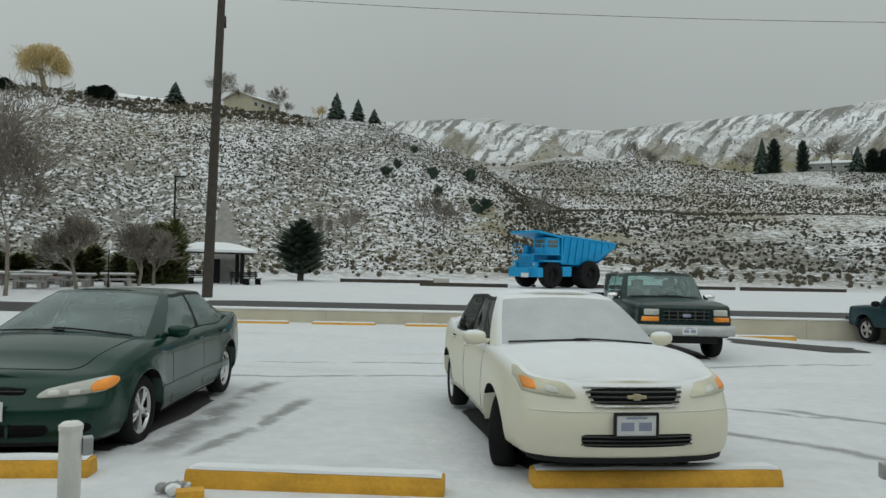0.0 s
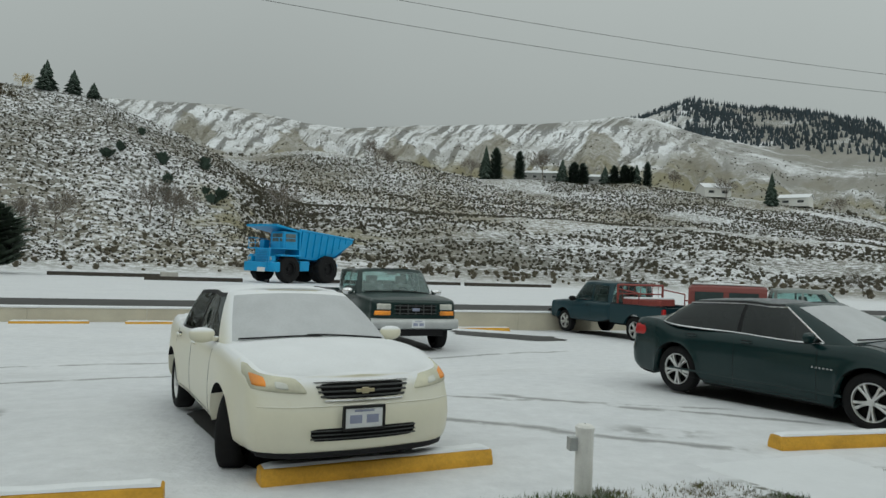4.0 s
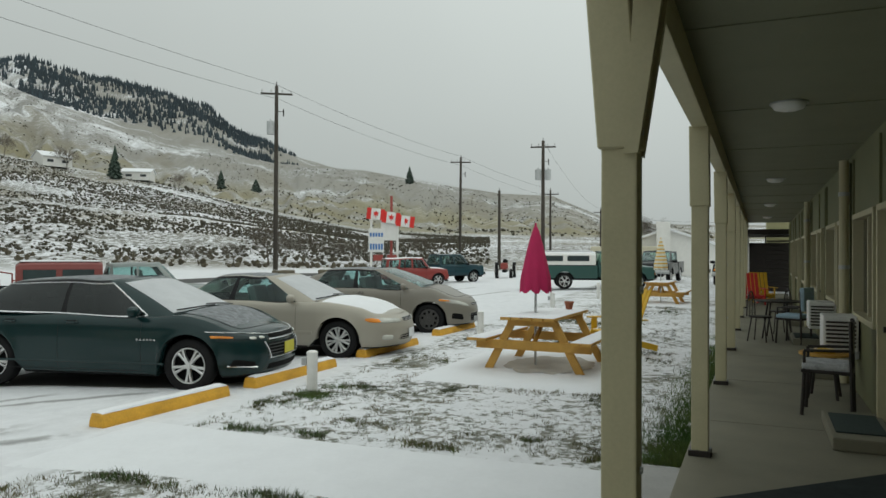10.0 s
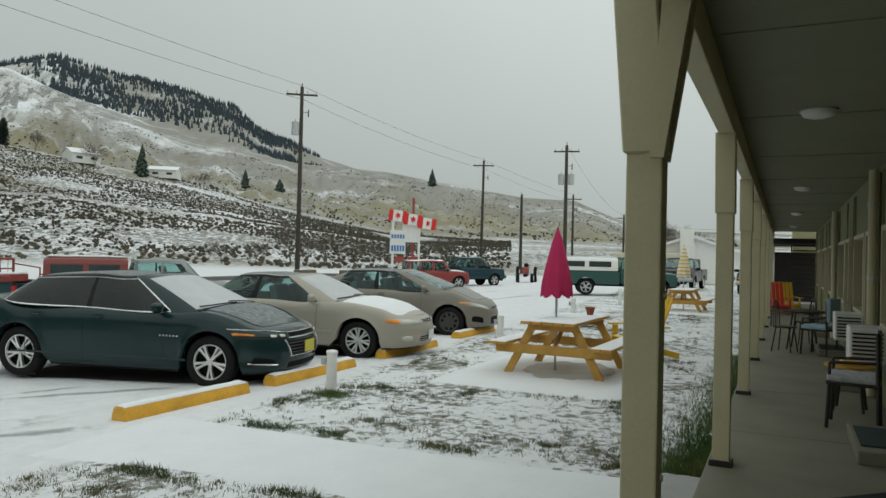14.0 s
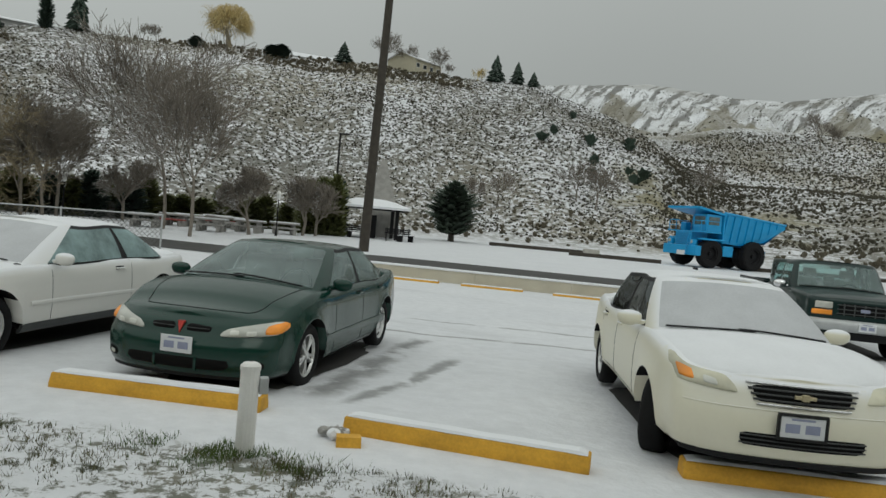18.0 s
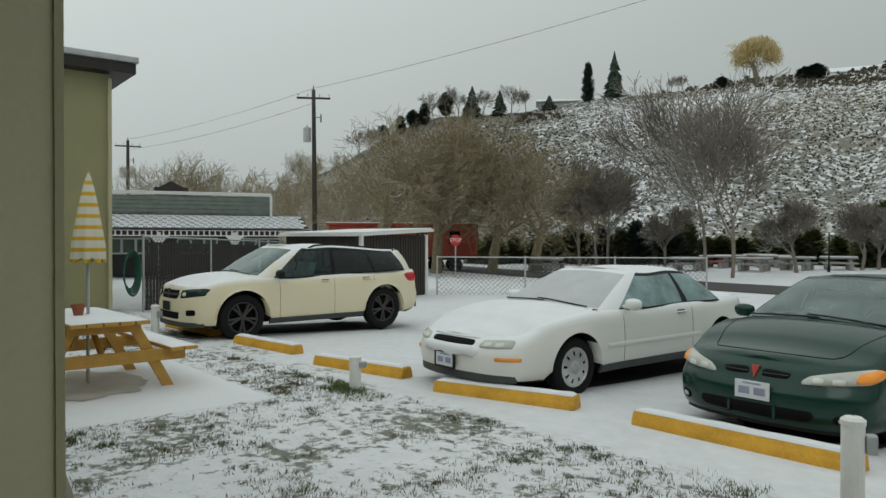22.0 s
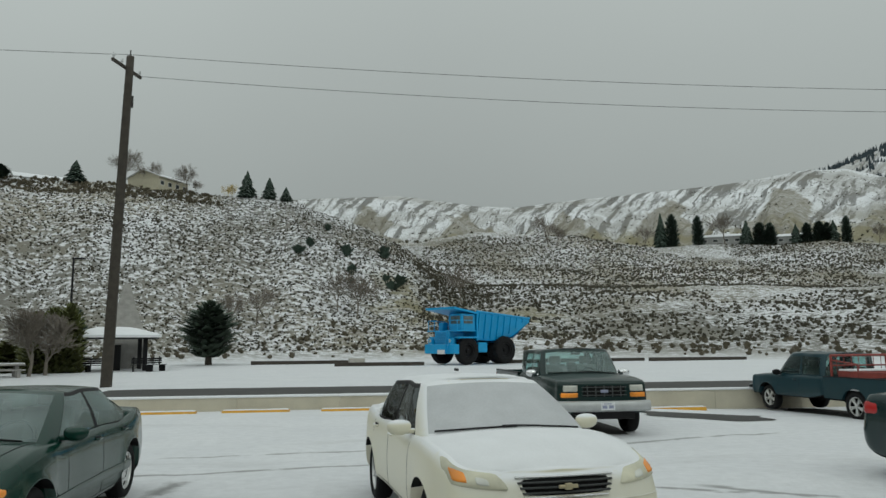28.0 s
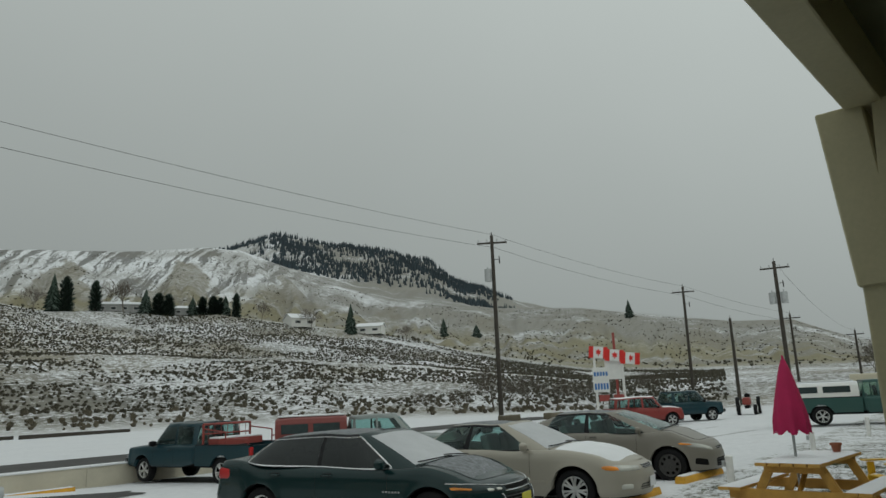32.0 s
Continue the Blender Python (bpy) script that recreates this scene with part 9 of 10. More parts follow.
def round_table(m, r, h, label, top=None):
    t = thing("side_table", m, label, "table")
    bm = bmesh.new()
    tube(bm, (0, 0, h - 0.025), (0, 0, h), r, n=24)
    part("tabletop", bm, top or M_BRONZE, t)
    for k in range(4):
        a = k * math.pi / 2 + 0.6
        bm = bmesh.new()
        tube(bm, (math.cos(a) * r * 0.8, math.sin(a) * r * 0.8, 0), (math.cos(a) * r * 0.5, math.sin(a) * r * 0.5, h - 0.02), 0.016, n=6)
        part("leg", bm, M_BRONZE, t)
    return t


def wire_chair(m):
    t = thing("bistro_chair", m, "dark curled metal bistro chair by the table", "chair", "chairs on the walkway")
    for k in range(4):
        a = k * math.pi / 2 + 0.78
        bm = bmesh.new()
        tube(bm, (math.cos(a) * 0.24, math.sin(a) * 0.24, 0), (math.cos(a) * 0.16, math.sin(a) * 0.16, 0.45), 0.012, n=6)
        part("leg", bm, M_BRONZE, t)
    bm = bmesh.new()
    tube(bm, (0, 0, 0.44), (0, 0, 0.465), 0.2, n=20)
    part("seat", bm, M_BRONZE, t)
    bm = bmesh.new()
    prev = None
    for i in range(17):
        a = math.pi * i / 16
        p = Vector((math.cos(a) * 0.2, -0.17, 0.46 + math.sin(a) * 0.45))
        if prev:
            tube(bm, prev, p, 0.012, n=6, caps=False)
        prev = p
    for x in (-0.08, 0, 0.08):
        tube(bm, (x, -0.17, 0.46), (x, -0.17, 0.86), 0.008, n=5, caps=False)
    part("backrest", bm, M_BRONZE, t)
    return t


def adirondack(m, mat, label):
    t = thing("adirondack_chair", m, label, "chair", "garden chairs on the lawn")
    for k in range(5):
        bm = bmesh.new()
        box(bm, (0, 0, 0), (0.10, 0.02, 0.82), pose(-0.24 + 0.12 * k, -0.32, 0.68, 20 , 0, 0), 0.006)
        part("back_slat", bm, mat, t)
        bm = bmesh.new()
        box(bm, (0, 0, 0), (0.58, 0.09, 0.02), pose(0, 0.30 - 0.12 * k, 0.38 - 0.03 * k, -12, 0, 0), 0.006)
        part("seat_slat", bm, mat, t)
    for s in (1, -1):
        bm = bmesh.new()
        box(bm, (s * 0.33, 0.28, 0.28), (0.03, 0.1, 0.56), bevel=0.006)
        part("leg", bm, mat, t)
        bm = bmesh.new()
        box(bm, (0, 0, 0), (0.03, 0.95, 0.10), pose(s * 0.30, -0.1, 0.22, 14, 0, 0), 0.006)
        part("side_rail", bm, mat, t)
        bm = bmesh.new()
        box(bm, (s * 0.36, 0.02, 0.58), (0.13, 0.72, 0.022), bevel=0.006)
        part("arm", bm, mat, t)
    return t


M_REDCHAIR = plain("red_plastic", (0.50, 0.03, 0.025), 0.55, 0.1, 6, 0.1, snow=0.1)
M_YELCHAIR = plain("yellow_plastic", (0.62, 0.38, 0.02), 0.55, 0.1, 6, 0.1, snow=0.1)
M_CARD = plain("dark_cloth", (0.018, 0.024, 0.024), 0.9, 0.3, 12, 0.3)


def walkway_things():
    patio_chair(MOTEL @ pose(2.1, -1.02, 0.08, 0, 0, -8), "dark wooden armchair with a pale floral cushion", M_CUSHION)
    round_table(MOTEL @ pose(3.0, -1.05, 0.08), 0.26, 0.5, "small round wooden side table with a tray", M_WOODY)
    tray = thing("fruit_tray", MOTEL @ pose(3.0, -1.05, 0.582), "yellow tray lying on a side table", "tray")
    bm = bmesh.new()
    box(bm, (0, 0, 0.02), (0.26, 0.2, 0.035), bevel=0.012)
    part("tray", bm, M_YELCHAIR, tray)
    round_table(MOTEL @ pose(9.0, -0.7, 0.08), 0.40, 0.72, "dark round metal patio table by the wall")
    wire_chair(MOTEL @ pose(8.35, -0.40, 0.08, 0, 0, 160))
    wire_chair(MOTEL @ pose(9.9, -0.75, 0.08, 0, 0, 20))
    c = patio_chair(MOTEL @ pose(8.3, -0.95, 0.08, 0, 0, -25), "dark metal chair with a pale blue towel", M_BLUECLOTH)
    bm = bmesh.new()
    box(bm, (0, -0.23, 0.80), (0.44, 0.09, 0.42), bevel=0.03)
    part("towel", bm, M_BLUECLOTH, c, "pale blue towel over the back")
    adirondack(pose(25.2, -1.9, 0.0, 0, 0, 100), M_REDCHAIR, "bright red slatted garden chair on the lawn")
    adirondack(pose(26.4, -2.3, 0.0, 0, 0, 100), M_YELCHAIR, "yellow slatted garden chair on the lawn")
    adirondack(pose(27.4, -1.5, 0.0, 0, 0, 80), M_REDCHAIR, "red slatted garden chair behind the others")
    adirondack(pose(12.6, 1.2, 0.02, 0, 0, 30), M_YELCHAIR, "yellow slatted garden chair beside a picnic table")
    # low table by the door
    t = thing("covered_table", pose(3.84, -0.54, 0.075, 0, 0, -51.5), "dark cloth-covered low table beside the door", "table")
    bm = bmesh.new()
    box(bm, (0, 0, 0.52), (1.15, 0.46, 0.03), bevel=0.01)
    part("tabletop", bm, M_CARD, t)
    for x in (-0.5, 0.5):
        for y in (-0.19, 0.19):
            bm = bmesh.new()
            tube(bm, (x, y, 0), (x, y, 0.51), 0.02, n=6)
            part("leg", bm, M_BRONZE, t)


walkway_things()


def end_stairs():
    """Stairs and upper landing at the far end of the motel."""
    w = thing("wall_stairs", MOTEL, "olive stair tower with a dark railing and white brackets", "building", kind="structure")
    def add(name, c, s, mat, bev=0.008):
        bm = bmesh.new()
        box(bm, c, s, None, bev)
        part(name, bm, mat, w)
    add("wall_block", (33.0, -3.2, 2.8), (6.0, 5.0, 5.6), M_OLIVE)
    add("landing", (26.8, -0.6, 2.55), (5.4, 2.2, 0.2), M_BRONZE)
    for k in range(12):
        add("step", (25.2 + 0.28 * k, -1.15, 2.4 - 0.19 * k), (0.3, 1.0, 0.05), M_BRONZE)
    add("stringer", (26.7, -0.62, 1.35), (0.06, 0.05, 2.2), M_BRONZE)
    for u in (24.6, 27.2, 29.4):
        add("stair_post", (u, 0.1, 1.4), (0.13, 0.13, 2.8), M_BOLLARD)
        bm = bmesh.new()
        prism(bm, [(u - 0.42, 2.42), (u - 0.06, 2.02), (u - 0.06, 2.12), (u - 0.34, 2.42)], 'y', 0.06, 0.13)
        prism(bm, [(u + 0.42, 2.42), (u + 0.06, 2.02), (u + 0.06, 2.12), (u + 0.34, 2.42)], 'y', 0.06, 0.13)
        part("post_bracket", bm, M_BOLLARD, w)
    add("dark_panel", (29.6, -1.6, 1.1), (0.1, 3.6, 2.2), M_BRONZE)
    add("rail", (26.8, 0.15, 1.05), (5.4, 0.06, 0.08), M_BRONZE)
    for k in range(20):
        add("baluster", (24.3 + 0.27 * k, 0.15, 0.55), (0.03, 0.03, 0.95), M_BRONZE, 0.004)


end_stairs()


# ---- left side: fence, shed, neighbouring building ----
M_SHED = plain("dark_brown_siding", (0.045, 0.035, 0.03), 0.8, 0.2, 3, 0.3)
M_WHITETRIM = plain("white_trim_paint", (0.72, 0.71, 0.68), 0.6, 0.06, 4, 0.1)
M_GREENSIDE = plain("weathered_green_boards", (0.17, 0.20, 0.18), 0.8, 0.25, 2.5, 0.3)
M_SHINGLE = plain("snow_dusted_shingles", (0.13, 0.135, 0.15), 0.85, 0.3, 3, 0.4, snow=0.35, random_vary=0.25)
M_DARKSIDE = plain("charcoal_siding", (0.055, 0.055, 0.06), 0.8, 0.15, 3, 0.2)
M_MESH = plain("fence_wire", (0.09, 0.09, 0.085), 0.6, 0.2, 8, 0.0, metal=0.4)
M_RAILRED = plain("rail_car_red", (0.32, 0.05, 0.025), 0.6, 0.2, 1.5, 0.2, snow=0.2)
M_SIGNRED = plain("stop_sign_red", (0.45, 0.03, 0.03), 0.5, 0.1, 6, 0.0)
M_HOSE = plain("green_hose", (0.02, 0.09, 0.06), 0.5, 0.2, 6, 0.1)
M_STONE = plain("grey_stone", (0.30, 0.29, 0.27), 0.85, 0.25, 2.5, 0.4, snow=0.2)
M_PALEHOUSE = plain("pale_house_paint", (0.52, 0.48, 0.36), 0.7, 0.08, 1, 0.1)
M_GREYHOUSE = plain("grey_house_paint", (0.38, 0.38, 0.37), 0.75, 0.1, 1, 0.1)
M_REDWOOD = plain("red_bench_paint", (0.30, 0.06, 0.05), 0.7, 0.15, 5, 0.1, snow=0.2)


def shed():
    m = pose(-21.65, 13.19, -0.22, 0, 0, 9.6)
    t = thing("shed", m, "dark brown shed with vertical boards and a white roof edge", "shed")
    bm = bmesh.new()
    box(bm, (0, 0, 1.02), (3.96, 2.9, 2.04))
    part("wall", bm, M_SHED, t)
    for k in range(33):
        bm = bmesh.new()
        box(bm, (-1.92 + 0.12 * k, -1.465, 1.02), (0.075, 0.04, 2.0), bevel=0.006)
        part("board", bm, M_SHED, t)
    for k in range(24):
        bm = bmesh.new()
        box(bm, (1.995, -1.4 + 0.12 * k, 1.02), (0.04, 0.075, 2.0), bevel=0.006)
        part("board", bm, M_SHED, t)
    for y in (-1.48, 1.45):
        bm = bmesh.new()
        box(bm, (2.0, y, 1.02), (0.11, 0.11, 2.06), bevel=0.008)
        part("corner_trim", bm, M_WHITETRIM, t)
    bm = bmesh.new()
    box(bm, (0, 0, 0), (4.4, 3.3, 0.09), pose(0, 0, 2.12, 3, 0, 0), 0.01)
    part("roof", bm, M_WHITETRIM, t)
    bm = bmesh.new()
    box(bm, (0, 0, 0.06), (4.3, 3.2, 0.04), pose(0, 0, 2.13, 3, 0, 0), 0.02)
    part("roof_snow", bm, M_SNOWSOFT, t, "snow on the shed roof")


def chain_fence(x0, y0, x1, y1, h, label, dense=0.12, dark=False):
    a, b = Vector((x0, y0, 0)), Vector((x1, y1, 0))
    L = (b - a).length
    d = (b - a).normalized()
    t = thing("chain_link_fence", pose(0, 0, 0), label, "fence")
    def at(s, z):
        p = a + d * s
        return Vector((p.x, p.y, flat_z(p.x, p.y) + z))
    n = max(2, int(L / 2.6))
    for k in range(n + 1):
        bm = bmesh.new()
        s = L * k / n
        tube(bm, at(s, -0.1), at(s, h + 0.05), 0.03, n=8)
        part("post", bm, M_STEELWHITE, t)
    bm = bmesh.new()
    for k in range(n):
        tube(bm, at(L * k / n, h), at(L * (k + 1) / n, h), 0.022, n=6)
    part("top_rail", bm, M_STEELWHITE, t)
    bm = bmesh.new()
    s = -h
    while s < L:
        for sg in (1, -1):
            s0, s1 = (s, s + h) if sg > 0 else (s + h, s)
            z0, z1 = 0.03, h
            lo, hi = max(0, min(L, s0)), max(0, min(L, s1))
            if abs(hi - lo) < 0.02:
                continue
            f0, f1 = (lo - s0) / (s1 - s0), (hi - s0) / (s1 - s0)
            tube(bm, at(lo, z0 + (z1 - z0) * f0), at(hi, z0 + (z1 - z0) * f1), 0.006, n=3, caps=False)
        s += dense
    part("wire_mesh", bm, M_MESH, t, kind="stuff")
    if dark:
        k = 0
        while k * 0.14 < L - 0.1:
            bm = bmesh.new()
            p, q = at(k * 0.14 + 0.02, 0), at(k * 0.14 + 0.12, 0)
            box(bm, (0, 0.03, h / 2 - 0.05), (0.115, 0.01, h - 0.15))
            o = part("privacy_slat", bm, M_SHED, t)
            o.matrix_basis = Matrix.Translation(at(k * 0.14 + 0.07, 0)) @ pose(0, 0, 0, 0, 0, math.degrees(math.atan2(d.y, d.x)))
            k += 1


def hose():
    t = thing("garden_hose", pose(-17.2, 4.65, 1.1), "coiled green hose hanging at the wall corner", "hose")
    bm = bmesh.new()
    for k in range(6):
        prev = None
        for i in range(25):
            a = 2 * math.pi * i / 24
            p = Vector((0.05 * k - 0.1, math.sin(a) * (0.13 + 0.01 * k), math.cos(a) * (0.36 + 0.03 * k) - 0.2))
            if prev:
                tube(bm, prev, p, 0.018, n=5, caps=False)
            prev = p
    part("coil", bm, M_HOSE, t)


def neighbour():
    az, d = 71.0, 37.0
    x, y = -math.sin(radians(az)) * d, math.cos(radians(az)) * d
    m = pose(x, y, -0.1, 0, 0, az + 2.0) @ pose(-3.1, 0, 0)     # local -y faces the lot
    t = thing("porch_building", m, "charcoal building with a white porch and a boarded false front", "building")
    W = 17.0
    def add(name, c, s, mat, bev=0.01, mm=None, label=""):
        bm = bmesh.new()
        box(bm, c, s, mm, bev)
        return part(name, bm, mat, t, label)
    add("wall", (0, 2.5, 1.5), (W - 2.4, 4.0, 3.0), M_DARKSIDE)
    for k in range(5):
        add("front_board", (-0.6, 0.55, 2.95 + 0.205 * k), (W - 2.0, 0.06, 0.19), M_GREENSIDE, 0.008)
    add("false_front", (-0.6, 0.7, 3.35), (W - 2.1, 0.2, 1.1), M_GREENSIDE)
    add("cornice", (-0.6, 0.52, 4.0), (W - 1.9, 0.16, 0.10), M_WHITETRIM)
    add("cornice_snow", (-0.6, 0.52, 4.08), (W - 1.9, 0.18, 0.05), M_SNOWSOFT, 0.02)
    add("end_trim", (W / 2 - 1.55, 0.5, 3.45), (0.12, 0.14, 1.1), M_WHITETRIM)
    # shingled porch roof
    src = None
    for j in range(6):
        for i in range(42):
            mm = pose(-W / 2 + 0.4 * (i + 0.5 * (j % 2)) + 0.1, -1.7 + 0.36 * j, 2.36 + 0.105 * j, 17, 0, 0)
            if src is None:
                bm = bmesh.new()
                box(bm, (0, 0, 0), (0.385, 0.44, 0.02))
                src = part("shingle", bm, M_SHINGLE, t)
                src.matrix_basis = mm
            else:
                share("shingle", src, t, mm)
    add("porch_deck", (0, 0, 0), (W, 2.3, 0.05), M_SHED, 0.0, pose(0, -0.75, 2.55, 16.5, 0, 0))
    add("porch_beam", (0, -1.75, 2.22), (W, 0.12, 0.12), M_WHITETRIM)
    add("porch_beam", (0, -1.75, 1.94), (W, 0.07, 0.05), M_WHITETRIM)
    for k in range(68):
        add("spindle", (-W / 2 + 0.25 * k + 0.1, -1.75, 2.06), (0.07, 0.05, 0.2), M_WHITETRIM, 0.0)
    for k in range(6):
        px = -W / 2 + 0.2 + k * (W - 0.4) / 5
        add("porch_post", (px, -1.75, 1.05), (0.15, 0.15, 2.1), M_WHITETRIM)
        bm = bmesh.new()
        for s in (1, -1):
            prism(bm, [(px + s * 0.07, 1.45), (px + s * 0.07, 1.92), (px + s * 0.45, 1.92), (px + s * 0.3, 1.8)], 'y', -1.80, -1.70)
        part("bracket", bm, M_WHITETRIM, t)
    for k in range(5):
        wx = -W / 2 + 2.6 + k * 3.1
        w = add("window", (wx, 0.48, 1.45), (1.9, 0.06, 0.8), M_WHITETRIM)
        for q in (-0.62, 0, 0.62):
            bm = bmesh.new()
            box(bm, (wx + q, 0.44, 1.45), (0.5, 0.03, 0.62))
            part("pane", bm, M_GLASSLT, w)
    add("roof_vent", (2.2, 2.0, 4.2), (1.6, 0.9, 0.35), M_SHED)
    bm = bmesh.new()
    prism(bm, [(1.6, 4.35), (2.2, 4.7), (2.8, 4.35)], 'y', 1.6, 2.4)
    part("cupola", bm, M_SHED, t)


def stop_sign():
    x, y = -29.4, 24.0
    t = thing("stop_sign", pose(x, y, flat_z(x, y), 0, 0, 51), "red octagonal stop sign on a post", "sign")
    bm = bmesh.new()
    box(bm, (0, 0.03, 1.1), (0.06, 0.04, 2.3))
    part("post", bm, M_STEELWHITE, t)
    bm = bmesh.new()
    ring = [(0.31 * math.cos(math.pi / 8 + k * math.pi / 4), 2.05 + 0.31 * math.sin(math.pi / 8 + k * math.pi / 4)) for k in range(8)]
    prism(bm, ring, 'y', -0.012, 0.0)
    part("sign_face", bm, M_SIGNRED, t)
    cu = bpy.data.curves.new("sign_word", 'FONT')
    cu.body, cu.size, cu.align_x, cu.align_y, cu.extrude = "STOP", 0.26, 'CENTER', 'CENTER', 0.002
    ob = new("sign_word", cu)
    ob.parent = t
    ob.matrix_basis = pose(0, -0.018, 2.05, 90, 0, 0)
    cu.materials.append(M_WHITETRIM)


def rail_car():
    az, d = 55.0, 47.0
    x, y = -math.sin(radians(az)) * d, math.cos(radians(az)) * d
    t = thing("rail_car", pose(x, y, flat_z(x, y), 0, 0, az + 6), "faded red rail car standing behind the trees", "rail car")
    def add(name, c, s, mat, bev=0.03):
        bm = bmesh.new()
        box(bm, c, s, None, bev)
        part(name, bm, mat, t)
    add("body", (0, 0, 1.95), (9.5, 2.6, 2.0), M_RAILRED)
    add("roof", (0, 0, 3.02), (9.9, 2.8, 0.14), M_RAILRED)
    add("roof_snow", (0, 0, 3.11), (9.8, 2.7, 0.06), M_SNOWSOFT)
    add("frame", (0, 0, 0.85), (9.6, 2.2, 0.2), M_BLACK)
    for k in (-3.4, -2.2, 2.2, 3.4):
        for s in (1, -1):
            bm = bmesh.new()
            tube(bm, (k, s * 0.75, 0.42), (k, s * 0.9, 0.42), 0.42, n=18)
            part("wheel", bm, M_BLACK, t)
    for k in (-3.2, -1.1, 1.1, 3.2):
        add("window", (k, -1.32, 2.2), (0.7, 0.05, 0.8), M_SHADEBLACK)


def shelter():
    az, d = 16.5, 57
    x, y, z = -math.sin(radians(az)) * d, math.cos(radians(az)) * d, 0
    t = thing("park_shelter", pose(x, y, hill_z(x, y), 0, 0, 20), "open park shelter with a snowy hipped roof and dark posts", "shelter")
    for a, b in ((-2, -2), (2, -2), (-2, 2), (2, 2)):
        bm = bmesh.new()
        box(bm, (a, b, 1.2), (0.28, 0.28, 2.4), bevel=0.02)
        part("post", bm, M_BLACK, t)
    bm = bmesh.new()
    rows = [[bm.verts.new((sx * r, sy * r, zz)) for sx, sy in ((-1, -1), (1, -1), (1, 1), (-1, 1))] for r, zz in ((2.95, 2.3), (2.95, 2.48), (1.9, 2.85), (1.0, 3.05), (0.05, 3.1))]
    grid_faces(bm, rows, True)
    bmesh.ops.recalc_face_normals(bm, faces=bm.faces)
    part("roof", bm, M_SNOWSOFT, t, "roof under smooth snow")
    bm = bmesh.new()
    box(bm, (0, 0, 2.28), (5.6, 5.6, 0.12), bevel=0.02)
    part("fascia", bm, M_BLACK, t)
    bm = bmesh.new()
    box(bm, (0, 0, 0.9), (1.1, 1.1, 1.8), bevel=0.04)
    part("fireplace", bm, M_BLACK, t)
    s = thing("stone_spire", pose(x - 0.6, y + 5, hill_z(x, y + 5), 0, 0, 20), "tapering grey shingled spire behind the shelter", "spire")
    bm = bmesh.new()
    rows = [[bm.verts.new((sx * r, sy * r, zz)) for sx, sy in ((-1, -1), (1, -1), (1, 1), (-1, 1))] for r, zz in ((1.5, 0), (1.35, 2.6), (0.7, 4.6), (0.2, 6.6))]
    grid_faces(bm, rows, True)
    bm.faces.new(rows[-1])
    bmesh.ops.recalc_face_normals(bm, faces=bm.faces)
    part("tower", bm, M_STONE, s)


def bench(m, label):
    t = thing("park_bench", m, label, "bench", "park benches")
    for k in range(3):
        bm = bmesh.new()
        box(bm, (0, -0.15 + 0.15 * k, 0.45), (1.5, 0.12, 0.04))
        part("seat_slat", bm, M_BLACK, t)
        bm = bmesh.new()
        box(bm, (0, 0.26, 0.58 + 0.14 * k), (1.5, 0.04, 0.11))
        part("back_slat", bm, M_BLACK, t)
    for s in (-0.6, 0.6):
        bm = bmesh.new()
        box(bm, (s, 0.05, 0.22), (0.06, 0.5, 0.44))
        box(bm, (s, 0.29, 0.6), (0.06, 0.05, 0.8))
        part("bench_leg", bm, M_BLACK, t)
    return t


def stone_table(m, label, seat_mat):
    t = thing("park_table", m, label, "picnic table", "park picnic tables")
    bm = bmesh.new()
    box(bm, (0, 0, 0.72), (2.0, 0.9, 0.1), bevel=0.02)
    part("tabletop", bm, M_STONE, t)
    bm = bmesh.new()
    box(bm, (0, 0, 0.8), (1.95, 0.85, 0.07), bevel=0.03)
    part("table_snow", bm, M_SNOWSOFT, t)
    for x in (-0.6, 0.6):
        bm = bmesh.new()
        prism(bm, [(-0.45, 0), (0.45, 0), (0.3, 0.68), (-0.3, 0.68)], 'x', x - 0.1, x + 0.1)
        part("support", bm, M_STONE, t)
    for s in (1, -1):
        bm = bmesh.new()
        box(bm, (0, s * 0.85, 0.42), (1.9, 0.32, 0.09), bevel=0.02)
        part("bench", bm, seat_mat, t)
        for x in (-0.6, 0.6):
            bm = bmesh.new()
            box(bm, (x, s * 0.85, 0.19), (0.2, 0.26, 0.38), bevel=0.01)
            part("bench_support", bm, M_STONE, t)
    return t


def park_lamp(m, label):
    t = thing("park_lamp", m, label, "street lamp", "park lamps")
    bm = bmesh.new()
    tube(bm, (0, 0, 0), (0, 0, 0.4), 0.09, 0.06, 10)
    tube(bm, (0, 0, 0.4), (0, 0, 2.3), 0.045, 0.035, 8)
    part("post", bm, M_BLACK, t)
    bm = bmesh.new()
    tube(bm, (0, 0, 2.3), (0, 0, 2.68), 0.11, 0.17, 6)
    part("lantern", bm, M_WHITEPL, t, "white glass lantern")
    bm = bmesh.new()
    tube(bm, (0, 0, 2.68), (0, 0, 2.9), 0.2, 0.02, 6)
    part("cap", bm, M_WHITETRIM, t)


def spot(az, d, rz=0.0, dz=0.0):
    x, y = -math.sin(radians(az)) * d, math.cos(radians(az)) * d
    return pose(x, y, hill_z(x, y) + dz, 0, 0, rz)


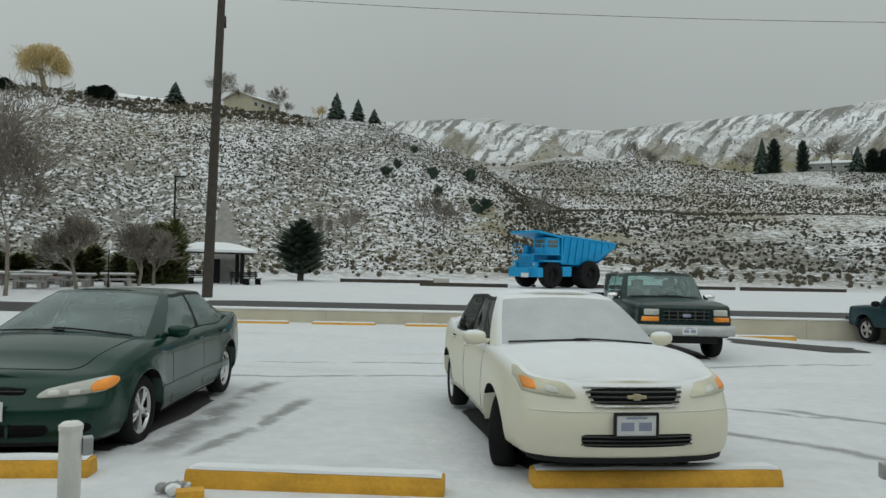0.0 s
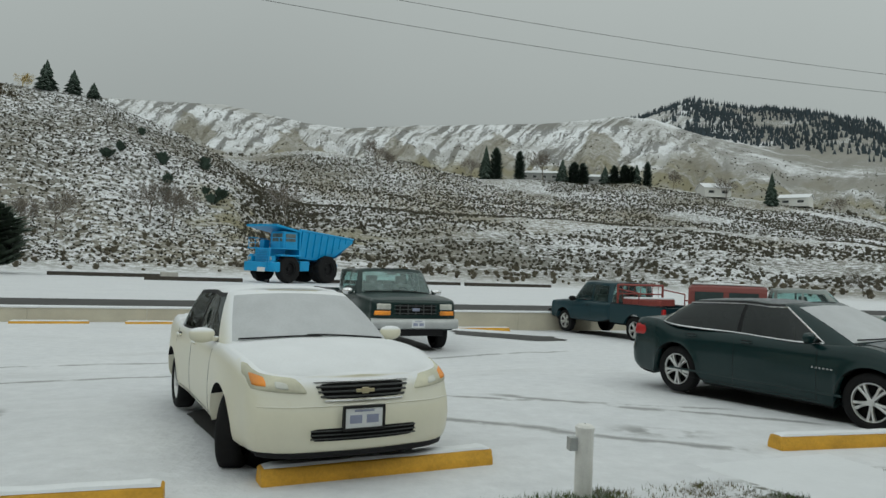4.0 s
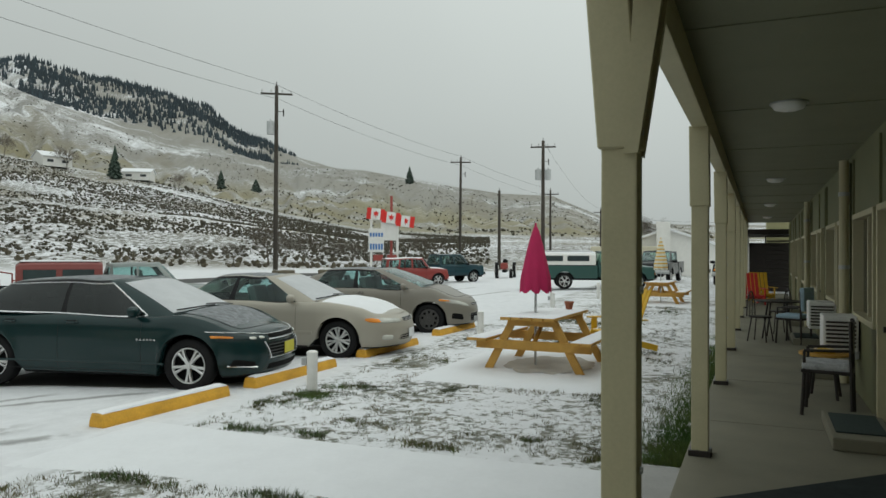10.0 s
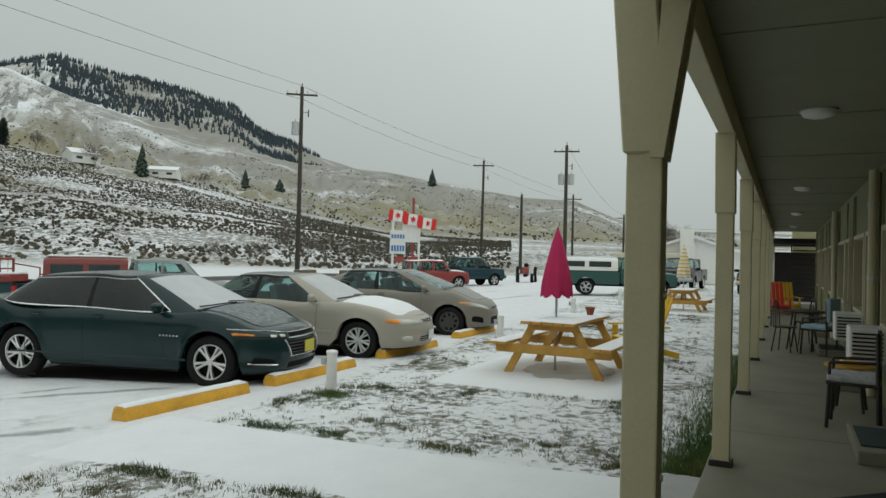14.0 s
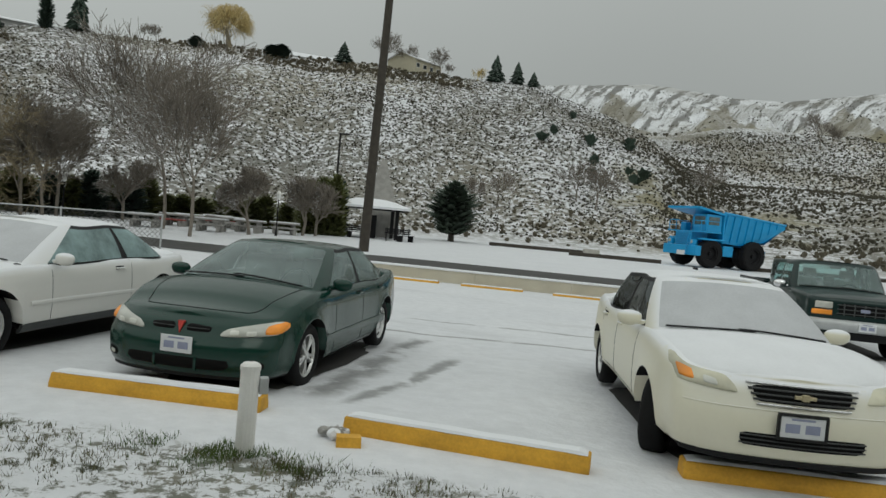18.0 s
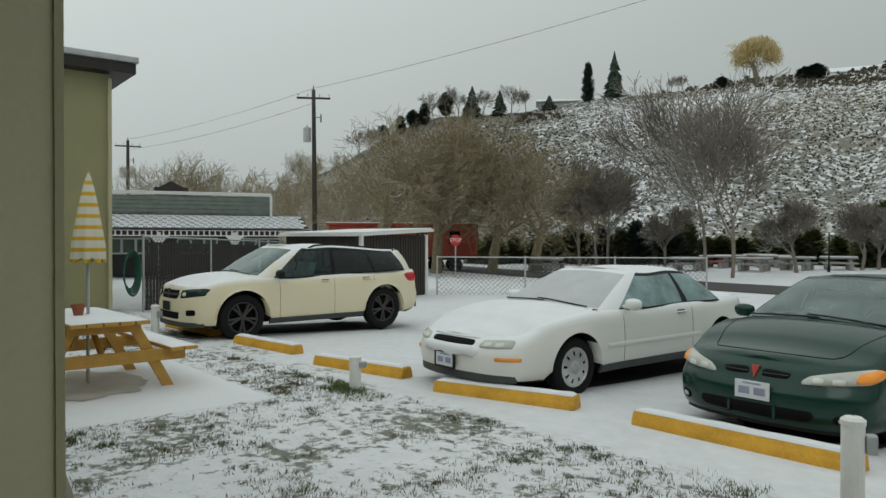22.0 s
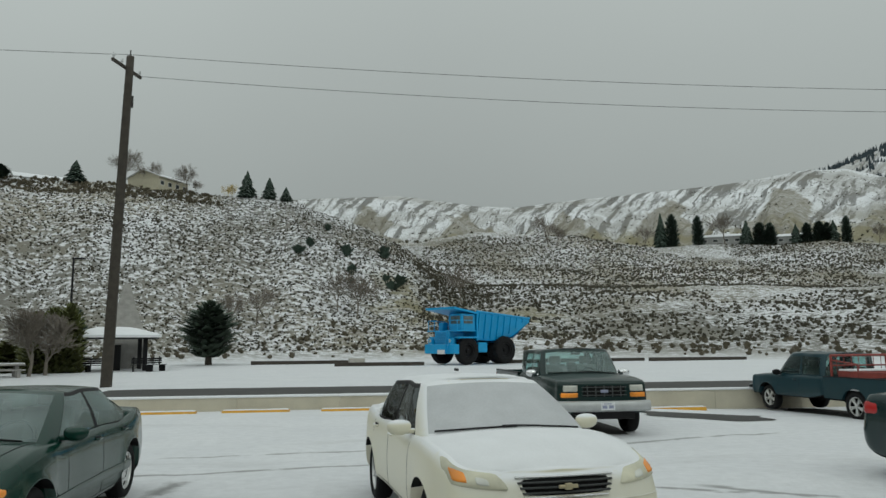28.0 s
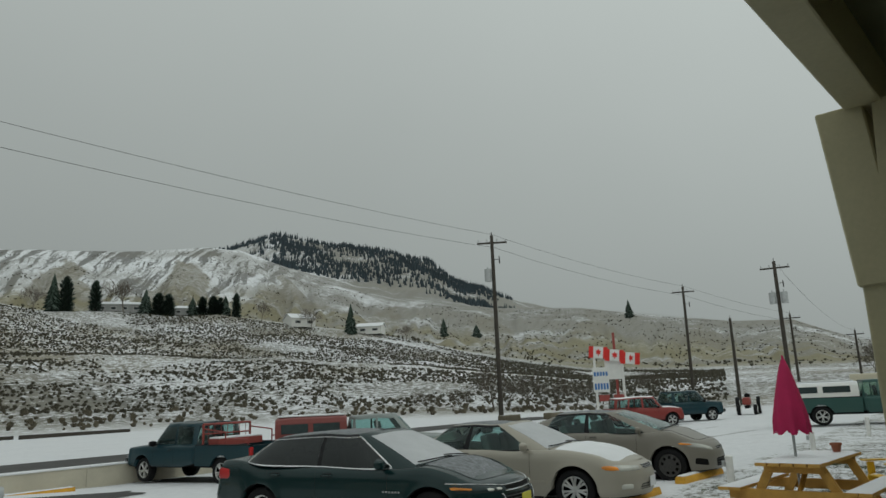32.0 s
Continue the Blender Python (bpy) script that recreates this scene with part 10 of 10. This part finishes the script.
def park():
    shelter()
    for az, d, r in ((14.4, 53, 10), (17.5, 54, -20), (18.6, 54, 20), (13.5, 53, 60)):
        bench(spot(az, d, r), "dark slatted bench by the park shelter")
    first = stone_table(spot(28.4, 47, 15), "grey concrete picnic table under snow", M_STONE)
    for i, (az, d, r) in enumerate([(33.0, 47, 20), (25.6, 49, 10), (30.0, 52, 25), (27.0, 52, 0), (23.0, 50, 30), (43.6, 46, 10), (29.5, 57, 5)]):
        copy_thing(first, spot(az, d, r))
    stone_table(spot(31.0, 51, 12), "concrete table with faded red benches", M_REDWOOD)
    stone_table(spot(28.0, 54, 8), "concrete table with faded red benches", M_REDWOOD)
    for az, d in ((23.6, 47), (38.5, 50)):
        park_lamp(spot(az, d), "black park lamp post with a white lantern")
    t = thing("street_lamp", spot(19.3, 58), "tall dark street lamp with a short arm", "street lamp")
    bm = bmesh.new()
    tube(bm, (0, 0, 0), (0, 0, 8.0), 0.10, 0.07, 8)
    part("mast", bm, M_BLACK, t)
    bm = bmesh.new()
    box(bm, (0.35, 0, 8.0), (0.9, 0.22, 0.12), bevel=0.03)
    part("lamp_head", bm, M_BLACK, t)
    for az, d, h in ((22.2, 58, 1.4), (35.5, 57, 1.2)):
        g = thing("monument_stone", spot(az, d), "pale upright stone in the park", "stone")
        bm = bmesh.new()
        rows = [[bm.verts.new((math.cos(a) * r, math.sin(a) * r * 0.7, z)) for a in [2 * math.pi * i / 10 for i in range(10)]] for r, z in ((0.5, 0), (0.45, h * 0.6), (0.3, h), (0.02, h * 1.1))]
        grid_faces(bm, rows, True)
        part("stone", bm, M_STONE, g, smooth=True)
    # white kiosk seen through the trees
    k = thing("park_kiosk", spot(36.6, 60, 35), "small white-roofed kiosk among the trees", "kiosk")
    bm = bmesh.new()
    box(bm, (0, 0, 1.1), (3.0, 2.2, 2.2))
    part("wall", bm, M_DARKSIDE, k)
    bm = bmesh.new()
    prism(bm, [(-1.9, 2.2), (1.9, 2.2), (0, 3.0)], 'y', -1.4, 1.4)
    part("roof", bm, M_SNOWSOFT, k)


shed()
chain_fence(-17.5, 5.0, -24.2, 12.2, 1.75, "chain-link fence with dark privacy slats by the wing", 0.14, True)
chain_fence(-19.6, 15.2, -13.5, 21.8, 1.3, "chain-link fence running to the road", 0.16)
hose()
neighbour()
stop_sign()
rail_car()
park()


# ---- right side: sign, flags, tractor, house ----
M_FLAGRED = plain("flag_red", (0.62, 0.03, 0.025), 0.8, 0.1, 3, 0.1)
M_FLAGWHITE = plain("flag_white", (0.75, 0.75, 0.73), 0.8, 0.05, 3, 0.1)
M_SIGNBLUE = plain("sign_blue", (0.04, 0.16, 0.42), 0.5, 0.1, 3, 0.0)


def motel_sign():
    az, d = -66.6, 52
    x, y = -math.sin(radians(az)) * d, math.cos(radians(az)) * d
    t = thing("roadside_sign", pose(x, y, 0.0, 0, 0, az + 8), "tall white roadside sign with blue bars", "sign")
    for u in (-0.95, 0.95):
        bm = bmesh.new()
        box(bm, (u, 0, 2.0), (0.16, 0.16, 4.2), bevel=0.01)
        part("sign_post", bm, M_WHITETRIM, t)
    bm = bmesh.new()
    box(bm, (0.35, 0.02, 3.55), (1.2, 0.12, 1.9), bevel=0.01)
    part("tall_panel", bm, M_WHITETRIM, t)
    bm = bmesh.new()
    box(bm, (-0.6, -0.1, 2.6), (1.1, 0.14, 1.7), bevel=0.01)
    part("lower_panel", bm, M_WHITETRIM, t)
    for z, h, n in ((3.0, 0.28, 5), (2.15, 0.42, 5)):
        bm = bmesh.new()
        for k in range(n):
            box(bm, (-1.0 + 0.2 * k, -0.18, z), (0.13, 0.02, h))
        part("sign_bars", bm, M_SIGNBLUE, t, "blue lettering bars")
    for u in (-0.45, 0.55):
        bm = bmesh.new()
        box(bm, (u, -0.06, 1.35), (0.7, 0.1, 0.42), bevel=0.01)
        part("red_board", bm, M_REDWOOD, t)
    bm = bmesh.new()
    box(bm, (0.55, 0.3, 2.9), (0.16, 0.16, 5.9), bevel=0.01)
    part("flag_mast", bm, M_REDWOOD, t)
    for k, (u, z) in enumerate(((-1.3, 4.55), (-0.2, 4.3), (0.85, 4.05))):
        g = new("flag")
        g.parent = t
        g.matrix_basis = pose(u, -0.25, z, 0, 6, 0)
        for j, (a, b, mat) in enumerate(((0.0, 0.32, M_FLAGRED), (0.32, 0.98, M_FLAGWHITE), (0.98, 1.3, M_FLAGRED))):
            bm = bmesh.new()
            rows = []
            for i in range(7):
                q = a + (b - a) * i / 6
                w = 0.07 * math.sin(q * 6 + k)
                rows.append([bm.verts.new((q, w + dy, zz)) for zz, dy in ((-0.4, -0.006), (0.4, -0.006), (0.4, 0.006), (-0.4, 0.006))])
            grid_faces(bm, rows, True)
            bmesh.ops.recalc_face_normals(bm, faces=bm.faces)
            part("flag_panel", bm, mat, g)
        bm = bmesh.new()
        leaf = [(0, 0.26), (0.07, 0.12), (0.2, 0.14), (0.13, -0.02), (0.17, -0.12), (0.03, -0.1), (0.03, -0.24), (-0.03, -0.24), (-0.03, -0.1), (-0.17, -0.12), (-0.13, -0.02), (-0.2, 0.14), (-0.07, 0.12)]
        prism(bm, [(0.65 + px, pz) for px, pz in leaf], 'y', 0.07 * math.sin(0.65 * 6 + k) - 0.03, 0.07 * math.sin(0.65 * 6 + k) - 0.012)
        part("flag_leaf", bm, M_FLAGRED, g)


def tractor():
    t = thing("tractor", spot(-76.2, 57, 10), "small old red and white tractor on the snow", "tractor")
    def add(name, c, s, mat, bev=0.03):
        bm = bmesh.new()
        box(bm, c, s, None, bev)
        part(name, bm, mat, t)
    add("bonnet", (-0.6, 0, 0.95), (1.5, 0.5, 0.5), M_RACKRED, 0.08)
    add("seat_base", (0.7, 0, 0.8), (0.9, 0.6, 0.4), M_WHITETRIM, 0.08)
    add("axle", (0, 0, 0.55), (2.2, 0.3, 0.2), M_BLACK)
    for x, y, r in ((-1.0, 0.55, 0.36), (-1.0, -0.55, 0.36), (0.8, 0.7, 0.62), (0.8, -0.7, 0.62)):
        k = new("wheel")
        k.parent = t
        bm = bmesh.new()
        tube(bm, (x, y - 0.12, r), (x, y + 0.12, r), r, n=20)
        part("tyre", bm, M_RUBBER, k)
        bm = bmesh.new()
        tube(bm, (x, y - 0.14, r), (x, y + 0.14, r), r * 0.62, n=18)
        part("rim", bm, M_WHITETRIM, k)
    bm = bmesh.new()
    tube(bm, (0.2, 0, 1.0), (0.45, 0, 1.35), 0.02, n=6)
    tube(bm, (0.42, 0, 1.3), (0.47, 0, 1.33), 0.2, n=14)
    part("steering_wheel", bm, M_BLACK, t)


def gable_house(name, m, w, dp, h, rise_, wall, label, windows=3, chimney=True, category="house", end_chimney=False):
    t = thing(name, m, label, category, "houses")
    bm = bmesh.new()
    prism(bm, [(-dp / 2, 0), (dp / 2, 0), (dp / 2, h), (0, h + rise_), (-dp / 2, h)], 'x', -w / 2, w / 2)
    part("wall", bm, wall, t)
    for s in (1, -1):
        bm = bmesh.new()
        prism(bm, [(s * (dp / 2 + 0.4), h - 0.4 * rise_ / (dp / 2)), (0, h + rise_), (0, h + rise_ + 0.16), (s * (dp / 2 + 0.4), h + 0.16 - 0.4 * rise_ / (dp / 2))], 'x', -w / 2 - 0.4, w / 2 + 0.4)
        part("roof", bm, M_SNOWSOFT, t, "snow-covered roof pitch")
    for k in range(windows):
        for face, yy in (("f", -dp / 2 - 0.02),):
            wx = -w / 2 + w * (k + 0.5) / windows
            bm = bmesh.new()
            box(bm, (wx, yy, h * 0.55), (w / windows * 0.5, 0.08, h * 0.36), bevel=0.01)
            q = part("window", bm, M_WHITETRIM, t)
            bm = bmesh.new()
            box(bm, (wx, yy - 0.03, h * 0.55), (w / windows * 0.42, 0.06, h * 0.28))
            part("pane", bm, M_GLASSROOM, q)
    if chimney:
        bm = bmesh.new()
        box(bm, (-w / 2 - 0.3, 0.3, (h + rise_) * 0.58) if end_chimney else (w * 0.2, 0.3, h + rise_ * 0.8), (0.6, 1.0, (h + rise_) * 1.18) if end_chimney else (0.7, 0.6, 1.2), bevel=0.02)
        part("chimney", bm, M_WHITETRIM, t)
    return t


def houses():
    gable_house("white_house", spot(-88.4, 62, 4), 10, 7.6, 2.2, 1.3, M_WHITETRIM, "low white house with a broad chimney and snowy roof", end_chimney=True)
    gable_house("crest_house", at_hill(14.0, 152, -0.6, 62), 8.5, 7.5, 2.7, 1.5, M_PALEHOUSE, "pale yellow house on the hill crest", 4, False)
    gable_house("crest_house", at_hill(22.0, 156, -2.2, 30), 8, 6, 2.2, 1.2, M_GREYHOUSE, "grey house low behind the crest", 2, True)
    gable_house("crest_house", at_hill(20.9, 156, -2.2, 10), 6, 6, 2.2, 1.0, M_GREYHOUSE, "grey house low behind the crest", 2, False)
    gable_house("crest_house", at_hill(42.6, 153, -1.5, 45), 9, 6, 2.4, 0.8, M_GREYHOUSE, "long grey house on the hill crest", 4, False)
    gable_house("bench_house", at_hill(-29.5, 268, -0.5, -30), 14, 8, 3.0, 1.2, M_GREYHOUSE, "low house half hidden on the bench", 4, False)
    gable_house("bench_house", at_hill(-34.5, 268, -0.5, -30), 12, 8, 2.8, 1.2, M_GREYHOUSE, "low house half hidden on the bench", 4, False)
    gable_house("bench_house", at_hill(-42.6, 262, -0.3, -20), 9, 8, 3.2, 1.8, M_WHITETRIM, "small white house on the bench", 2, False)
    gable_house("bench_house", at_hill(-48.2, 262, -0.3, -60), 9, 8, 2.8, 1.4, M_WHITETRIM, "small white house on the bench", 2, False)
    c = thing("camper_van", spot(-85.6, 56, 80), "pale yellow camper behind the parked trucks", "camper")
    bm = bmesh.new()
    box(bm, (0, 0, 1.3), (5.0, 2.1, 1.9), bevel=0.12)
    part("body", bm, M_PALEHOUSE, c)
    for k in (-1.4, 0, 1.4):
        bm = bmesh.new()
        box(bm, (k, -1.06, 1.75), (0.9, 0.04, 0.5), bevel=0.02)
        part("window", bm, M_GLASSROOM, c)
    for k in (-1.6, 1.6):
        for s in (1, -1):
            bm = bmesh.new()
            tube(bm, (k, s * 0.85, 0.35), (k, s * 1.0, 0.35), 0.35, n=16)
            part("wheel", bm, M_RUBBER, c)
    bm = bmesh.new()
    for k in range(3):
        box(bm, (46.5 + 3.4 * k, 28.2 - 1.9 * k, 0.18), (2.2, 0.7, 0.5), bevel=0.12)
    tagged(part("low_hedge", bm, M_BUSHWARM, None, "low clipped hedge in the snow", kind="stuff"), category="hedge")


motel_sign()
tractor()
houses()


# ---- grass showing through the snow ----
def blade_mesh(name, blades, mat, label):
    """Thin upright blades from rows of x, y, height, width."""
    rnd = random.Random(len(blades))
    verts, faces = [], []
    for x, y, h, w in blades:
        a = rnd.uniform(0, 6.283)
        c, q = w * math.cos(a), w * math.sin(a)
        b = len(verts)
        verts += [(x - c, y - q, -0.004), (x + c, y + q, -0.004), (x + rnd.gauss(0, 0.4 * h), y + rnd.gauss(0, 0.4 * h), h)]
        faces.append((b, b + 1, b + 2))
    me = bpy.data.meshes.new(name)
    me.from_pydata(verts, [], faces)
    me.materials.append(mat)
    tagged(new(name, me), label, "grass", kind="stuff")


def on_lawn(x, y):
    if 4.62 < x < 6.15 or y > 4.80 - 0.004 * (x - 2) ** 2:
        return False
    return not ((abs(x - 10.75) < 1.8 and abs(y - 2.15) < 1.4) or (abs(x + 8.9) < 1.85 and abs(y - 2.0) < 1.5))


def grass():
    rnd = random.Random(77)
    dry, lush = [], []
    for _ in range(95000):
        x, y = rnd.uniform(-16, 24), rnd.uniform(0.3, 4.9)
        if not on_lawn(x, y) or (abs(x) > 10 and rnd.random() < 0.4):
            continue
        g = 0.5 * noise.noise((x * 0.7, y * 0.7, 2.0)) + 0.55 * noise.noise((x * 2.3, y * 2.3, 6.0)) + 0.5 * noise.noise((x * 6.5, y * 6.5, 1.0))
        if g < rnd.uniform(-0.12, 0.42):
            continue
        tall = 1.25 if g > 0.45 else 0.9
        for _ in range(9 if g > 0.35 else 5):
            dry.append((x + rnd.gauss(0, 0.020), y + rnd.gauss(0, 0.020), rnd.uniform(0.014, 0.046) * tall, rnd.uniform(0.002, 0.0045)))
        for _ in range(8 if g > 0.5 else 0):
            lush.append((x + rnd.gauss(0, 0.03), y + rnd.gauss(0, 0.03), rnd.uniform(0.02, 0.05), rnd.uniform(0.002, 0.004)))
    # greener tufts round the posts, along the path and beside the walkway
    for bx, by in BOLLARDS:
        for _ in range(2200):
            x, y = bx + rnd.gauss(-0.12, 0.30), by + rnd.gauss(-0.12, 0.14)
            if noise.noise((x * 3, y * 3, 8.0)) > -0.15 and y < by + 0.12:
                lush.append((x, y, rnd.uniform(0.02, 0.055), rnd.uniform(0.002, 0.0045)))
    for _ in range(9000):
        x, y = rnd.choice((4.60, 6.17)) + rnd.gauss(0, 0.06), rnd.uniform(0.6, 4.6)
        if noise.noise((x * 2, y * 1.6, 4.0)) > -0.05:
            (lush if rnd.random() < 0.4 else dry).append((x, y, rnd.uniform(0.02, 0.06), rnd.uniform(0.002, 0.005)))
    for _ in range(30000):
        x = 6.25 + 9.5 * rnd.random() ** 1.6
        y = -0.02 - 0.09 * (x - 6.2) + abs(rnd.gauss(0, 0.24))
        if noise.noise((x * 1.5, y * 1.5, 3.0)) > -0.28:
            lush.append((x, y, rnd.uniform(0.03, 0.085), rnd.uniform(0.002, 0.005)))
    blade_mesh("grass", dry, M_GRASS, "dry winter grass poking through thin snow")
    blade_mesh("green_grass", lush, M_GREENGRASS, "green grass tufts standing in thin snow")


def grass_mat(name, dark, light):
    m, n, l, p = nodes_of(name)
    g = n.new("ShaderNodeNewGeometry")
    c1 = ramp(n, l, noise_at(n, l, g.outputs["Position"], 0.9, 4), [(0.40, dark), (0.60, light)])
    k = n.new("ShaderNodeMapRange")
    k.inputs["To Min"].default_value, k.inputs["To Max"].default_value = 0.6, 1.5
    l.new(g.outputs["Random Per Island"], k.inputs["Value"])
    l.new(mix_rgb(n, l, 1.0, c1, k.outputs[0], 'MULTIPLY'), p.inputs["Base Color"])
    p.inputs["Roughness"].default_value = 0.8
    return m


M_GRASS = grass_mat("winter_grass", (0.055, 0.062, 0.024), (0.14, 0.12, 0.06))
M_GREENGRASS = grass_mat("green_grass", (0.040, 0.088, 0.012), (0.085, 0.115, 0.024))
grass()


def rocks():
    t = thing("stone_pile", pose(-1.75, 5.42, -0.02), "grey stones under snow beside a parking stop", "stones")
    rnd = random.Random(4)
    for k, (x, y, r, mat) in enumerate(((0.0, 0, 0.05, M_STONE), (0.10, -0.06, 0.055, M_SNOWSOFT), (0.06, 0.08, 0.045, M_STONE), (0.14, 0.03, 0.05, M_STONE))):
        bm = bmesh.new()
        bmesh.ops.create_icosphere(bm, subdivisions=2, radius=r)
        for v in bm.verts:
            v.co *= rnd.uniform(0.82, 1.15)
            v.co.z *= 0.75
            v.co += Vector((x, y, r * 0.55))
        part("stone", bm, mat, t)
    b = thing("broken_stop", pose(-1.52, 5.28, -0.03, 0, 0, 20), "broken end of a yellow parking stop", "parking stop")
    bm = bmesh.new()
    prism(bm, [(-0.07, 0), (0.07, 0), (0.05, 0.07), (-0.05, 0.07)], 'x', -0.08, 0.10)
    part("block", bm, M_YELLOW, b)
    # dark open asphalt where a car stood
    for x, y, sx, sy, r in ((9.9, 19.2, 3.4, 2.0, -14), (1.42, 7.7, 1.5, 3.4, 6), (-3.3, 8.3, 1.5, 3.6, 0), (8.5, 7.5, 1.5, 3.8, 8), (-6.5, 7.7, 1.5, 4.0, 0), (11.6, 6.9, 1.5, 3.8, 6), (15.5, 6.7, 1.5, 3.8, 6), (-12.9, 6.4, 1.5, 4.0, -6), (5.4, 17.4, 1.6, 4.6, 0), (14.4, 19.7, 1.6, 4.4, 0)):
        bm = bmesh.new()
        k = 44
        ring = []
        for i in range(k):
            a = 2 * math.pi * i / k
            q = 1 + 0.16 * noise.noise((math.cos(a) * 2.2 + x, math.sin(a) * 2.2 + y, 3)) + 0.08 * noise.noise((math.cos(a) * 7 + x, math.sin(a) * 7 + y, 3))
            c, s = math.cos(a), math.sin(a)
            px = math.copysign(abs(c) ** 0.5, c) * sx / 2 * q
            py = math.copysign(abs(s) ** 0.5, s) * sy / 2 * q
            ca, sa = math.cos(radians(r)), math.sin(radians(r))
            wx, wy = x + px * ca - py * sa, y + px * sa + py * ca
            ring.append(bm.verts.new((wx, wy, lot_z(wy, wx) + 0.011)))
        bm.faces.new(ring)
        tagged(part("bare_asphalt", bm, M_ASPHALT, None, "bare wet asphalt patch in the snowy lot", kind="structure"), category="asphalt")


rocks()
